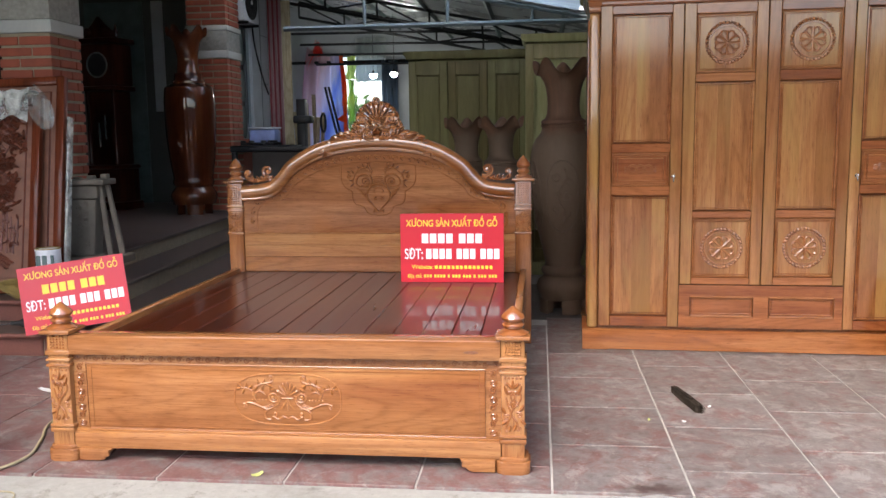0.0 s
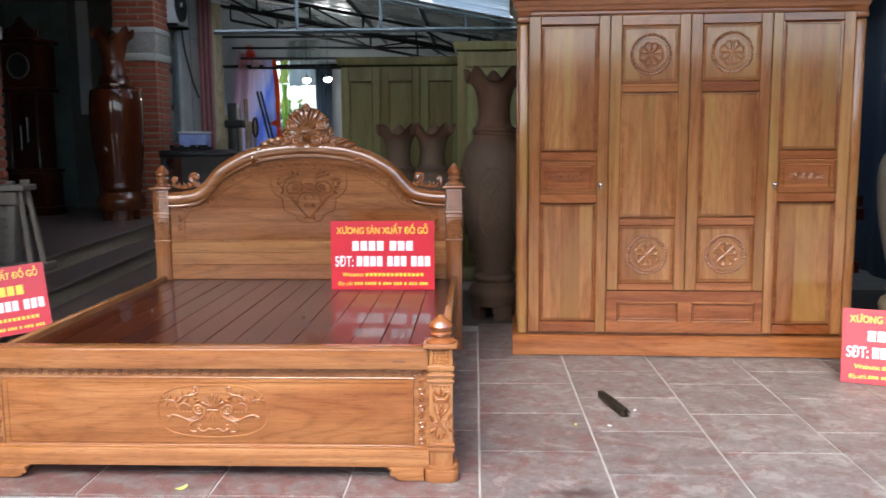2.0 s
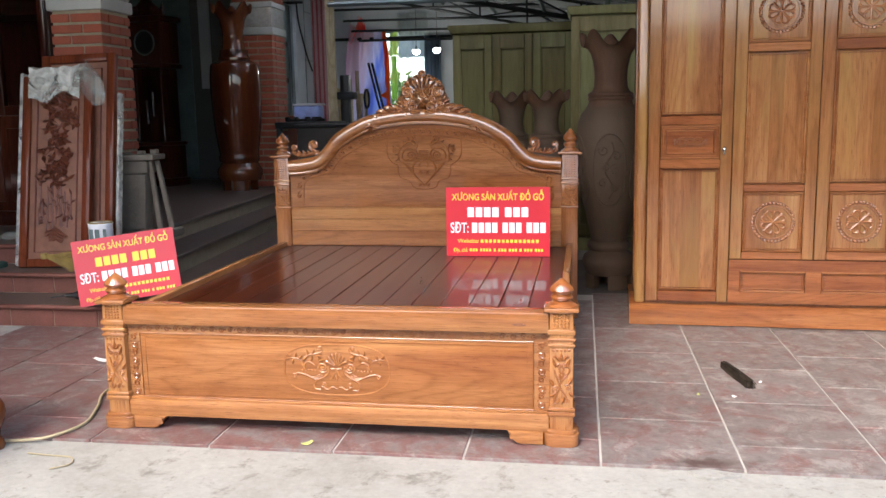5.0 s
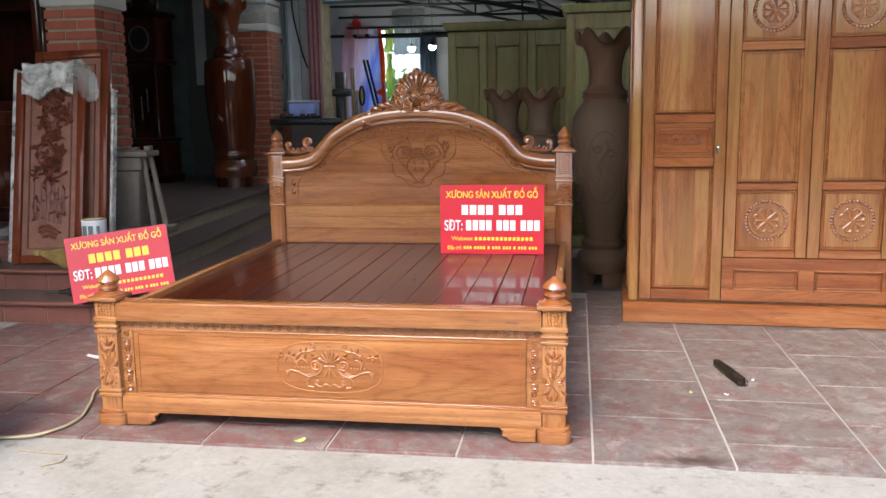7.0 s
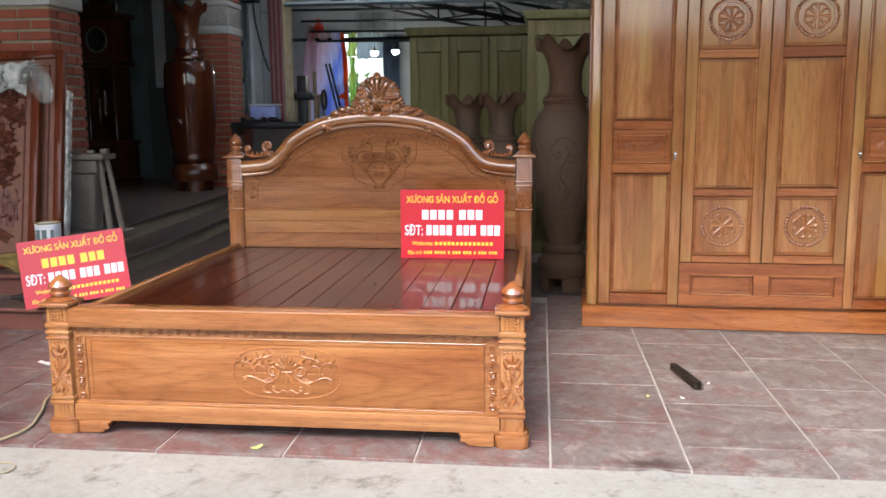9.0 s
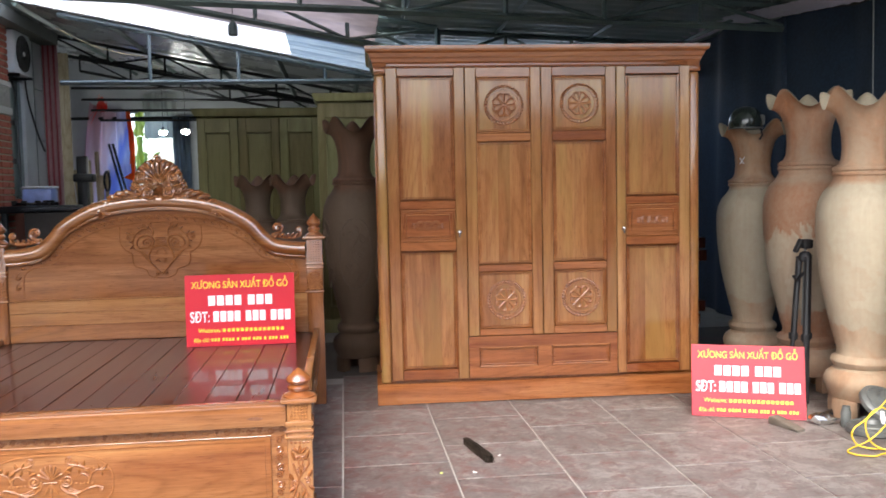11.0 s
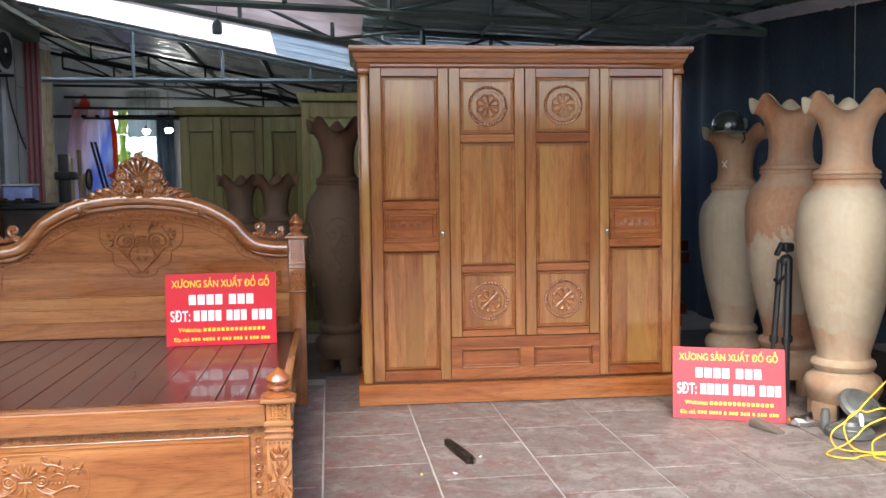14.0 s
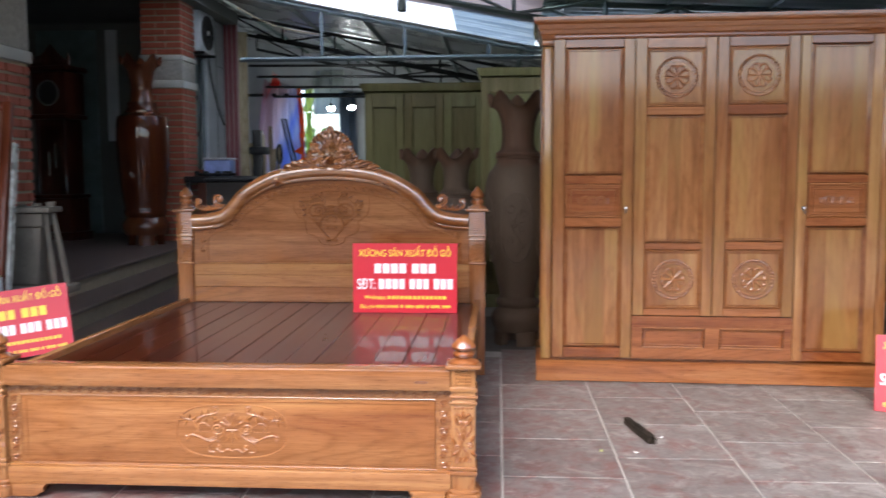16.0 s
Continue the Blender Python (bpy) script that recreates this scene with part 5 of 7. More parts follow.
def leaf_door(u0, u1, z0, z1, panels, carved, handle=None, group="door", bars=M_war_x):
    """A framed door front: stiles, rails, raised panels set into mouldings."""
    f = -0.006
    st = bmesh.new()
    pu0, pu1 = panels[0][0], panels[0][1]
    add_box(st, u0 + 0.0015, pu0 - 0.012, f, 0.028, z0, z1, bevel=0.003, seg=1)
    add_box(st, pu1 + 0.012, u1 - 0.0015, f, 0.028, z0, z1, bevel=0.003, seg=1)
    d = part(group, st, M_war_z, war)
    levels = [z0] + [v for p in panels for v in (p[2] - 0.012, p[3] + 0.012)] + [z1]
    for a, b in zip(levels[::2], levels[1::2]):
        part("rail", box(pu0 - 0.0118, pu1 + 0.0118, f + 0.0005, 0.027, a, b, bevel=0.003, seg=1), bars, d)
    for (a, b, c, e), carving in zip(panels, carved):
        mould = bmesh.new()
        add_tube(mould, [(a - 0.004, f + 0.003, c - 0.004), (a - 0.004, f + 0.003, e + 0.004), (b + 0.004, f + 0.003, e + 0.004), (b + 0.004, f + 0.003, c - 0.004)], 0.0075, 6, True)
        add_tube(mould, [(a + 0.008, f + 0.008, c + 0.008), (a + 0.008, f + 0.008, e - 0.008), (b - 0.008, f + 0.008, e - 0.008), (b - 0.008, f + 0.008, c + 0.008)], 0.004, 6, True)
        if carving == "rings":
            add_tube(mould, [(a + 0.026, f + 0.005, c + 0.022), (a + 0.026, f + 0.005, e - 0.022), (b - 0.026, f + 0.005, e - 0.022), (b - 0.026, f + 0.005, c + 0.022)], 0.0055, 6, True)
        part("panel_moulding", mould, M_war_satin, d)
        cuts = [a, b] if carving == "rings" else [a, a + (b - a) * war_rng.uniform(0.3, 0.42), a + (b - a) * war_rng.uniform(0.6, 0.75), b]
        for p, q in zip(cuts, cuts[1:]):
            part("panel_board", box(p, q, f + 0.009, 0.024, c, e), M_war_z if carving != "rings" else M_war_x, d, smooth=False)
        if carving == "rosette":
            r = bmesh.new()
            rosette(r, (a + b) / 2 + 0.005, (c + e) / 2, 0.112, f + 0.0045)
            part("rosette_carving", r, M_war_satin, d)
        elif carving == "rings":
            r = bmesh.new()
            rings_carving(r, (a + b) / 2, (c + e) / 2, f + 0.003)
            part("ring_carving", r, M_war_satin, d)["kind"] = "stuff"
    if handle:
        hu, hz = handle
        h = lathe([(0.011, 0.0), (0.013, 0.004), (0.009, 0.008), (0.006, 0.012), (0.006, 0.018), (0.001, 0.02)], 12)
        bmesh.ops.transform(h, matrix=pose(hu, f, hz, 90), verts=h.verts[:])
        add_box(h, hu - 0.004, hu + 0.004, f - 0.018, f - 0.014, hz - 0.03, hz - 0.008, bevel=0.002, seg=1)
        part("lock", h, M_chrome, d, "small chrome lock with key")
    return d


D0, D1 = 0.1475, 2.0185
leaf_door(0.092, 0.5605, D0, D1, [(0.172, 0.485, 0.222, 0.92), (0.172, 0.485, 0.997, 1.17), (0.172, 0.485, 1.244, 1.958)], ["", "rings", ""], (0.517, 1.04))
leaf_door(0.5615, 1.0205, 0.406, D1, [(0.64, 0.945, 0.458, 0.785), (0.64, 0.945, 0.85, 1.568), (0.64, 0.945, 1.64, 1.948)], ["rosette", "", "rosette"])
leaf_door(1.0215, 1.4805, 0.406, D1, [(1.1, 1.405, 0.465, 0.787), (1.1, 1.405, 0.857, 1.567), (1.1, 1.405, 1.648, 1.952)], ["rosette", "", "rosette"])
leaf_door(1.4815, 1.938, D0, D1, [(1.55, 1.862, 0.215, 0.926), (1.55, 1.862, 1.0, 1.175), (1.55, 1.862, 1.246, 1.96)], ["", "rings", ""], (1.523, 1.04))
dr = part("drawer", box(0.563, 1.479, 0.0245, 0.0285, D0 + 0.001, 0.401), M_war_x, war)
for a, b, c, e in ((0.562, 1.48, D0, 0.212), (0.562, 1.48, 0.3352, 0.402)):
    part("rail", box(a, b, -0.006, 0.024, c, e), M_war_x, dr, smooth=False)
for a, b in ((0.562, 0.625), (0.985, 1.07), (1.435, 1.48)):
    part("stile", box(a, b, -0.006, 0.024, 0.2122, 0.335), M_war_x, dr, smooth=False)
for a, b in ((0.625, 0.985), (1.07, 1.435)):
    part("panel_board", box(a, b, 0.006, 0.024, 0.212, 0.335), M_war_x, dr, smooth=False)
    mould = bmesh.new()
    add_tube(mould, [(a + 0.004, -0.004, 0.216), (a + 0.004, -0.004, 0.331), (b - 0.004, -0.004, 0.331), (b - 0.004, -0.004, 0.216)], 0.008, 6, True)
    add_tube(mould, [(a + 0.018, 0.004, 0.23), (a + 0.018, 0.004, 0.317), (b - 0.018, 0.004, 0.317), (b - 0.018, 0.004, 0.23)], 0.004, 6, True)
    part("panel_moulding", mould, M_war_satin, dr)
part("side_panel", box(0.022, 0.031, 0.08, WDP - 0.05, 0.2, 1.95, bevel=0.003), M_war_x, war)


# ---- tall vases ----
VASE = [(0.20, 0.0), (0.215, 0.02), (0.205, 0.06), (0.2, 0.1), (0.215, 0.13), (0.235, 0.17), (0.24, 0.2), (0.225, 0.235), (0.185, 0.262), (0.172, 0.275), (0.19, 0.29), (0.198, 0.31), (0.19, 0.33), (0.165, 0.345), (0.16, 0.37),
        (0.175, 0.42), (0.205, 0.52), (0.24, 0.65), (0.268, 0.78), (0.287, 0.92), (0.295, 1.05), (0.294, 1.14), (0.282, 1.2), (0.255, 1.255), (0.215, 1.295), (0.193, 1.325), (0.19, 1.345), (0.2, 1.352), (0.2, 1.366), (0.19, 1.37), (0.2, 1.378), (0.198, 1.392),
        (0.165, 1.41), (0.148, 1.44), (0.142, 1.5), (0.145, 1.56), (0.157, 1.62), (0.178, 1.68), (0.21, 1.735), (0.24, 1.765), (0.27, 1.775)]


def vase_wave(r, z, a, k, turn=0.0, lobes=5):
    rise = max(0.0, (z - 1.62) / 0.155)
    w = math.cos(lobes * a + turn)
    return r * (1 + 0.05 * rise * w), z + 0.056 * rise ** 1.6 * (w + 0.12 * math.cos(2 * (lobes * a + turn))) - 0.012 * rise


BARREL = [(0.218, 0.0), (0.246, 0.02), (0.246, 0.1), (0.26, 0.13), (0.273, 0.16), (0.273, 0.2), (0.257, 0.225), (0.234, 0.25), (0.222, 0.27), (0.239, 0.29), (0.246, 0.32), (0.239, 0.34), (0.233, 0.36), (0.246, 0.42),
          (0.269, 0.55), (0.287, 0.7), (0.298, 0.85), (0.302, 1.0), (0.3, 1.1), (0.293, 1.18), (0.282, 1.23), (0.225, 1.262), (0.192, 1.27), (0.192, 1.29), (0.171, 1.31), (0.165, 1.34), (0.165, 1.366), (0.138, 1.37), (0.13, 1.41), (0.121, 1.48), (0.123, 1.54), (0.141, 1.6), (0.155, 1.67), (0.19, 1.73), (0.215, 1.76), (0.235, 1.77)]


def vase(name, label, at, mats, radial=1.0, tall=1.0, turn=0.0, rim_thick=0.018, carved=False, group="tall vases", shape=VASE, lip=None):
    v = thing(name, label, "vase", at, group)
    prof = [(r * radial, z) for r, z in shape]
    inner = [((r - rim_thick) * radial, z) for r, z in shape[-1:-9:-1]]

    def wave(r, z, a, k):
        rr, zz = vase_wave(r, z, a, k, turn)
        return rr, zz * tall
    low = [p for p in prof if p[1] <= 0.2701]
    mid = [p for p in prof if 0.262 <= p[1] <= 1.37]
    top = [p for p in prof if p[1] >= 1.366]
    # base with four cut feet
    ped = bmesh.new()
    add_lathe(ped, [(r, z * tall) for r, z in low if z >= 0.1], 40)
    for q in range(4):
        a0 = math.pi / 2 * q + 0.4
        seg = [(a0 + 0.45 * (j / 6 - 0.5) * 2) for j in range(7)]
        outer = [((0.212 * radial) * math.cos(a), (0.212 * radial) * math.sin(a)) for a in seg]
        inn = [((0.13 * radial) * math.cos(a), (0.13 * radial) * math.sin(a)) for a in reversed(seg)]
        add_prism(ped, outer + inn, 0.0, 0.102 * tall, 'xy', 0.008)
    part("pedestal", ped, mats[0], v)
    part("body", lathe([(r, z * tall) for r, z in mid], 48), mats[1], v)
    nb = bmesh.new()
    add_lathe(nb, top + inner, 72, wave=lambda r, z, a, k: wave(r, z, a, k))
    for i, face in enumerate(nb.faces):
        face.material_index = 1 if i // 72 >= len(top) - 1 else 0
    neck = part("neck", nb, mats[2], v)
    neck.data.materials.append(lip or mats[2])
    if carved:
        c = bmesh.new()
        for q in range(-1, 2):
            a0 = -1.62 + 1.25 * q

            def on(u, z):
                rr = radial * (0.245 + 0.05 * min(1.0, max(0.0, (z - 0.6) / 0.4)))
                return (rr * math.cos(a0 + u / rr), rr * math.sin(a0 + u / rr), z * tall)
            add_tube(c, [on(0.115 * math.cos(t), 0.86 + 0.25 * math.copysign(abs(math.sin(t)) ** 0.7, math.sin(t))) for t in span(0, 6.2, 40)], 0.006, 5)
            for u0, z0, r, sign in ((-0.04, 1.0, 0.04, 1), (0.045, 0.96, 0.035, -1), (-0.03, 0.88, 0.03, -1), (0.04, 0.86, 0.04, 1), (-0.045, 0.77, 0.035, 1), (0.03, 0.74, 0.035, -1)):
                add_tube(c, [on(u0 + r * (1 - 0.75 * t) * math.cos(sign * 7 * t + z0 * 9), z0 + r * (1 - 0.75 * t) * math.sin(sign * 7 * t + z0 * 9)) for t in span(0, 1, 14)], 0.0065, 5)
            add_tube(c, [on(0.03 * math.sin(9 * t), 0.66 + 0.4 * t) for t in span(0, 1, 20)], 0.007, 5)
        part("relief_carving", c, mats[1], v)["kind"] = "stuff"
    return v


vase("tall_vase", "tall pale raw-wood floor vase with a wavy rim and orange neck", (3.03, 1.2, 0), (M_clay, M_clay, M_clay), 0.86, 0.985, 1.31, 0.022, lip=M_lip)
vase("tall_vase", "tall raw-wood floor vase with reddish stains and a wavy rim", (3.07, 1.85, 0), (M_clay_stained, M_clay_stained, M_clay_stained), 0.9, 1.02, 0.9, 0.022, lip=M_lip)
vase("tall_vase", "raw-wood floor vase with a helmet lying on its rim", (3.06, 2.55, 0), (M_clay, M_clay, M_clay), 0.83, 0.95, 0.5, 0.022, lip=M_lip)
vase("tall_vase", "tall pale raw-wood floor vase beside a coil of cord", (3.13, 0.46, 0), (M_clay, M_clay, M_clay), 0.86, 0.985, 0.9, 0.022, lip=M_lip)
vase("tall_vase", "grey-brown carved floor vase, coloured dim for the shade behind the bed", (0.27, 3.05, 0), (M_clay_shaded, M_clay_shaded, M_clay_shaded), 0.8, 1.0, 4.71, carved=True)
vase("tall_vase", "small reddish-brown vase, coloured dim for the shade behind the headboard", (-0.48, 3.6, 0), (M_clay_shaded, M_clay_shaded, M_clay_shaded), 0.65, 0.79, 4.5)
vase("tall_vase", "small reddish-brown vase, coloured dim for the shade behind the headboard", (-0.2, 3.45, 0), (M_clay_shaded, M_clay_shaded, M_clay_shaded), 0.65, 0.79, 4.9)
vase("tall_vase", "huge polished dark brown wooden vase with a wavy rim", (-3.98, 6.5, PLATFORM), (M_darkvase, M_darkvase, M_darkvase), 0.98, 1.2, 2.7, shape=BARREL)


# ---- signs ----
def text_mesh(body, size):
    c = bpy.data.curves.new("writing", 'FONT')
    c.body = body
    c.size = size
    c.extrude = 0.0006
    c.offset = 0.012 * size
    c.align_x = 'CENTER'
    ob = bpy.data.objects.new("writing", c)
    scene.collection.objects.link(ob)
    bpy.context.view_layer.update()
    me = bpy.data.meshes.new_from_object(ob.evaluated_get(bpy.context.evaluated_depsgraph_get()))
    bpy.data.objects.remove(ob)
    return me


def sign(label, m, first=M_yellow):
    s = thing("advertising_sign", label, "sign", (0, 0, 0), "red advertising signs")
    s.matrix_world = m
    part("board", box(-0.3, 0.3, -0.003, 0.003, 0, 0.4, bevel=0.001, seg=1), M_red, s)
    me = text_mesh("XƯONG SẢN XUẤT ĐỒ GỖ", 0.054)
    me.materials.append(M_yellow)
    xs = [v.co.x for v in me.vertices]
    wide = max(xs) - min(xs)
    t = new("heading", me)
    t.parent = s
    t.matrix_local = pose(0, -0.0042, 0.326, 90) @ Matrix.Diagonal((0.53 / wide, 1, 1, 1))
    part("horn_accent", tube([(-0.196, -0.004, 0.358), (-0.1915, -0.004, 0.361), (-0.191, -0.004, 0.367)], 0.0018, 6), M_yellow, s)
    part("hook_accent", tube([(-0.2135, -0.004, 0.366), (-0.2105, -0.004, 0.373), (-0.2065, -0.004, 0.372), (-0.207, -0.004, 0.367), (-0.2105, -0.004, 0.363)], 0.0016, 6), M_yellow, s)
    def word(body, size, x0, wide, z, mat):
        w = text_mesh(body, size)
        w.materials.append(mat)
        us = [q.co.x for q in w.vertices]
        k = wide / (max(us) - min(us))
        o = new("word", w)
        o.parent = s
        o.matrix_local = pose(x0 - min(us) * k, -0.0042, z, 90) @ Matrix.Diagonal((k, 1, 1, 1))
    word("SĐT:", 0.085, -0.275, 0.105, 0.137, M_white)
    word("Website:", 0.032, -0.235, 0.125, 0.079, M_yellow)
    word("Địa chỉ:", 0.03, -0.26, 0.085, 0.026, M_yellow)
    for x0, words, z0, z1, total, mat, ink in ((-0.175, (4, 3), 0.228, 0.284, 0.35, first, 0.8), (-0.15, (4, 3, 3), 0.137, 0.196, 0.425, M_white, 0.8),
                                               (-0.1, (14,), 0.079, 0.098, 0.335, M_yellow, 0.68), (-0.165, (3, 4, 1, 3, 3, 1, 3, 3), 0.028, 0.045, 0.425, M_yellow, 0.72)):
        pitch = total / (sum(words) + 0.55 * (len(words) - 1) - (1 - ink))
        x = x0
        shared = mesh_of(box(0, pitch * ink, -0.0048, -0.0031, z0, z1, bevel=0.0008, seg=1), "bar")
        shared.materials.append(mat)
        for count in words:
            for k in range(count):
                o = new("bar", shared)
                o.location = (x, 0, 0)
                o.parent = s
                x += pitch
            x += 0.55 * pitch
    return s


sign("red advertising board standing on the bed deck", pose(-0.405, 1.66, 0.449, -2, 0, 0), M_white)
sign("red advertising board leaning on a vase", pose(2.375, 1.235, 0.002, -16, 0, -21.5), M_white)
sign("red advertising board leaning on the steps behind the bed post", pose(-2.635, 1.52, 0.19, -13, -6.5, 22.0))


# ---- things on the steps and in the porch ----
M_straw = plain("yellow straw", (0.3, 0.21, 0.06), 0.8, 0, 0.35, 14)
M_relief_dark = plain("dark carved timber", (0.16, 0.05, 0.028), 0.35, 0, 0.3, 12)


def relief_tree(bm, x0, x1, z0, z1, y, seed):
    """Low relief of twisted branches, leaf pads and bamboo stems."""
    rng = random.Random(seed)
    cx = (x0 + x1) / 2
    w = x1 - x0
    trunk = bezier([(cx - 0.1 * w, y, z0 + 0.42 * (z1 - z0)), (cx + 0.12 * w, y, z0 + 0.55 * (z1 - z0)), (cx - 0.12 * w, y, z0 + 0.7 * (z1 - z0)), (cx + 0.15 * w, y, z0 + 0.84 * (z1 - z0)), (cx, y, z1)], 8)
    add_tube(bm, trunk, [0.012 - 0.006 * i / len(trunk) for i in range(len(trunk))], 6)
    for k in range(90):
        p = trunk[rng.randrange(len(trunk))]
        ax, az = p.x + rng.uniform(-0.38, 0.38) * w, p.z + rng.uniform(-0.05, 0.05)
        if x0 < ax < x1:
            add_tube(bm, [(p.x, y, p.z), ((p.x + ax) / 2, y - 0.006, (p.z + az) / 2 + 0.012), (ax, y - 0.004, az)], 0.005, 5)
            for j in range(4):
                add_leaf(bm, ax, az, rng.uniform(0, 6.28), rng.uniform(0.03, 0.055), 0.011, y - 0.004, 0.016)
    for k in range(9):
        bx = x0 + w * (k + 0.5 + rng.uniform(-0.3, 0.3)) / 9
        a, b = z0 + rng.uniform(0.1, 0.18) * (z1 - z0), z0 + rng.uniform(0.3, 0.46) * (z1 - z0)
        add_tube(bm, span_points((bx, y, a), (bx + rng.uniform(-0.012, 0.012), y, b), 6), [0.007, 0.0055, 0.007, 0.0055, 0.007, 0.0055, 0.004], 6)
        for j in range(4):
            add_leaf(bm, bx, rng.uniform(a, b), rng.uniform(0, 6.28), 0.04, 0.008, y - 0.003, 0.01)
    for k in range(7):
        zz = z0 + 0.04 * (z1 - z0) + rng.uniform(0, 0.09)
        add_tube(bm, bezier([(cx + rng.uniform(-0.3, 0) * w, y, zz), (cx, y - 0.005, zz + 0.02), (cx + rng.uniform(0.1, 0.35) * w, y, zz - 0.01)], 4), 0.008, 5)


def span_points(a, b, n):
    return [tuple(a[k] + (b[k] - a[k]) * i / n for k in range(3)) for i in range(n + 1)]


def carved_panel(name, label, w, h, m, carve, seed=3):
    c = thing(name, label, "carved picture", (0, 0, 0), "carved wooden pictures")
    c.matrix_world = m
    fw = 0.06
    for a, b, z0, z1 in ((-w / 2, -w / 2 + fw, 0, h), (w / 2 - fw, w / 2, 0, h)):
        part("stile", box(a, b, -0.03, 0.025, z0, z1, bevel=0.01), M_frame, c)
    for z0, z1 in ((0, fw), (h - fw, h)):
        part("rail", box(-w / 2 + fw, w / 2 - fw, -0.0295, 0.025, z0, z1, bevel=0.01), M_frame, c)
    part("back_board", box(-w / 2 + fw - 0.01, w / 2 - fw + 0.01, -0.006, 0.015, fw - 0.01, h - fw + 0.01), M_relief, c)
    inner = bmesh.new()
    g = fw + 0.045
    add_tube(inner, [(-w / 2 + g, -0.008, g), (-w / 2 + g, -0.008, h - g), (w / 2 - g, -0.008, h - g), (w / 2 - g, -0.008, g)], 0.006, 6, True)
    part("inner_moulding", inner, M_frame, c)
    if carve:
        r = bmesh.new()
        relief_tree(r, -w / 2 + g + 0.02, w / 2 - g - 0.02, g + 0.03, h - g - 0.03, -0.01, seed)
        part("tree_relief", r, M_relief_dark, c, "carved relief of pine branches and bamboo")
    return c


carved_panel("wall_picture", "reddish framed wood picture carved with pine and bamboo, leaning", 0.51, 1.34, pose(-3.48, 2.03, LEVEL * 2 + 0.004, -14, -1.5, 3), True)
carved_panel("wall_picture", "taller dark reddish framed picture leaning on a brick column", 0.55, 1.48, pose(-3.37, 2.11, LEVEL * 2 + 0.004, -13, -1.5, 2), False)

# foil-like wrapping strips on the edges of the panels
wrap = thing("wrapping_strip", "silvery plastic wrapping strip on the edge of a panel", "plastic wrap", (0, 0, 0), "wrapping strips")
wrap.matrix_world = pose(-3.75, 2.04, LEVEL * 2 + 0.004, -14, -1.5, 3)
part("film", box(-0.025, 0.01, -0.03, 0.03, 0.0, 1.36, bevel=0.012), M_film, wrap)
wrap = thing("wrapping_strip", "silvery plastic wrapping strip on the edge of a panel", "plastic wrap", (0, 0, 0), "wrapping strips")
wrap.matrix_world = pose(-3.07, 2.13, LEVEL * 2 + 0.004, -13, -1.5, 2)
part("film", box(-0.01, 0.012, -0.03, 0.03, 0.0, 1.2, bevel=0.008), M_film, wrap)

# crumpled plastic bag draped over the panel tops
bag = thing("plastic_sheet", "crumpled milky plastic sheet draped over the panel tops", "plastic sheet", (0, 0, 0))
bag.matrix_world = pose(-3.48, 2.03, LEVEL * 2 - 0.02, -14, -1.5, 3)
rng = random.Random(11)


def drape(u, v):
    """u across, v from the back over the top and down the front."""
    n1 = noise.noise(Vector((u * 7, v * 5, 1.3)))
    n2 = noise.noise(Vector((u * 14, v * 12, 4.1)))
    hang = 0.17 + 0.05 * noise.noise(Vector((u * 6, 0.2, 9.0)))
    n3 = noise.noise(Vector((u * 34, v * 26, 8.0)))
    puff = 0.04 + 0.03 * n1 + 0.014 * n2 + 0.007 * n3
    if v < 0.3:
        return (u, 0.06 - 0.02 * v - puff * 0.3, 1.30 + 0.2 * v + 0.1 * v)
    if v < 0.5:
        t = (v - 0.3) / 0.2
        return (u + 0.01 * n2, 0.05 - 0.11 * t - puff * t, 1.39 + 0.02 * math.sin(math.pi * t) + 0.03 * n1)
    t = (v - 0.5) / 0.5
    return (u + 0.02 * n1, -0.06 - puff, 1.395 - hang * 1.25 * t + 0.02 * n2)


bm = add_sheet(bmesh.new(), span(-0.17, 0.2, 30), span(0.3, 1, 28), drape)
part("sheet", thicken(bm, 0.002), M_film, bag)


def drape2(u, v):
    """Rounded end of the sheet, puffed out beside the panel."""
    n1 = noise.noise(Vector((u * 3, v * 3, 7.0)))
    n2 = noise.noise(Vector((u * 8, v * 8, 2.0)))
    belly = math.sin(math.pi * min(1.0, v)) ** 0.7
    w = 0.03 + 0.06 * belly
    return (0.21 + 0.12 * v + w * (2 * u - 1) + 0.012 * n2, -0.07 - 0.05 * belly * math.sin(math.pi * u) - 0.02 * n1, 1.42 - 0.3 * v + 0.04 * n1 * u)


bm = add_sheet(bmesh.new(), span(0, 1, 16), span(0, 1, 26), drape2)
part("loose_end", thicken(bm, 0.002), M_film_clear, bag)

# paint can
can = thing("paint_can", "white paint can with a printed label and brass lid rim", "paint can", (-3.112, 2.02, LEVEL * 2))
part("tin", lathe([(0.074, 0.0), (0.078, 0.004), (0.078, 0.3), (0.08, 0.305), (0.078, 0.31), (0.072, 0.312)], 32), M_white, can)
part("lid_rim", tube([(0.073 * math.cos(2 * math.pi * k / 28), 0.073 * math.sin(2 * math.pi * k / 28), 0.312) for k in range(28)], 0.006, 6, True), M_straw, can)
for k in range(3):
    a = -1.9 + 0.55 * k
    part("label_mark", box(0.0765 * math.cos(a) - 0.016, 0.0765 * math.cos(a) + 0.016, 0.0765 * math.sin(a) - 0.005, 0.0765 * math.sin(a) + 0.002, 0.2 + 0.01 * k, 0.275, bevel=0.001, seg=1), M_steel, can)

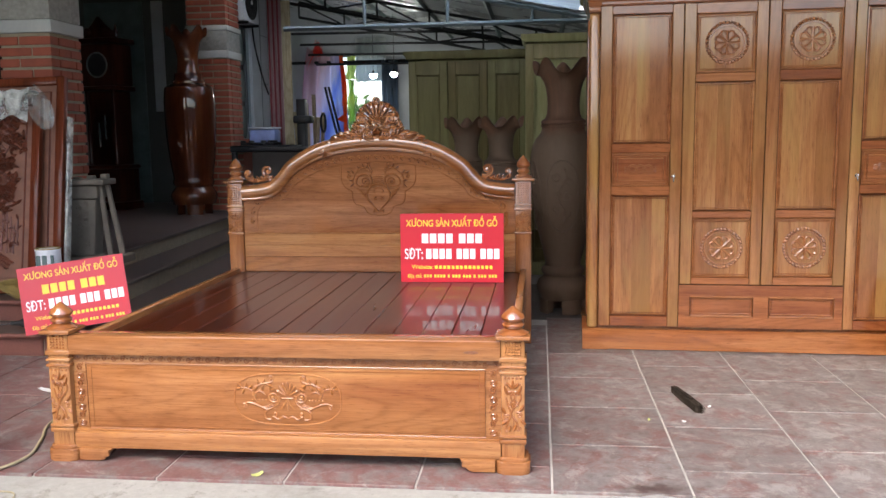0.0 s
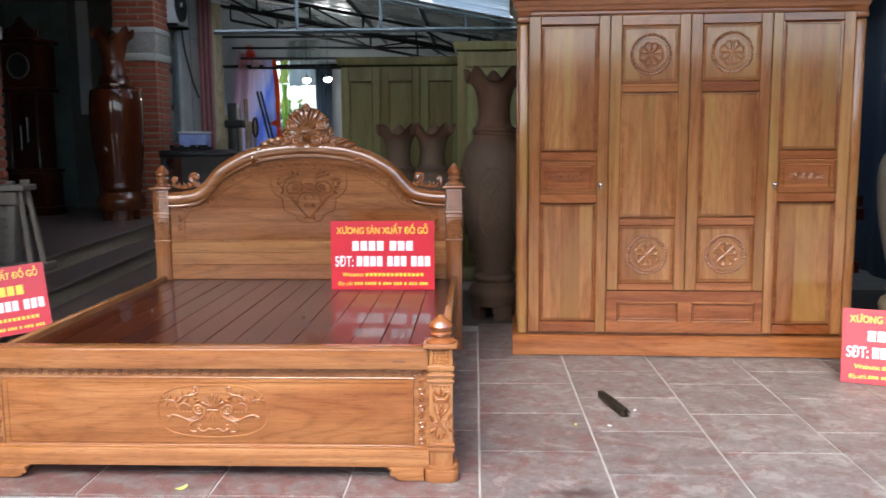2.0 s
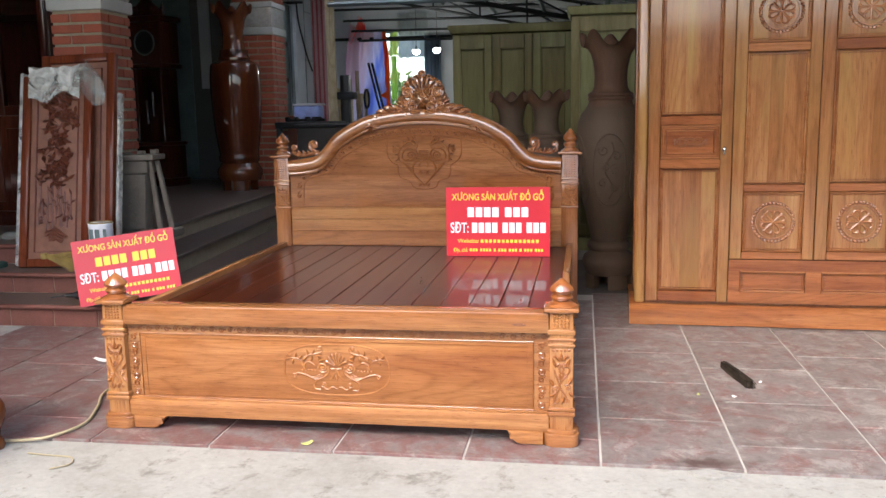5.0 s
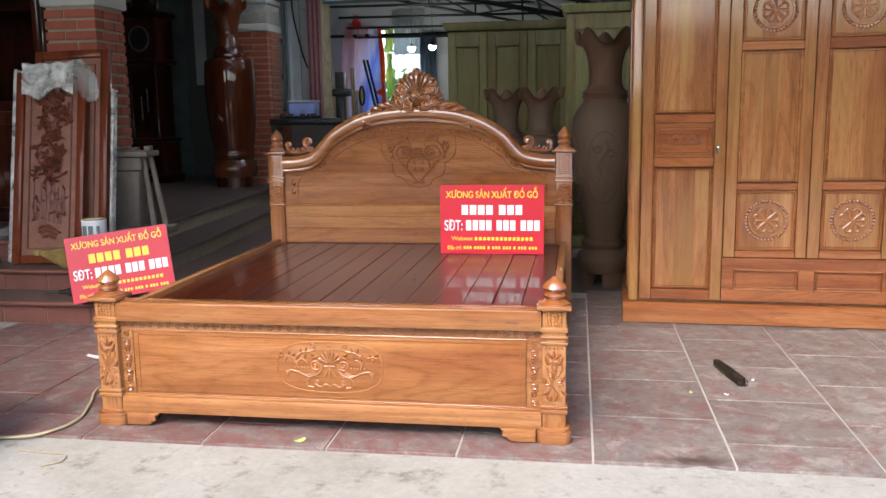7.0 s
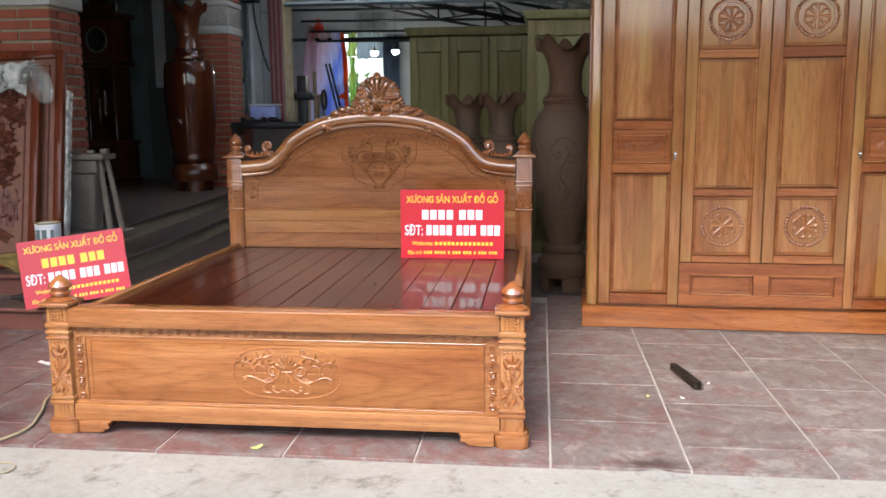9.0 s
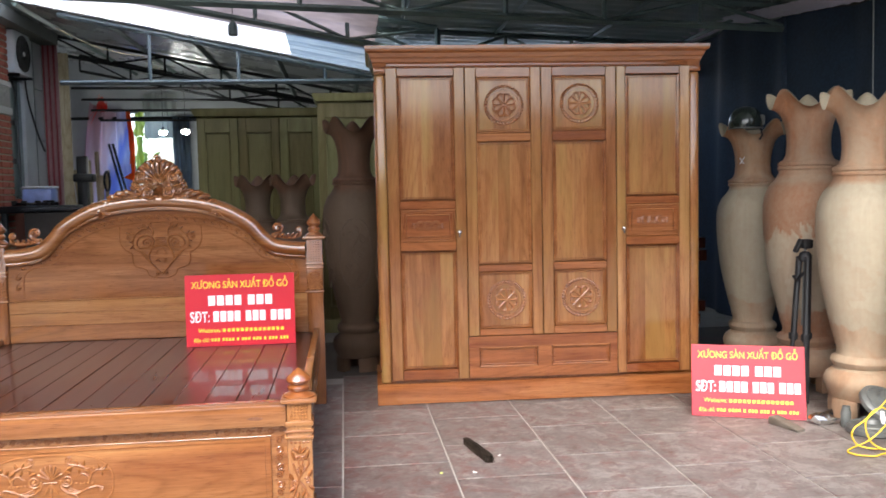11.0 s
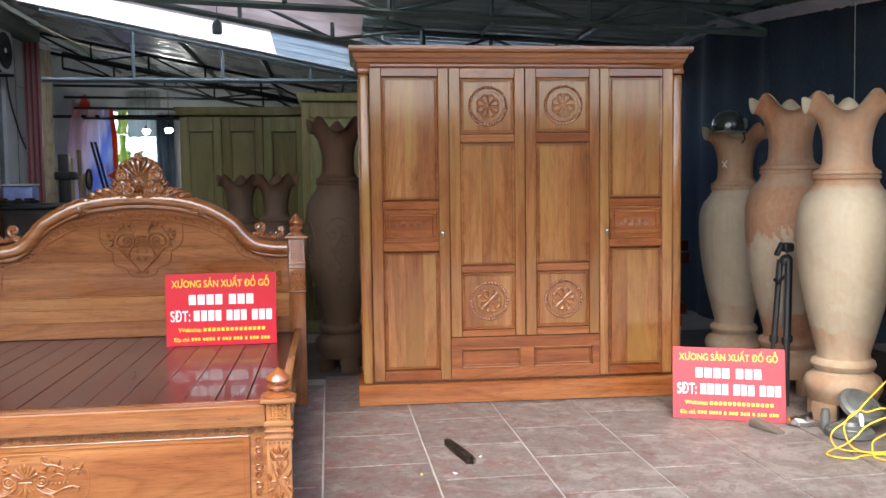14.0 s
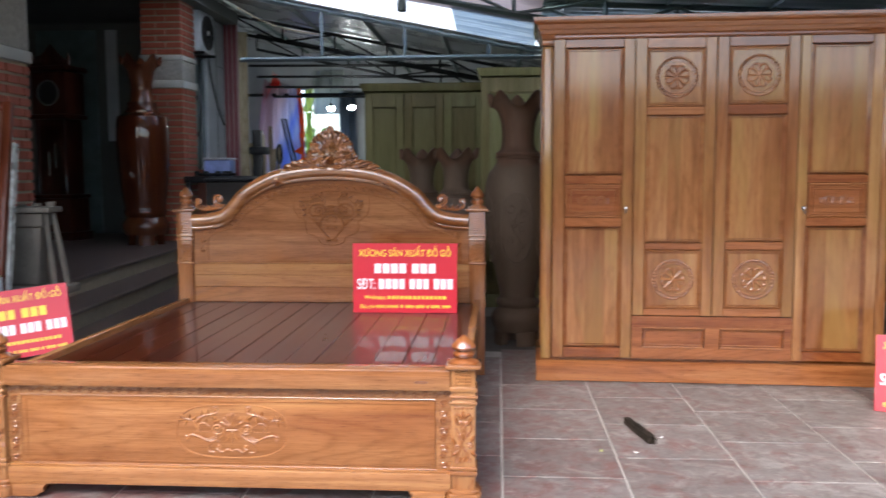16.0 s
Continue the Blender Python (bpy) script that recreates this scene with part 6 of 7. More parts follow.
# dusty grey carved bracket
br = thing("carved_bracket", "dusty grey carved wooden bracket with slanting side pieces", "carved bracket", (-3.1, 2.56, PLATFORM), "", 4)
part("top_slab", box(-0.16, 0.16, -0.12, 0.1, 0.56, 0.6, bevel=0.01), M_grey_wood, br)
part("neck", box(-0.13, 0.1, -0.09, 0.08, 0.46, 0.559, bevel=0.02), M_grey_wood, br)
part("carved_face", prism([(-0.15, 0.06), (0.05, 0.06), (0.06, 0.3), (0.08, 0.458), (-0.12, 0.458), (-0.14, 0.3)], -0.07, 0.06, 'xz', 0.012), M_grey_wood, br)
for k in range(2):
    part("slanting_side", prism([(0.13 + 0.07 * k, 0.0), (0.17 + 0.07 * k, 0.0), (0.115 + 0.03 * k, 0.555), (0.085 + 0.03 * k, 0.555)], -0.05 + 0.05 * k, -0.02 + 0.05 * k, 'xz', 0.006), M_grey_wood, br)
part("foot_slab", box(-0.2, 0.27, -0.13, 0.1, 0.0, 0.058, bevel=0.012), M_grey_wood, br)
c = bmesh.new()
for k in range(12):
    add_tube(c, spiral(-0.05 + 0.05 * (k % 2), 0.1 + 0.03 * k, 0.022, 1.2, k, 0, 12, 1 if k % 2 else -1, -0.072), 0.005, 5)
part("scroll_carving", c, M_grey_wood, br)["kind"] = "stuff"
for k in range(3):
    part("chip", box(-0.1 + 0.1 * k, -0.05 + 0.1 * k, -0.03, 0.02, 0.6005, 0.615 + 0.01 * k, bevel=0.006), M_grey_wood, br)

# straw broom end
broom = thing("straw_broom", "worn yellow straw broom head lying on the step", "broom", (-3.3, 1.86, LEVEL * 2), "", 8)
bm = bmesh.new()
rng = random.Random(5)
for k in range(130):
    t = k / 129
    a = (-0.13 + 0.02 * rng.random(), 0.02 * rng.random(), 0.1 + 0.02 * rng.random())
    b = (0.05 + 0.08 * rng.random(), -0.05 + 0.1 * rng.random(), 0.004 + 0.135 * t)
    add_tube(bm, [a, tuple((p + q) / 2 + 0.006 * rng.uniform(-1, 1) for p, q in zip(a, b)), b], 0.0026, 4)
part("bristle", bm, M_straw, broom)
part("binding", box(-0.15, -0.11, -0.01, 0.035, 0.09, 0.13, bevel=0.01), M_straw, broom)

# black power tool on the first step
tool = thing("power_drill", "black power drill lying on the lowest step", "power tool", (-3.0, 1.66, LEVEL), "", 15)
part("motor_body", lathe([(0.02, 0.0), (0.034, 0.01), (0.036, 0.09), (0.028, 0.13), (0.016, 0.15), (0.012, 0.2), (0.006, 0.205)], 16), M_rubber, tool).matrix_local = pose(0.05, 0, 0.04, 0, -90, 0)
part("grip", box(0.0, 0.045, -0.02, 0.02, 0.006, 0.11, bevel=0.012), M_rubber, tool)
part("bit", tube([(-0.15, 0, 0.04), (-0.24, 0, 0.03)], 0.004, 6), M_black_steel, tool)
part("battery", box(-0.02, 0.08, -0.035, 0.035, 0.0, 0.03, bevel=0.008), M_rubber, tool)

# glazed display cabinet
cab = thing("display_cabinet", "tall dark red lacquered display cabinet with glass doors", "cabinet", (-5.05, 3.15, PLATFORM))
part("base", box(-0.05, 0.95, -0.02, 0.5, 0.0, 0.12, bevel=0.015), M_dark, cab)
part("lower_body", box(0.0, 0.9, 0.0, 0.48, 0.121, 0.9, bevel=0.01), M_dark, cab)
for k in range(2):
    part("drawer_front", box(0.06 + 0.42 * k, 0.42 + 0.42 * k, -0.012, 0.002, 0.2, 0.8, bevel=0.01), M_dark, cab)
part("upper_back", box(0.02, 0.88, 0.44, 0.47, 0.9, 2.5), M_dark, cab)
for u in (0.0, 0.42, 0.84):
    part("stile", box(u, u + 0.06, 0.0, 0.06, 0.901, 2.5, bevel=0.012), M_dark, cab)
for z in (0.901, 2.42):
    part("rail", box(0.06, 0.84, 0.005, 0.055, z, z + 0.08, bevel=0.01), M_dark, cab)
part("shelf", box(0.06, 0.84, 0.06, 0.44, 1.7, 1.72), M_dark, cab)
part("side_wall", box(0.87, 0.9, 0.06, 0.44, 0.9, 2.5), M_dark, cab)
for u in (0.06, 0.48):
    part("glass_pane", box(u, u + 0.36, 0.03, 0.034, 0.982, 2.418), M_glass, cab)
part("cornice", box(-0.06, 0.96, -0.06, 0.5, 2.501, 2.6, bevel=0.03), M_dark, cab)

# longcase clock
clk = thing("longcase_clock", "dark red carved longcase clock with round glass dial", "clock", (-5.38, 7.25, PLATFORM), "", -12)
part("plinth", box(-0.3, 0.3, -0.2, 0.2, 0.0, 0.1, bevel=0.015), M_dark, clk)
part("base_box", box(-0.26, 0.26, -0.17, 0.19, 0.101, 0.52, bevel=0.015), M_dark, clk)
part("base_moulding", box(-0.29, 0.29, -0.2, 0.2, 0.521, 0.57, bevel=0.02), M_dark, clk)
part("trunk", box(-0.2, 0.2, -0.12, 0.18, 0.571, 1.5, bevel=0.012), M_dark, clk)
part("trunk_glass", box(-0.12, 0.12, -0.128, -0.122, 0.66, 1.42), M_glass, clk)
for u in (-0.05, 0.05):
    part("weight", tube([(u, -0.135, 0.85 + u), (u, -0.135, 1.15 + u)], 0.012, 8), M_chrome, clk)
for u in (-0.2, 0.2):
    part("turned_column", lathe([(0.025, 0.575), (0.03, 0.6), (0.02, 0.64), (0.024, 0.9), (0.018, 1.2), (0.026, 1.44), (0.03, 1.5)], 14, centre=(u, -0.14)), M_dark, clk)
part("waist_moulding", box(-0.28, 0.28, -0.2, 0.2, 1.501, 1.56, bevel=0.02), M_dark, clk)
part("hood", box(-0.25, 0.25, -0.16, 0.19, 1.561, 2.08, bevel=0.02), M_dark, clk)
dial = part("dial", lathe([(0.14, 0.0), (0.14, 0.008), (0.002, 0.009)], 32), M_rubber, clk, "dim round dial")
dial.matrix_local = pose(0, -0.162, 1.82, 90)
rim = part("dial_rim", tube([(0.15 * math.cos(2 * math.pi * k / 32), -0.17, 1.82 + 0.15 * math.sin(2 * math.pi * k / 32)) for k in range(32)], 0.011, 8, True), M_grey_metal, clk)
part("hood_cornice", box(-0.31, 0.31, -0.22, 0.2, 2.081, 2.15, bevel=0.025), M_dark, clk)
c = prism([(-0.26, 2.151), (0.26, 2.151), (0.24, 2.22), (0.12, 2.27), (0.06, 2.36), (0, 2.42), (-0.06, 2.36), (-0.12, 2.27), (-0.24, 2.22)], -0.12, -0.06, 'xz', 0.015)
for s in (-1, 1):
    add_scroll(c, (s * 0.22, 2.19), s * 0.14, 2.23, 0.05, 1.3, s, -0.13, 0.014)
part("crest", c, M_dark, clk)
for u in (-0.26, 0.26):
    part("finial", lathe([(0.03, 2.151), (0.02, 2.18), (0.032, 2.22), (0.01, 2.29), (0.002, 2.32)], 12, centre=(u, -0.1)), M_dark, clk)

structure("trim_porch_door", box(-5.22, -5.06, 8.26, 8.298, 1.7, 3.2, bevel=0.01), M_pale, "pale door edge in the porch wall")
structure("trim_porch_panel", box(-6.2, -5.35, 8.27, 8.298, PLATFORM, 3.2, bevel=0.01), M_steel, "dark doorway in the porch wall")

# outdoor unit of an air conditioner
ac = thing("air_conditioner", "grey outdoor air-conditioner unit with a round dark fan grille", "air conditioner", (-3.858, 7.424, 2.79))
part("casing", box(0.0, 0.26, 0.0, 0.522, 0.0, 0.5, bevel=0.015), M_house, ac)
g = bmesh.new()
for r in (0.04, 0.09, 0.14, 0.19, 0.215):
    add_tube(g, [(0.268, 0.27 + r * math.cos(2 * math.pi * k / 28), 0.25 + r * math.sin(2 * math.pi * k / 28)) for k in range(28)], 0.005, 5, True)
for k in range(8):
    a = math.pi * k / 8
    add_tube(g, [(0.27, 0.27 - 0.21 * math.cos(a), 0.25 - 0.21 * math.sin(a)), (0.27, 0.27 + 0.21 * math.cos(a), 0.25 + 0.21 * math.sin(a))], 0.004, 4)
part("fan_grille", g, M_black_steel, ac)
d = lathe([(0.215, 0.0), (0.215, 0.004), (0.01, 0.005)], 28)
bmesh.ops.transform(d, matrix=pose(0.2605, 0.27, 0.25, 0, 90, 0), verts=d.verts[:])
part("fan_opening", d, M_rubber, ac)
d = lathe([(0.03, 0.0), (0.028, 0.008), (0.001, 0.01)], 16)
bmesh.ops.transform(d, matrix=pose(0.272, 0.27, 0.25, 0, 90, 0), verts=d.verts[:])
part("fan_hub", d, M_white, ac)
for y in (0.06, 0.46):
    part("bracket", tube([(0.0, y, -0.02), (0.29, y, -0.02)], 0.018, 4), M_black_steel, ac)


# ---- unfinished wardrobes at the back ----
def green_wardrobe(at, w, h, doors, rz, label, mat=M_green):
    g = thing("unfinished_wardrobe", label, "wardrobe", at, "unfinished wardrobes", rz)
    part("carcass", box(0, w, 0.02, 0.6, 0.0, h - 0.08, bevel=0.005), mat, g)
    part("cornice", prism([(-0.04, h), (w + 0.04, h), (w + 0.04, h - 0.025), (w + 0.01, h - 0.075), (-0.01, h - 0.075), (-0.04, h - 0.025)], -0.04, 0.6, 'xz', 0.006), mat, g)
    part("plinth", box(-0.01, w + 0.01, -0.01, 0.6, 0, 0.12, bevel=0.005), mat, g)
    dw = w / doors
    for k in range(doors):
        u0, u1 = k * dw + 0.004, (k + 1) * dw - 0.004
        d = bmesh.new()
        add_box(d, u0, u0 + 0.07, -0.008, 0.019, 0.14, h - 0.09, bevel=0.003, seg=1)
        add_box(d, u1 - 0.07, u1, -0.008, 0.019, 0.14, h - 0.09, bevel=0.003, seg=1)
        for z0, z1 in ((0.14, 0.24), (0.95, 1.05), (h - 0.22, h - 0.09)):
            add_box(d, u0 + 0.0702, u1 - 0.0702, -0.0075, 0.018, z0, z1, bevel=0.003, seg=1)
        dd = part("door", d, mat, g)
        for z0, z1 in ((0.24, 0.95), (1.05, h - 0.22)):
            part("panel", box(u0 + 0.066, u1 - 0.066, 0.004, 0.016, z0 + 0.004, z1 - 0.004, bevel=0.003, seg=1), mat, dd)
            part("panel_moulding", tube([(u0 + 0.078, -0.004, z0 + 0.01), (u0 + 0.078, -0.004, z1 - 0.01), (u1 - 0.078, -0.004, z1 - 0.01), (u1 - 0.078, -0.004, z0 + 0.01)], 0.009, 6, True), mat, dd)
    return g


green_wardrobe((-1.13, 4.85, 0), 1.12, 2.085, 3, 0, "greenish unfinished three-door wardrobe behind the bed")
green_wardrobe((-0.03, 4.7, 0), 1.3, 2.2, 2, 0, "taller pale greenish unfinished wardrobe", M_green_pale)


# ---- rear of the shed ----
def cloth(name, label, x0, x1, z0, z1, y, mat_a, seed, amp=0.06, taper=0.0, lean=0.0):
    c = thing(name, label, "tarpaulin", (0, y, 0))

    def at(u, v):
        n = noise.noise(Vector((u * 14 + seed, v * 2.0, seed)))
        m = noise.noise(Vector((u * 5, v * 3.0, seed + 3)))
        mid = (x0 + x1) / 2 + lean * v
        k = 1 - taper * v
        return (mid + (u - 0.5) * (x1 - x0) * k + 0.05 * m, amp * (math.sin(u * 22 + 2 * m) * 0.5 + n), z0 + (z1 - z0) * v + 0.04 * m)
    bm = add_sheet(bmesh.new(), span(0, 1, 60), span(0, 1, 24), at)
    part("sheet", thicken(bm, 0.003), mat_a, c)
    return c


def tarp_material(name, a, b, scale=1.2):
    m, nt, bs = material(name, 0.55)
    v = coords(nt, (1, 1, 1), True)
    n = noise_tex(nt, v, scale, 2.0, 0.5, 0.4)
    nt.links.new(ramp(nt, n, [(0.42, a), (0.58, b)]), bs.inputs["Base Color"])
    t, x = nt.nodes.new("ShaderNodeBsdfTranslucent"), nt.nodes.new("ShaderNodeMixShader")
    nt.links.new(bs.inputs["Base Color"].links[0].from_socket, t.inputs["Color"])
    x.inputs["Fac"].default_value = 0.85
    nt.links.new(bs.outputs[0], x.inputs[1])
    nt.links.new(t.outputs[0], x.inputs[2])
    nt.links.new(x.outputs[0], nt.nodes["Material Output"].inputs["Surface"])
    return m


def faded_tarp_material():
    """One sun-faded sheet that runs from pink through lavender to deep blue in slanting folds."""
    m, nt, bs = material("faded pink and blue tarpaulin", 0.55)
    tc = nt.nodes.new("ShaderNodeTexCoord")
    sep = nt.nodes.new("ShaderNodeSeparateXYZ")
    nt.links.new(tc.outputs["Object"], sep.inputs[0])
    slant = nt.nodes.new("ShaderNodeMath")
    slant.operation = 'MULTIPLY_ADD'
    slant.inputs[1].default_value = -0.34
    nt.links.new(sep.outputs["Z"], slant.inputs[0])
    nt.links.new(sep.outputs["X"], slant.inputs[2])
    wob = nt.nodes.new("ShaderNodeMath")
    wob.operation = 'MULTIPLY_ADD'
    wob.inputs[1].default_value = 0.55
    nt.links.new(noise_tex(nt, coords(nt, (5.0, 1, 1.0), False), 1.0, 4.0, 0.6, 0.8), wob.inputs[0])
    nt.links.new(slant.outputs[0], wob.inputs[2])
    k = nt.nodes.new("ShaderNodeMapRange")
    k.inputs["From Min"].default_value, k.inputs["From Max"].default_value = -4.75, -3.7
    nt.links.new(wob.outputs[0], k.inputs["Value"])
    col = ramp(nt, k.outputs["Result"], [(0.0, (0.62, 0.45, 0.5)), (0.3, (0.78, 0.64, 0.68)), (0.48, (0.8, 0.78, 0.92)), (0.62, (0.36, 0.45, 0.84)), (0.78, (0.66, 0.72, 0.92)), (1.0, (0.3, 0.38, 0.72))])
    nt.links.new(col, bs.inputs["Base Color"])
    t, x = nt.nodes.new("ShaderNodeBsdfTranslucent"), nt.nodes.new("ShaderNodeMixShader")
    nt.links.new(col, t.inputs["Color"])
    x.inputs["Fac"].default_value = 0.8
    nt.links.new(bs.outputs[0], x.inputs[1])
    nt.links.new(t.outputs[0], x.inputs[2])
    nt.links.new(x.outputs[0], nt.nodes["Material Output"].inputs["Surface"])
    return m


def hung_tarp(u, v):
    """A sheet gathered at its upper edge and spread out below; v runs upwards."""
    left = -4.36 + 0.2 * v ** 2.2
    right = -3.4 - 0.1 * v ** 1.5
    fold = noise.noise(Vector((u * 9, v * 1.2, 3.0)))
    top = 2.98 - 0.16 * u - 0.1 * math.sin(u * math.pi)
    return (left + (right - left) * u, 12.3 + 0.1 * math.sin(u * 19 + 2 * v) * (0.4 + 0.6 * v) + 0.08 * fold, 0.7 + (top - 0.7) * v)


M_tarp_grey = tarp_material("blue-grey tarpaulin", (0.2, 0.25, 0.31), (0.33, 0.39, 0.46))
M_tarp_pale = tarp_material("pale grey sheet", (0.6, 0.63, 0.62), (0.75, 0.78, 0.76))
M_orange = tarp_material("orange cloth", (0.95, 0.2, 0.04), (0.98, 0.34, 0.08))
M_lime = tarp_material("lime green cloth", (0.72, 0.9, 0.4), (0.9, 0.97, 0.55))
tarp = thing("tarpaulin_sheet", "faded pink and blue tarpaulin gathered at the rear opening", "tarpaulin")
part("sheet", thicken(add_sheet(bmesh.new(), span(0, 1, 80), span(0, 1, 30), hung_tarp), 0.003), faded_tarp_material(), tarp)
cloth("tarpaulin_sheet", "small red cloth tied at the top of the tarpaulin", -4.0, -3.82, 2.78, 3.02, 12.15, tarp_material("red cloth", (0.85, 0.12, 0.1), (0.95, 0.3, 0.25)), 1.0, 0.04, 0.5, 0.0)
cloth("tarpaulin_sheet", "narrow orange cloth hanging in the rear opening", -3.45, -3.38, 1.2, 2.8, 12.2, M_orange, 2.0, 0.02, 0.3, -0.06)
cloth("tarpaulin_sheet", "lime green cloth hanging in the rear opening", -3.43, -3.27, 2.38, 2.78, 12.4, M_lime, 7.0, 0.03, 0.2)
cloth("tarpaulin_sheet", "lime green cloth hanging in the rear opening", -3.4, -3.3, 1.6, 2.36, 12.4, M_lime, 4.0, 0.03)
cloth("tarpaulin_sheet", "blue-grey tarpaulin hanging beside the rear opening", -2.76, -2.47, 0.8, 2.7, 12.3, M_tarp_grey, 9.0, 0.05)
cloth("tarpaulin_sheet", "pale grey sheet closing the top of the rear opening", -3.28, -2.72, 2.34, 3.12, 12.5, M_tarp_pale, 5.0, 0.02)
part("rail", tube([(-4.6, 12.35, 2.68), (-2.2, 12.35, 2.68)], 0.03, 6), M_black_steel, thing("tie_rod", "dark steel rail that carries the tarpaulins", "steel bar"))

for bx, bz in ((-2.604, 2.3), (-2.262, 2.315)):
    lamp = thing("light_bulb", "lit white bowl lamp hanging on a wire", "lamp", (bx, 10.7, bz), "hanging bulbs")
    part("bulb", lathe([(0.05, 0.028), (0.058, 0.02), (0.06, 0.004), (0.052, -0.02), (0.034, -0.038), (0.012, -0.046), (0.002, -0.047)], 20), M_bulb, lamp)
    part("socket", lathe([(0.052, 0.029), (0.03, 0.05), (0.016, 0.058), (0.014, 0.09), (0.004, 0.094)], 14), M_rubber, lamp)
    part("wire", tube([(0, 0, 0.09), (0, 0, 1.0)], 0.004, 5), M_rubber, lamp)

jar = thing("hanging_lamp", "small dark lamp hanging from the roof truss", "lamp", (-0.77, 4.85, 2.74))
part("shade", lathe([(0.035, 0.0), (0.045, 0.01), (0.045, 0.09), (0.03, 0.115), (0.016, 0.13), (0.014, 0.16), (0.004, 0.165)], 18), M_steel, jar)
part("wire", tube([(0, 0, 0.16), (0, 0, 0.3)], 0.004, 5), M_rubber, jar)

# machines and clutter between the house corner and the rear opening
mach = thing("woodworking_machine", "dark woodworking machine with an upright column", "machine", (-3.06, 8.0, 0))
part("column", box(-0.06, 0.06, -0.06, 0.06, 0.0, 1.82, bevel=0.01), M_rubber, mach)
part("bed_table", box(-0.35, 0.45, -0.25, 0.25, 0.85, 0.93, bevel=0.01), M_black_steel, mach)
part("head", box(-0.1, 0.14, -0.1, 0.1, 1.5, 1.6, bevel=0.02), M_black_steel, mach)
part("handwheel", tube([(0.32 + 0.0, -0.12 + 0.12 * math.cos(2 * math.pi * k / 20), 1.5 + 0.12 * math.sin(2 * math.pi * k / 20)) for k in range(20)], 0.015, 6, True), M_rubber, mach)
part("cabinet_base", box(-0.28, 0.38, -0.2, 0.2, 0.0, 0.849, bevel=0.01), M_black_steel, mach)
for k in range(2):
    pole = thing("leaning_pole", "dark pole leaning at the back of the workshop", "pole", (0, 0, 0), "leaning poles")
    part("shaft", tube([(-2.35 + 0.05 * k, 8.3, 0.0), (-2.86 + 0.05 * k, 8.5, 2.0)], 0.017, 8), M_rubber, pole)
fan = thing("bundle_of_offcuts", "bundle of pale orange timber offcuts standing upright", "timber offcuts", (-3.4, 9.6, 0))
rng = random.Random(21)
for k in range(9):
    dx, tilt = 0.06 * k - 0.24, rng.uniform(-0.12, 0.12)
    part("offcut", tube([(dx * 0.5, rng.uniform(-0.05, 0.05), 0), (dx + tilt, rng.uniform(-0.1, 0.1), 1.7 + rng.uniform(-0.3, 0.3))], 0.03, 4), M_board, fan)
crate = thing("crate", "dark covered crate behind the headboard", "crate", (-3.05, 5.9, 0), "", 3)
part("box_body", box(0, 0.75, 0, 0.6, 0, 1.16, bevel=0.02), M_dirt, crate)
part("cover", box(-0.02, 0.77, -0.02, 0.62, 1.161, 1.2, bevel=0.02), M_black_steel, crate)
tub = thing("plastic_box", "translucent blue plastic box on the workbench", "plastic box", (-3.35, 7.3, 1.22))
M_blue_plastic = plain("blue-white plastic", (0.25, 0.32, 0.62), 0.35, 0, 0.3, 5)
part("tub", box(-0.17, 0.17, -0.12, 0.12, 0.0, 0.2, bevel=0.03), M_blue_plastic, tub)
part("lid", box(-0.18, 0.18, -0.13, 0.13, 0.201, 0.225, bevel=0.01), M_pale, tub)
bench = thing("workbench", "dark cluttered workbench beside the house wall", "workbench", (-3.65, 6.85, 0))
part("top", box(0, 0.65, 0, 0.9, 1.14, 1.219, bevel=0.01), M_black_steel, bench)
for u, v in ((0.04, 0.05), (0.6, 0.05), (0.04, 0.85), (0.6, 0.85)):
    part("leg", box(u - 0.03, u + 0.03, v - 0.03, v + 0.03, 0, 1.139, bevel=0.004), M_black_steel, bench)
rng = random.Random(8)
for k in range(7):
    d = thing("dark_tool", "small dark tool lying on the workbench", "tool", (-3.45 + 0.06 * k, 6.95 + 0.08 * rng.random(), 1.22), "tools on the workbench", rng.uniform(0, 180))
    part("handle", tube([(-0.07, 0, 0.02), (0.05, 0, 0.022)], 0.016, 8), M_rubber, d)
    part("head", box(0.045, 0.1, -0.03, 0.03, 0.002, 0.06, bevel=0.01), M_black_steel, d)

# timber stacked between the wardrobe and the net
stack = thing("timber_stack", "stack of dark planks beside the wardrobe", "timber stack", (2.55, 3.2, 0))
rng = random.Random(4)
for k in range(9):
    part("plank", box(rng.uniform(-0.05, 0.02), 0.42 + rng.uniform(-0.05, 0.05), 0, 1.8, 0.1 * k, 0.1 * k + 0.085, bevel=0.006), M_dark, stack)

# shrubs seen through the rear opening
def shrub(at, w, h, seed, label):
    s = thing("shrub", label, "shrub", at, "shrubs behind the shed")
    rng = random.Random(seed)
    part("stem", tube([(0, 0, 0), (0.05, 0.02, h * 0.4), (0, 0, h * 0.8)], [0.05, 0.035, 0.015], 6), M_grey_wood, s)
    bm = bmesh.new()
    for k in range(420):
        a, r = rng.uniform(0, 6.28), rng.random() ** 0.5
        z = h * (0.25 + 0.75 * rng.random())
        add_leaf(bm, w * r * math.cos(a), z, rng.uniform(0, 6.28), rng.uniform(0.08, 0.2), 0.04, w * r * math.sin(a), 0.01)
    part("crown", bm, M_leaf, s)


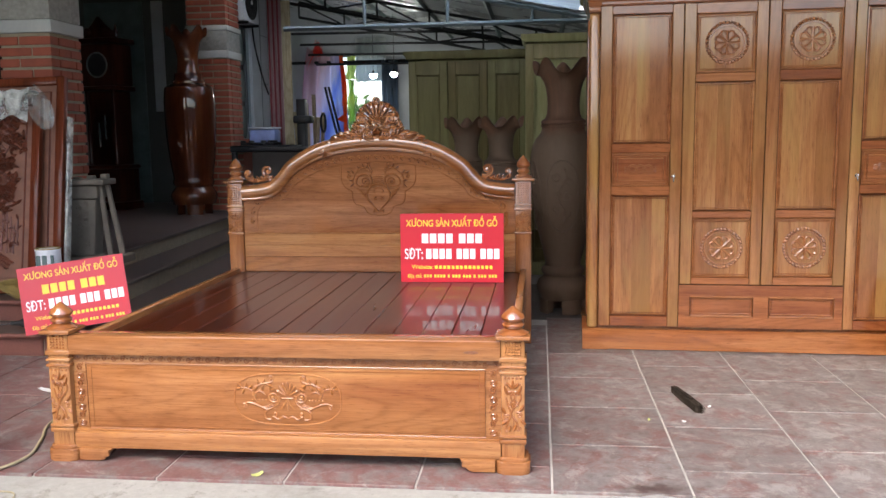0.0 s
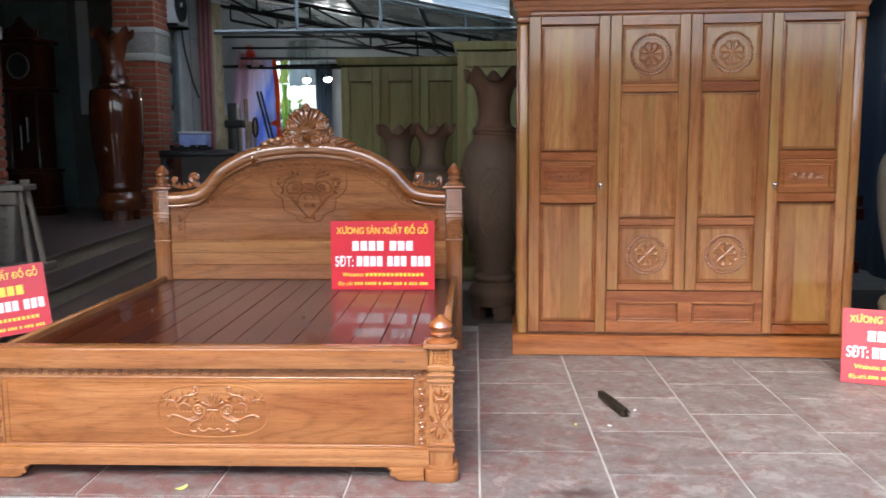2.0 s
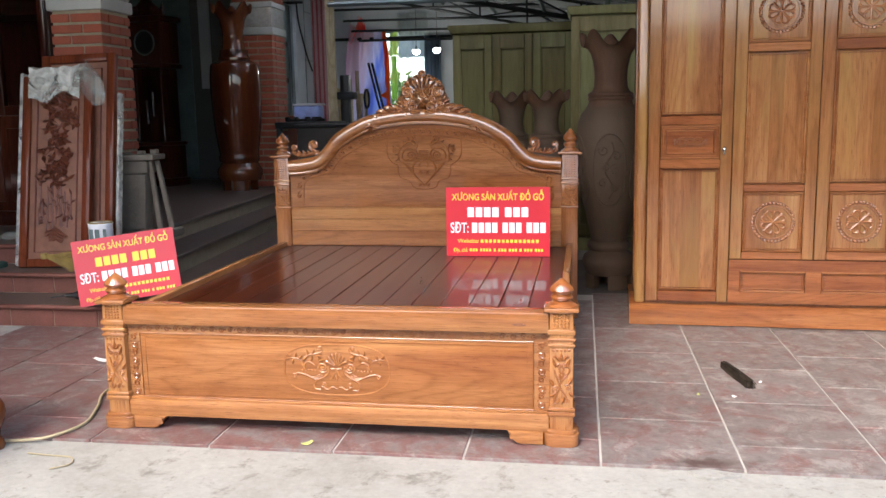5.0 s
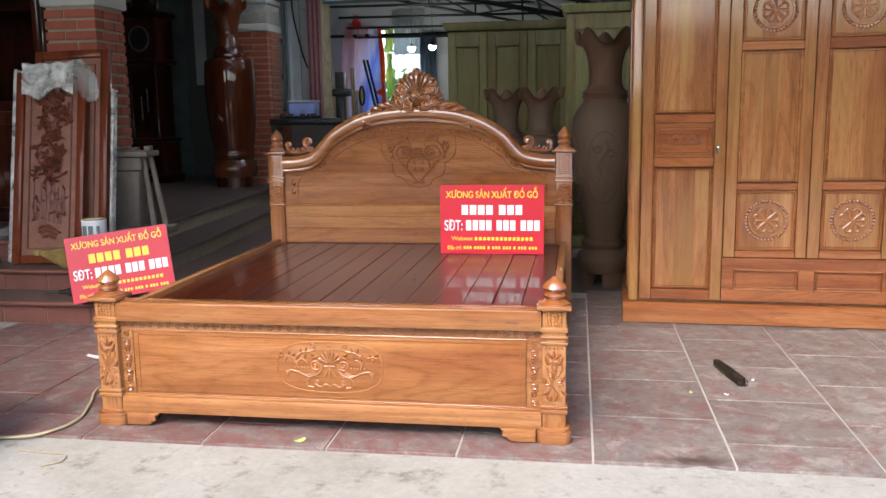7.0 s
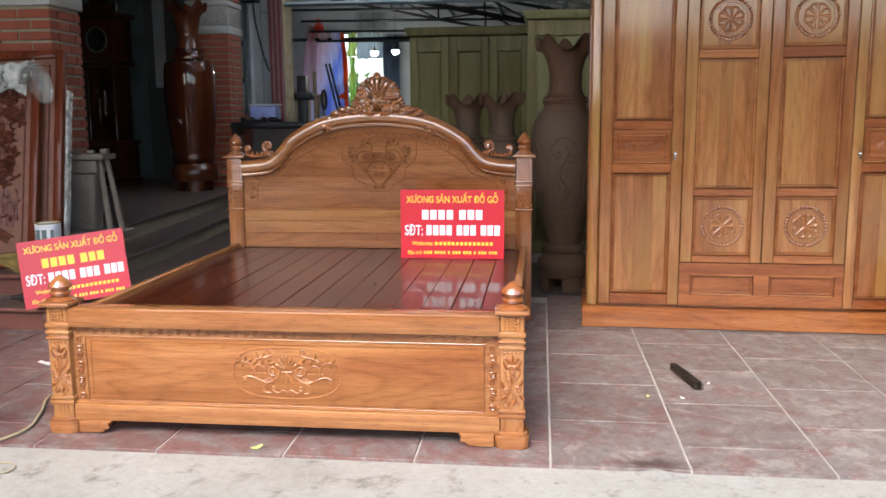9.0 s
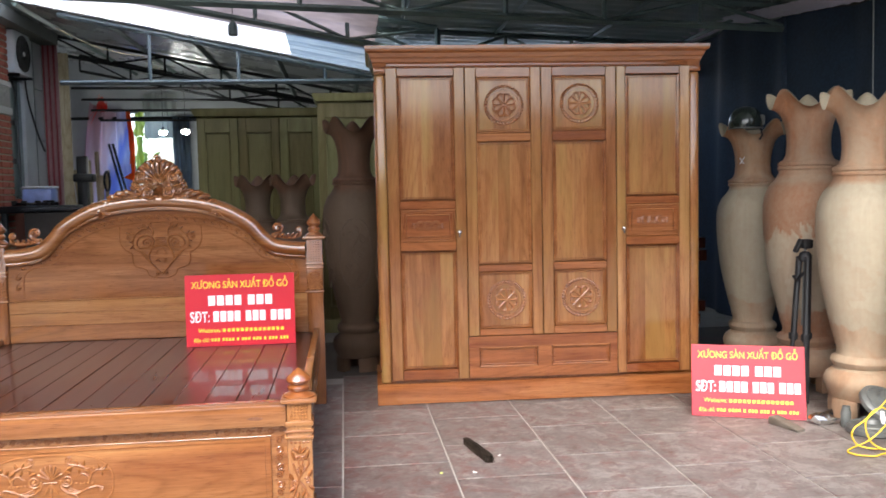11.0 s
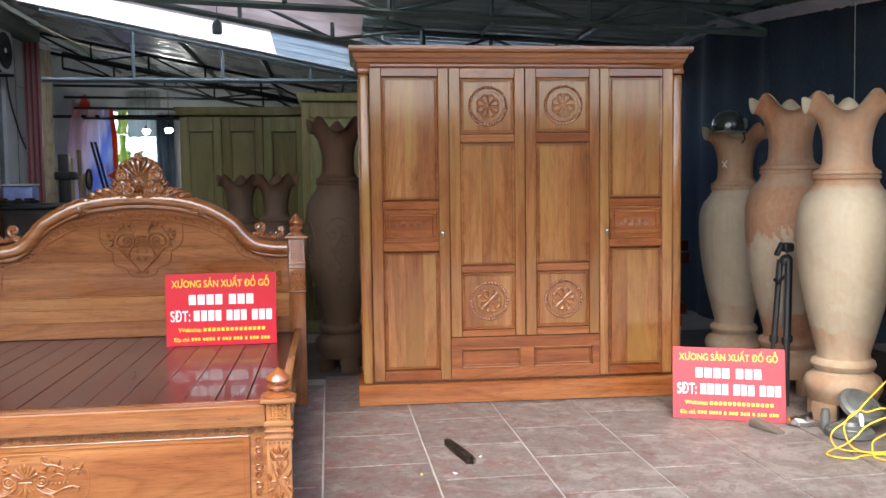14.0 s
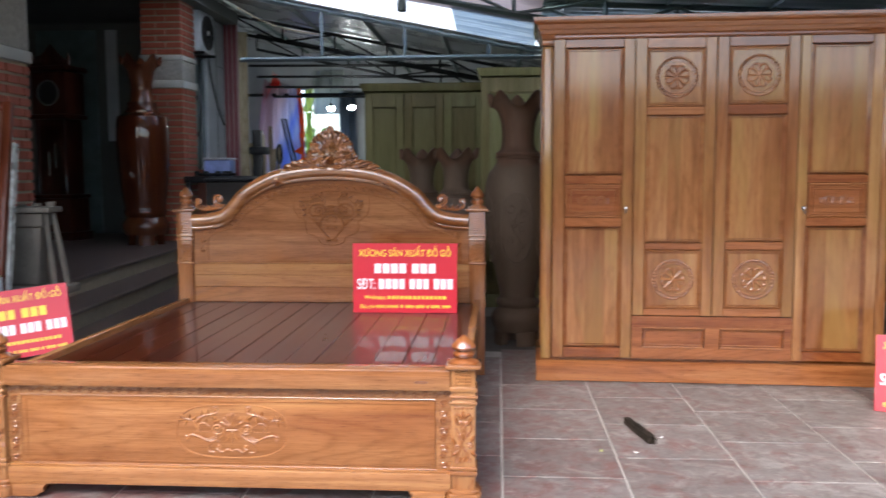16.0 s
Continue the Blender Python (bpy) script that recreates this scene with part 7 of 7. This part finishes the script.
M_leaf = plain("green leaves", (0.08, 0.16, 0.03), 0.5, 0, 0.5, 5)
shrub((-3.3, 15.0, -0.012), 0.8, 2.0, 1, "bright green shrub behind the shed")
shrub((-3.0, 14.6, -0.012), 0.9, 1.9, 2, "bright green shrub behind the shed")
shrub((-4.6, 15.4, -0.012), 0.9, 2.2, 3, "bright green shrub behind the shed")


# ---- loose things in front ----
hel = thing("helmet", "black half-shell motorbike helmet lying on a vase rim", "helmet", (2.94, 2.42, 1.672), "", 20)
part("shell", lathe([(0.11, 0.0), (0.113, 0.03), (0.11, 0.065), (0.096, 0.105), (0.066, 0.136), (0.027, 0.15), (0.002, 0.152)], 32, squash=1.0), plain("black helmet shell", (0.02, 0.026, 0.022), 0.25, 0, 0.3, 6, 0.1, 0.5), hel)
part("edge_trim", tube([(0.112 * math.cos(2 * math.pi * k / 32), 0.112 * math.sin(2 * math.pi * k / 32), 0.002) for k in range(32)], 0.006, 6, True), M_grey_metal, hel)
part("decal", box(0.035, 0.08, -0.102, -0.075, 0.02, 0.09, bevel=0.01), M_grey_metal, hel, "pale grey printed patch")
part("strap", tube([(0.03, -0.105, 0.0), (0.035, -0.115, -0.05), (0.02, -0.105, -0.08)], 0.006, 6), M_rubber, hel)

tri = thing("tripod", "folded black camera tripod leaning against a vase", "tripod", (0, 0, 0))
tb, tt = Vector((2.79, 1.44, 0.0)), Vector((2.855, 1.5, 0.93))
for k in range(3):
    off = Vector((0.04 * math.cos(2.1 * k + 0.4), 0.04 * math.sin(2.1 * k + 0.4), 0))
    p = part("leg", tube([tb + off * 1.7, tb.lerp(tt, 0.45) + off * 1.2], 0.0125, 8), M_rubber, tri)
    part("upper_leg", tube([tb.lerp(tt, 0.4) + off * 1.2, tb.lerp(tt, 0.93) + off * 0.8], 0.018, 8), M_rubber, p)
    part("clamp", box(-0.022, 0.022, -0.017, 0.017, -0.02, 0.02, bevel=0.005), M_rubber, p).matrix_local = Matrix.Translation(tb.lerp(tt, 0.43) + off * 1.2)
part("centre_column", tube([tb.lerp(tt, 0.5), tt], 0.009, 8), M_grey_metal, tri)
part("collar", lathe([(0.018, -0.03), (0.036, -0.025), (0.038, 0.0), (0.03, 0.02), (0.014, 0.03)], 16), M_rubber, tri).matrix_local = Matrix.Translation(tb.lerp(tt, 0.93))
part("head", box(-0.028, 0.036, -0.03, 0.03, -0.02, 0.035, bevel=0.014), M_rubber, tri).matrix_local = Matrix.Translation(tt)
part("phone_clamp", box(-0.052, -0.03, -0.02, 0.02, -0.065, 0.02, bevel=0.008), M_rubber, tri).matrix_local = Matrix.Translation(tt) @ Matrix.Rotation(0.45, 4, 'Y')
part("pan_handle", tube([tb.lerp(tt, 0.83), tb.lerp(tt, 0.8) + Vector((-0.06, -0.02, -0.015)), tb.lerp(tt, 0.8) + Vector((-0.085, -0.03, 0.012))], 0.009, 8), M_rubber, tri)

st = thing("scrap_of_wood", "dark splintered length of wood lying on the tiles", "piece of wood", (0.805, 0.885, 0.0), "", 0)
bm = bmesh.new()
add_prism(bm, [(-0.062, 0.185), (-0.05, 0.168), (-0.045, 0.196), (-0.03, 0.162), (-0.022, 0.178), (-0.004, 0.09), (0.016, 0.03), (0.036, -0.06), (0.062, -0.15), (0.052, -0.178), (0.045, -0.158), (0.036, -0.19), (0.026, -0.166), (0.016, -0.176), (0.002, -0.1), (-0.02, -0.02), (-0.042, 0.08)], 0.001, 0.036, 'xy', 0.003)
add_prism(bm, [(-0.05, 0.12), (-0.036, 0.15), (-0.024, 0.1), (0.012, -0.03), (0.02, -0.07), (0.006, -0.08), (-0.012, -0.02)], 0.0362, 0.046, 'xy', 0.003)
for k in range(5):
    add_prism(bm, [(0.036 + 0.006 * k, -0.165), (0.04 + 0.006 * k, -0.165), (0.052 + 0.004 * k, -0.2 - 0.012 * (k % 3)), (0.05 + 0.004 * k, -0.2)], 0.004 + 0.006 * k, 0.008 + 0.006 * k, 'xy')
for v in bm.verts:
    v.co.x, v.co.y = 0.8 * v.co.x, 0.88 * v.co.y
M_char = wood("dark weathered wood", 1, (0.02, 0.016, 0.013), (0.045, 0.036, 0.029), (0.12, 0.1, 0.082), 0.8, 0.0, 2.0)
part("length", bm, M_char, st)
wed = thing("wooden_wedge", "pale broken wooden wedge lying before a sign", "piece of wood", (2.48, 1.02, 0), "", -72)
part("wedge", prism([(-0.1, 0.002), (0.1, 0.002), (0.1, 0.016), (-0.07, 0.05), (-0.1, 0.042)], -0.03, 0.03, 'xz', 0.008), M_grey_wood, wed)


def disc_base(at, tilt, label):
    d = thing("round_metal_base", label, "metal base", (0, 0, 0), "grey metal bases")
    d.matrix_world = pose(*at, tilt, 0, 15)
    part("plate", lathe([(0.11, 0.0), (0.12, 0.008), (0.118, 0.03), (0.104, 0.042), (0.08, 0.046), (0.05, 0.056), (0.04, 0.075), (0.016, 0.082), (0.002, 0.082)], 32), M_grey_metal, d)
    part("ring", tube([(0.092 * math.cos(2 * math.pi * k / 28), 0.092 * math.sin(2 * math.pi * k / 28), 0.044) for k in range(28)], 0.007, 6, True), M_grey_metal, d)
    return d


disc_base((2.85, 0.86, 0.0), 0, "dusty grey round metal base lying on the floor")
disc_base((2.95, 0.93, 0.115), 38, "dusty grey round metal base leaning on another")
can2 = thing("metal_tube", "short grey metal tube standing by the vase foot", "metal tube", (2.79, 0.98, 0))
part("tube_body", lathe([(0.022, 0.0), (0.026, 0.008), (0.026, 0.08), (0.02, 0.1), (0.02, 0.112), (0.008, 0.114)], 16), M_grey_metal, can2)
foil = thing("crumpled_foil", "crumpled piece of shiny grey foil on the floor", "foil", (2.71, 1.06, 0))
bm = bmesh.new()
bmesh.ops.create_icosphere(bm, subdivisions=2, radius=0.06)
for v in bm.verts:
    v.co = Vector((v.co.x * 1.3, v.co.y * 0.8, max(0.0, v.co.z * 0.6 + 0.03))) * (1 + 0.5 * noise.noise(v.co * 30))
part("foil_body", bm, M_chrome, foil, smooth=False)

# yellow cord in loose loops
cord = thing("yellow_cord", "bright yellow electric cord in loose loops on the floor", "cord")
part("strand", tube(bezier([(3.1, 0.72, 0.42), (2.95, 0.66, 0.36), (2.78, 0.6, 0.26), (2.72, 0.6, 0.2), (2.645, 0.6, 0.145), (2.585, 0.59, 0.11), (2.575, 0.585, 0.07), (2.615, 0.58, 0.025), (2.73, 0.56, 0.01),
                            (2.86, 0.55, 0.008), (3.0, 0.58, 0.03), (2.98, 0.62, 0.14), (2.88, 0.62, 0.2), (2.775, 0.61, 0.19), (2.745, 0.61, 0.2), (2.7, 0.605, 0.19), (2.66, 0.6, 0.155), (2.645, 0.59, 0.11), (2.66, 0.57, 0.05), (2.7, 0.55, 0.02),
                            (2.78, 0.52, 0.01), (2.95, 0.5, 0.01), (3.02, 0.56, 0.08), (2.92, 0.6, 0.16), (2.78, 0.6, 0.13), (2.72, 0.6, 0.08), (2.66, 0.6, 0.04), (2.58, 0.6, 0.012), (2.54, 0.565, 0.008), (2.555, 0.51, 0.008), (2.62, 0.48, 0.008)], 8)
                    + bezier([(2.63, 0.479, 0.008), (2.69, 0.51, 0.008), (2.8, 0.5, 0.012), (2.95, 0.45, 0.01), (3.0, 0.5, 0.06), (2.9, 0.56, 0.1), (2.78, 0.55, 0.07), (2.745, 0.52, 0.04), (2.73, 0.48, 0.01), (2.76, 0.42, 0.008), (2.82, 0.39, 0.008), (2.96, 0.33, 0.008), (3.2, 0.25, 0.008)], 8), 0.0038, 7), M_cord, cord)
part("plug", tube([(2.735, 0.6, 0.185), (2.738, 0.597, 0.15), (2.74, 0.595, 0.125)], [0.008, 0.012, 0.008], 8), M_white, cord, "white plug")

cab1 = thing("beige_cable", "dusty beige cable snaking over the floor", "cable")
part("strand", tube(bezier([(-2.6, -0.16, 0.0), (-2.35, -0.25, -0.002), (-2.2, -0.24, -0.002), (-2.05, -0.21, 0.008), (-1.99, -0.05, 0.008), (-2.05, 0.15, 0.008), (-2.14, 0.4, 0.008), (-2.1, 0.9, 0.008), (-2.2, 1.4, 0.008)], 8), 0.0065, 7), M_cable, cab1)
cab2 = thing("beige_cable", "short curved end of beige cord on the concrete", "cable")
part("strand", tube(bezier([(-2.05, -0.34, -0.006), (-1.95, -0.35, -0.006), (-1.85, -0.36, -0.006), (-1.82, -0.42, -0.006), (-1.87, -0.47, -0.006)], 6), 0.003, 6), M_cable, cab2)


def litter(name, label, cat, at, size, mat, seed):
    t = thing(name, label, cat, at, "", seed * 47 % 180)
    bm = add_sheet(bmesh.new(), span(-size, size, 6), span(-size * 0.5, size * 0.5, 4),
                   lambda u, v: (u, v * (1 - 0.5 * abs(u) / size), 0.004 + 0.25 * size * (u / size) ** 2 + 0.004 * math.sin(seed + 60 * v)))
    part("piece", thicken(bm, 0.0012), mat, t)


M_leaf_dry = plain("yellow-green leaf", (0.42, 0.45, 0.14), 0.6, 0, 0.25, 9)
M_paper = plain("white paper scrap", (0.7, 0.7, 0.68), 0.8, 0, 0.08, 9)
litter("fallen_leaf", "pale yellow-green fallen leaf on the tiles", "leaf", (-0.98, -0.15, 0), 0.024, M_leaf_dry, 1)
litter("fallen_leaf", "small yellow leaf on the tiles", "leaf", (0.592, 0.6, 0), 0.014, M_leaf_dry, 2)
litter("paper_scrap", "small white scrap of paper on the tiles", "paper", (0.746, 0.6, 0), 0.011, M_paper, 3)
litter("paper_scrap", "small white scrap of paper on the tiles", "paper", (0.9, 0.83, 0), 0.014, M_paper, 5)
litter("paper_scrap", "crumpled white paper on the floor by the bed", "paper", (-2.42, 0.85, 0), 0.07, M_paper, 4)
litter("paper_scrap", "small white paper tag on the bed rail", "paper", (-0.06, 0.02, 0.523), 0.016, M_paper, 6)
rope = thing("thin_rope", "thin pale rope hanging from the roof", "rope", (0, 0, 0))
part("strand", tube([(3.62, 2.05, 2.83), (3.63, 2.05, 1.6)], 0.0035, 6), M_grey_metal, rope)
rag = thing("red_cloth", "faded red cloth bundle behind the vases", "cloth", (3.66, 1.35, 0.41))
bm = bmesh.new()
bmesh.ops.create_icosphere(bm, subdivisions=3, radius=0.11)
for v in bm.verts:
    v.co = v.co * (1 + 0.3 * noise.noise(v.co * 9))
    v.co.z = max(-0.09, v.co.z)
part("folded_cloth", bm, plain("faded red cloth", (0.3, 0.05, 0.06), 0.8, 0, 0.3, 6), rag)
rb = thing("red_cloth_stand", "dark box under a cloth bundle behind the vases", "box", (3.62, 1.35, 0))
part("box_body", box(-0.2, 0.2, -0.3, 0.3, 0, 0.32, bevel=0.02), M_dirt, rb)

def foil_strip(u, v):
    """u into the depth, v across the strip from the roof down to the net."""
    n = noise.noise(Vector((u * 14, v * 3, 2.0))) + 0.5 * noise.noise(Vector((u * 40, v * 9, 5.0)))
    return (3.72 + 0.17 * v + 0.006 * n, u, net_top(u) + 0.065 * (1 - v) + 0.012 * n)


M_foil = material("silvery bubble foil", 0.4, 0.1)[0]
M_foil.node_tree.nodes["Principled BSDF"].inputs["Base Color"].default_value = (0.8, 0.76, 0.84, 1)
foil_sheet = thing("foil_insulation", "crinkled silvery insulation foil under the eave beside the net", "insulation")
part("sheet", thicken(add_sheet(bmesh.new(), span(1.2, 6.0, 220), span(0, 1, 8), foil_strip), 0.002), M_foil, foil_sheet, smooth=False)

chalk = thing("chalk_mark", "small white chalk cross on a vase neck", "chalk mark")
for p, q in (((2.9, 2.422, 1.475), (2.925, 2.412, 1.43)), ((2.93, 2.412, 1.478), (2.9, 2.42, 1.432))):
    part("stroke", tube([p, q], 0.0028, 5), M_white, chalk)

patch = thing("cement_patch", "pale grey cement patch at the broken edge of the tiles", "cement patch", (0.53, -0.236, -0.012))
ring = [(0.085 * math.cos(t) * (1 + 0.2 * math.sin(3 * t + 1)), 0.03 * math.sin(t) * (1 + 0.25 * math.cos(4 * t))) for t in span(0, 6.0, 22)]
part("cement", prism(ring, 0.0, 0.012, 'xy', 0.003), M_concrete, patch)

stand = thing("carved_stand", "glossy orange-brown carved wooden stand with bulbous feet", "stand", (-2.222, -0.3, -0.012))
for dx, dy in ((0.0, 0.0), (-0.5, 0.0), (-0.1, -0.5), (-0.6, -0.5)):
    leg = part("leg", lathe([(0.036, 0.0), (0.041, 0.014), (0.036, 0.034), (0.026, 0.05), (0.029, 0.075), (0.044, 0.11), (0.054, 0.145), (0.05, 0.18), (0.034, 0.21), (0.024, 0.228)], 20, centre=(dx, dy)), M_darkvase, stand)
    add_leg = bmesh.new()
    add_tube(add_leg, [(dx, dy, 0.22), (dx - 0.02, dy, 0.31), (dx - 0.055, dy, 0.42)], [0.024, 0.027, 0.03], 8)
    part("shaft", add_leg, M_bed_z, leg)
part("apron", box(-0.7, -0.05, -0.55, 0.05, 0.4, 0.46, bevel=0.01), M_bed_x, stand)
part("top", box(-0.74, -0.03, -0.58, 0.06, 0.461, 0.49, bevel=0.008), M_bed_x, stand)

for nm, lab, at, sz, mat in (("green_rag", "dark green rag lying on a step", (-3.95, 2.0, LEVEL * 2), 0.1, plain("dark green cloth", (0.02, 0.05, 0.035), 0.8, 0, 0.3, 6)),
                             ("grey_rag", "dusty grey rag lying on the porch edge", (-4.1, 2.47, LEVEL * 3), 0.09, plain("dusty grey cloth", (0.16, 0.15, 0.13), 0.9, 0, 0.3, 6))):
    rag2 = thing(nm, lab, "rag", at)
    bm = bmesh.new()
    bmesh.ops.create_icosphere(bm, subdivisions=3, radius=sz)
    for v in bm.verts:
        v.co = v.co * (1 + 0.35 * noise.noise(v.co * 16 + Vector((at[0], 0, 0))))
        v.co.z = max(0.0, v.co.z * 0.42 + 0.01)
    part("folds", bm, mat, rag2)

wire = thing("loose_wire", "thin yellowish wire sagging under the rear roof", "wire", (0, 0, 0))
part("strand", tube(bezier([(-2.95, 6.9, 3.2), (-2.6, 6.9, 3.02), (-2.3, 6.9, 2.93), (-2.0, 6.9, 2.88)], 6), 0.006, 5), M_cable, wire)


# ---- paving tiles ----
T = 0.505
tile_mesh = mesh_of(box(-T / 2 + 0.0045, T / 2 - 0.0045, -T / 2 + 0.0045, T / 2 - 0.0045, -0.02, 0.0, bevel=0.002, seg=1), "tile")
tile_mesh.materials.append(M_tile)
floor_ob = bpy.data.objects["floor"]
for i in range(-7, 8):
    cx = 0.147 + T * (i + 0.5)
    off = 0.28 if i % 2 == 0 else 0.03
    for j in range(-1, 5):
        cy = off + T * (j + 0.5)
        y0, y1 = cy - T / 2, cy + T / 2
        if y1 < -0.12 or cx > 4.2 or (cx < -2.9 and cy > 1.6):
            continue
        ob = new("tile", tile_mesh)
        ob.parent = floor_ob
        if y0 < -0.2:
            k = (y1 + 0.2) / T
            ob.scale = (1, k, 1)
            cy = (y1 - 0.2) / 2
        ob.location = (cx, cy, 0)
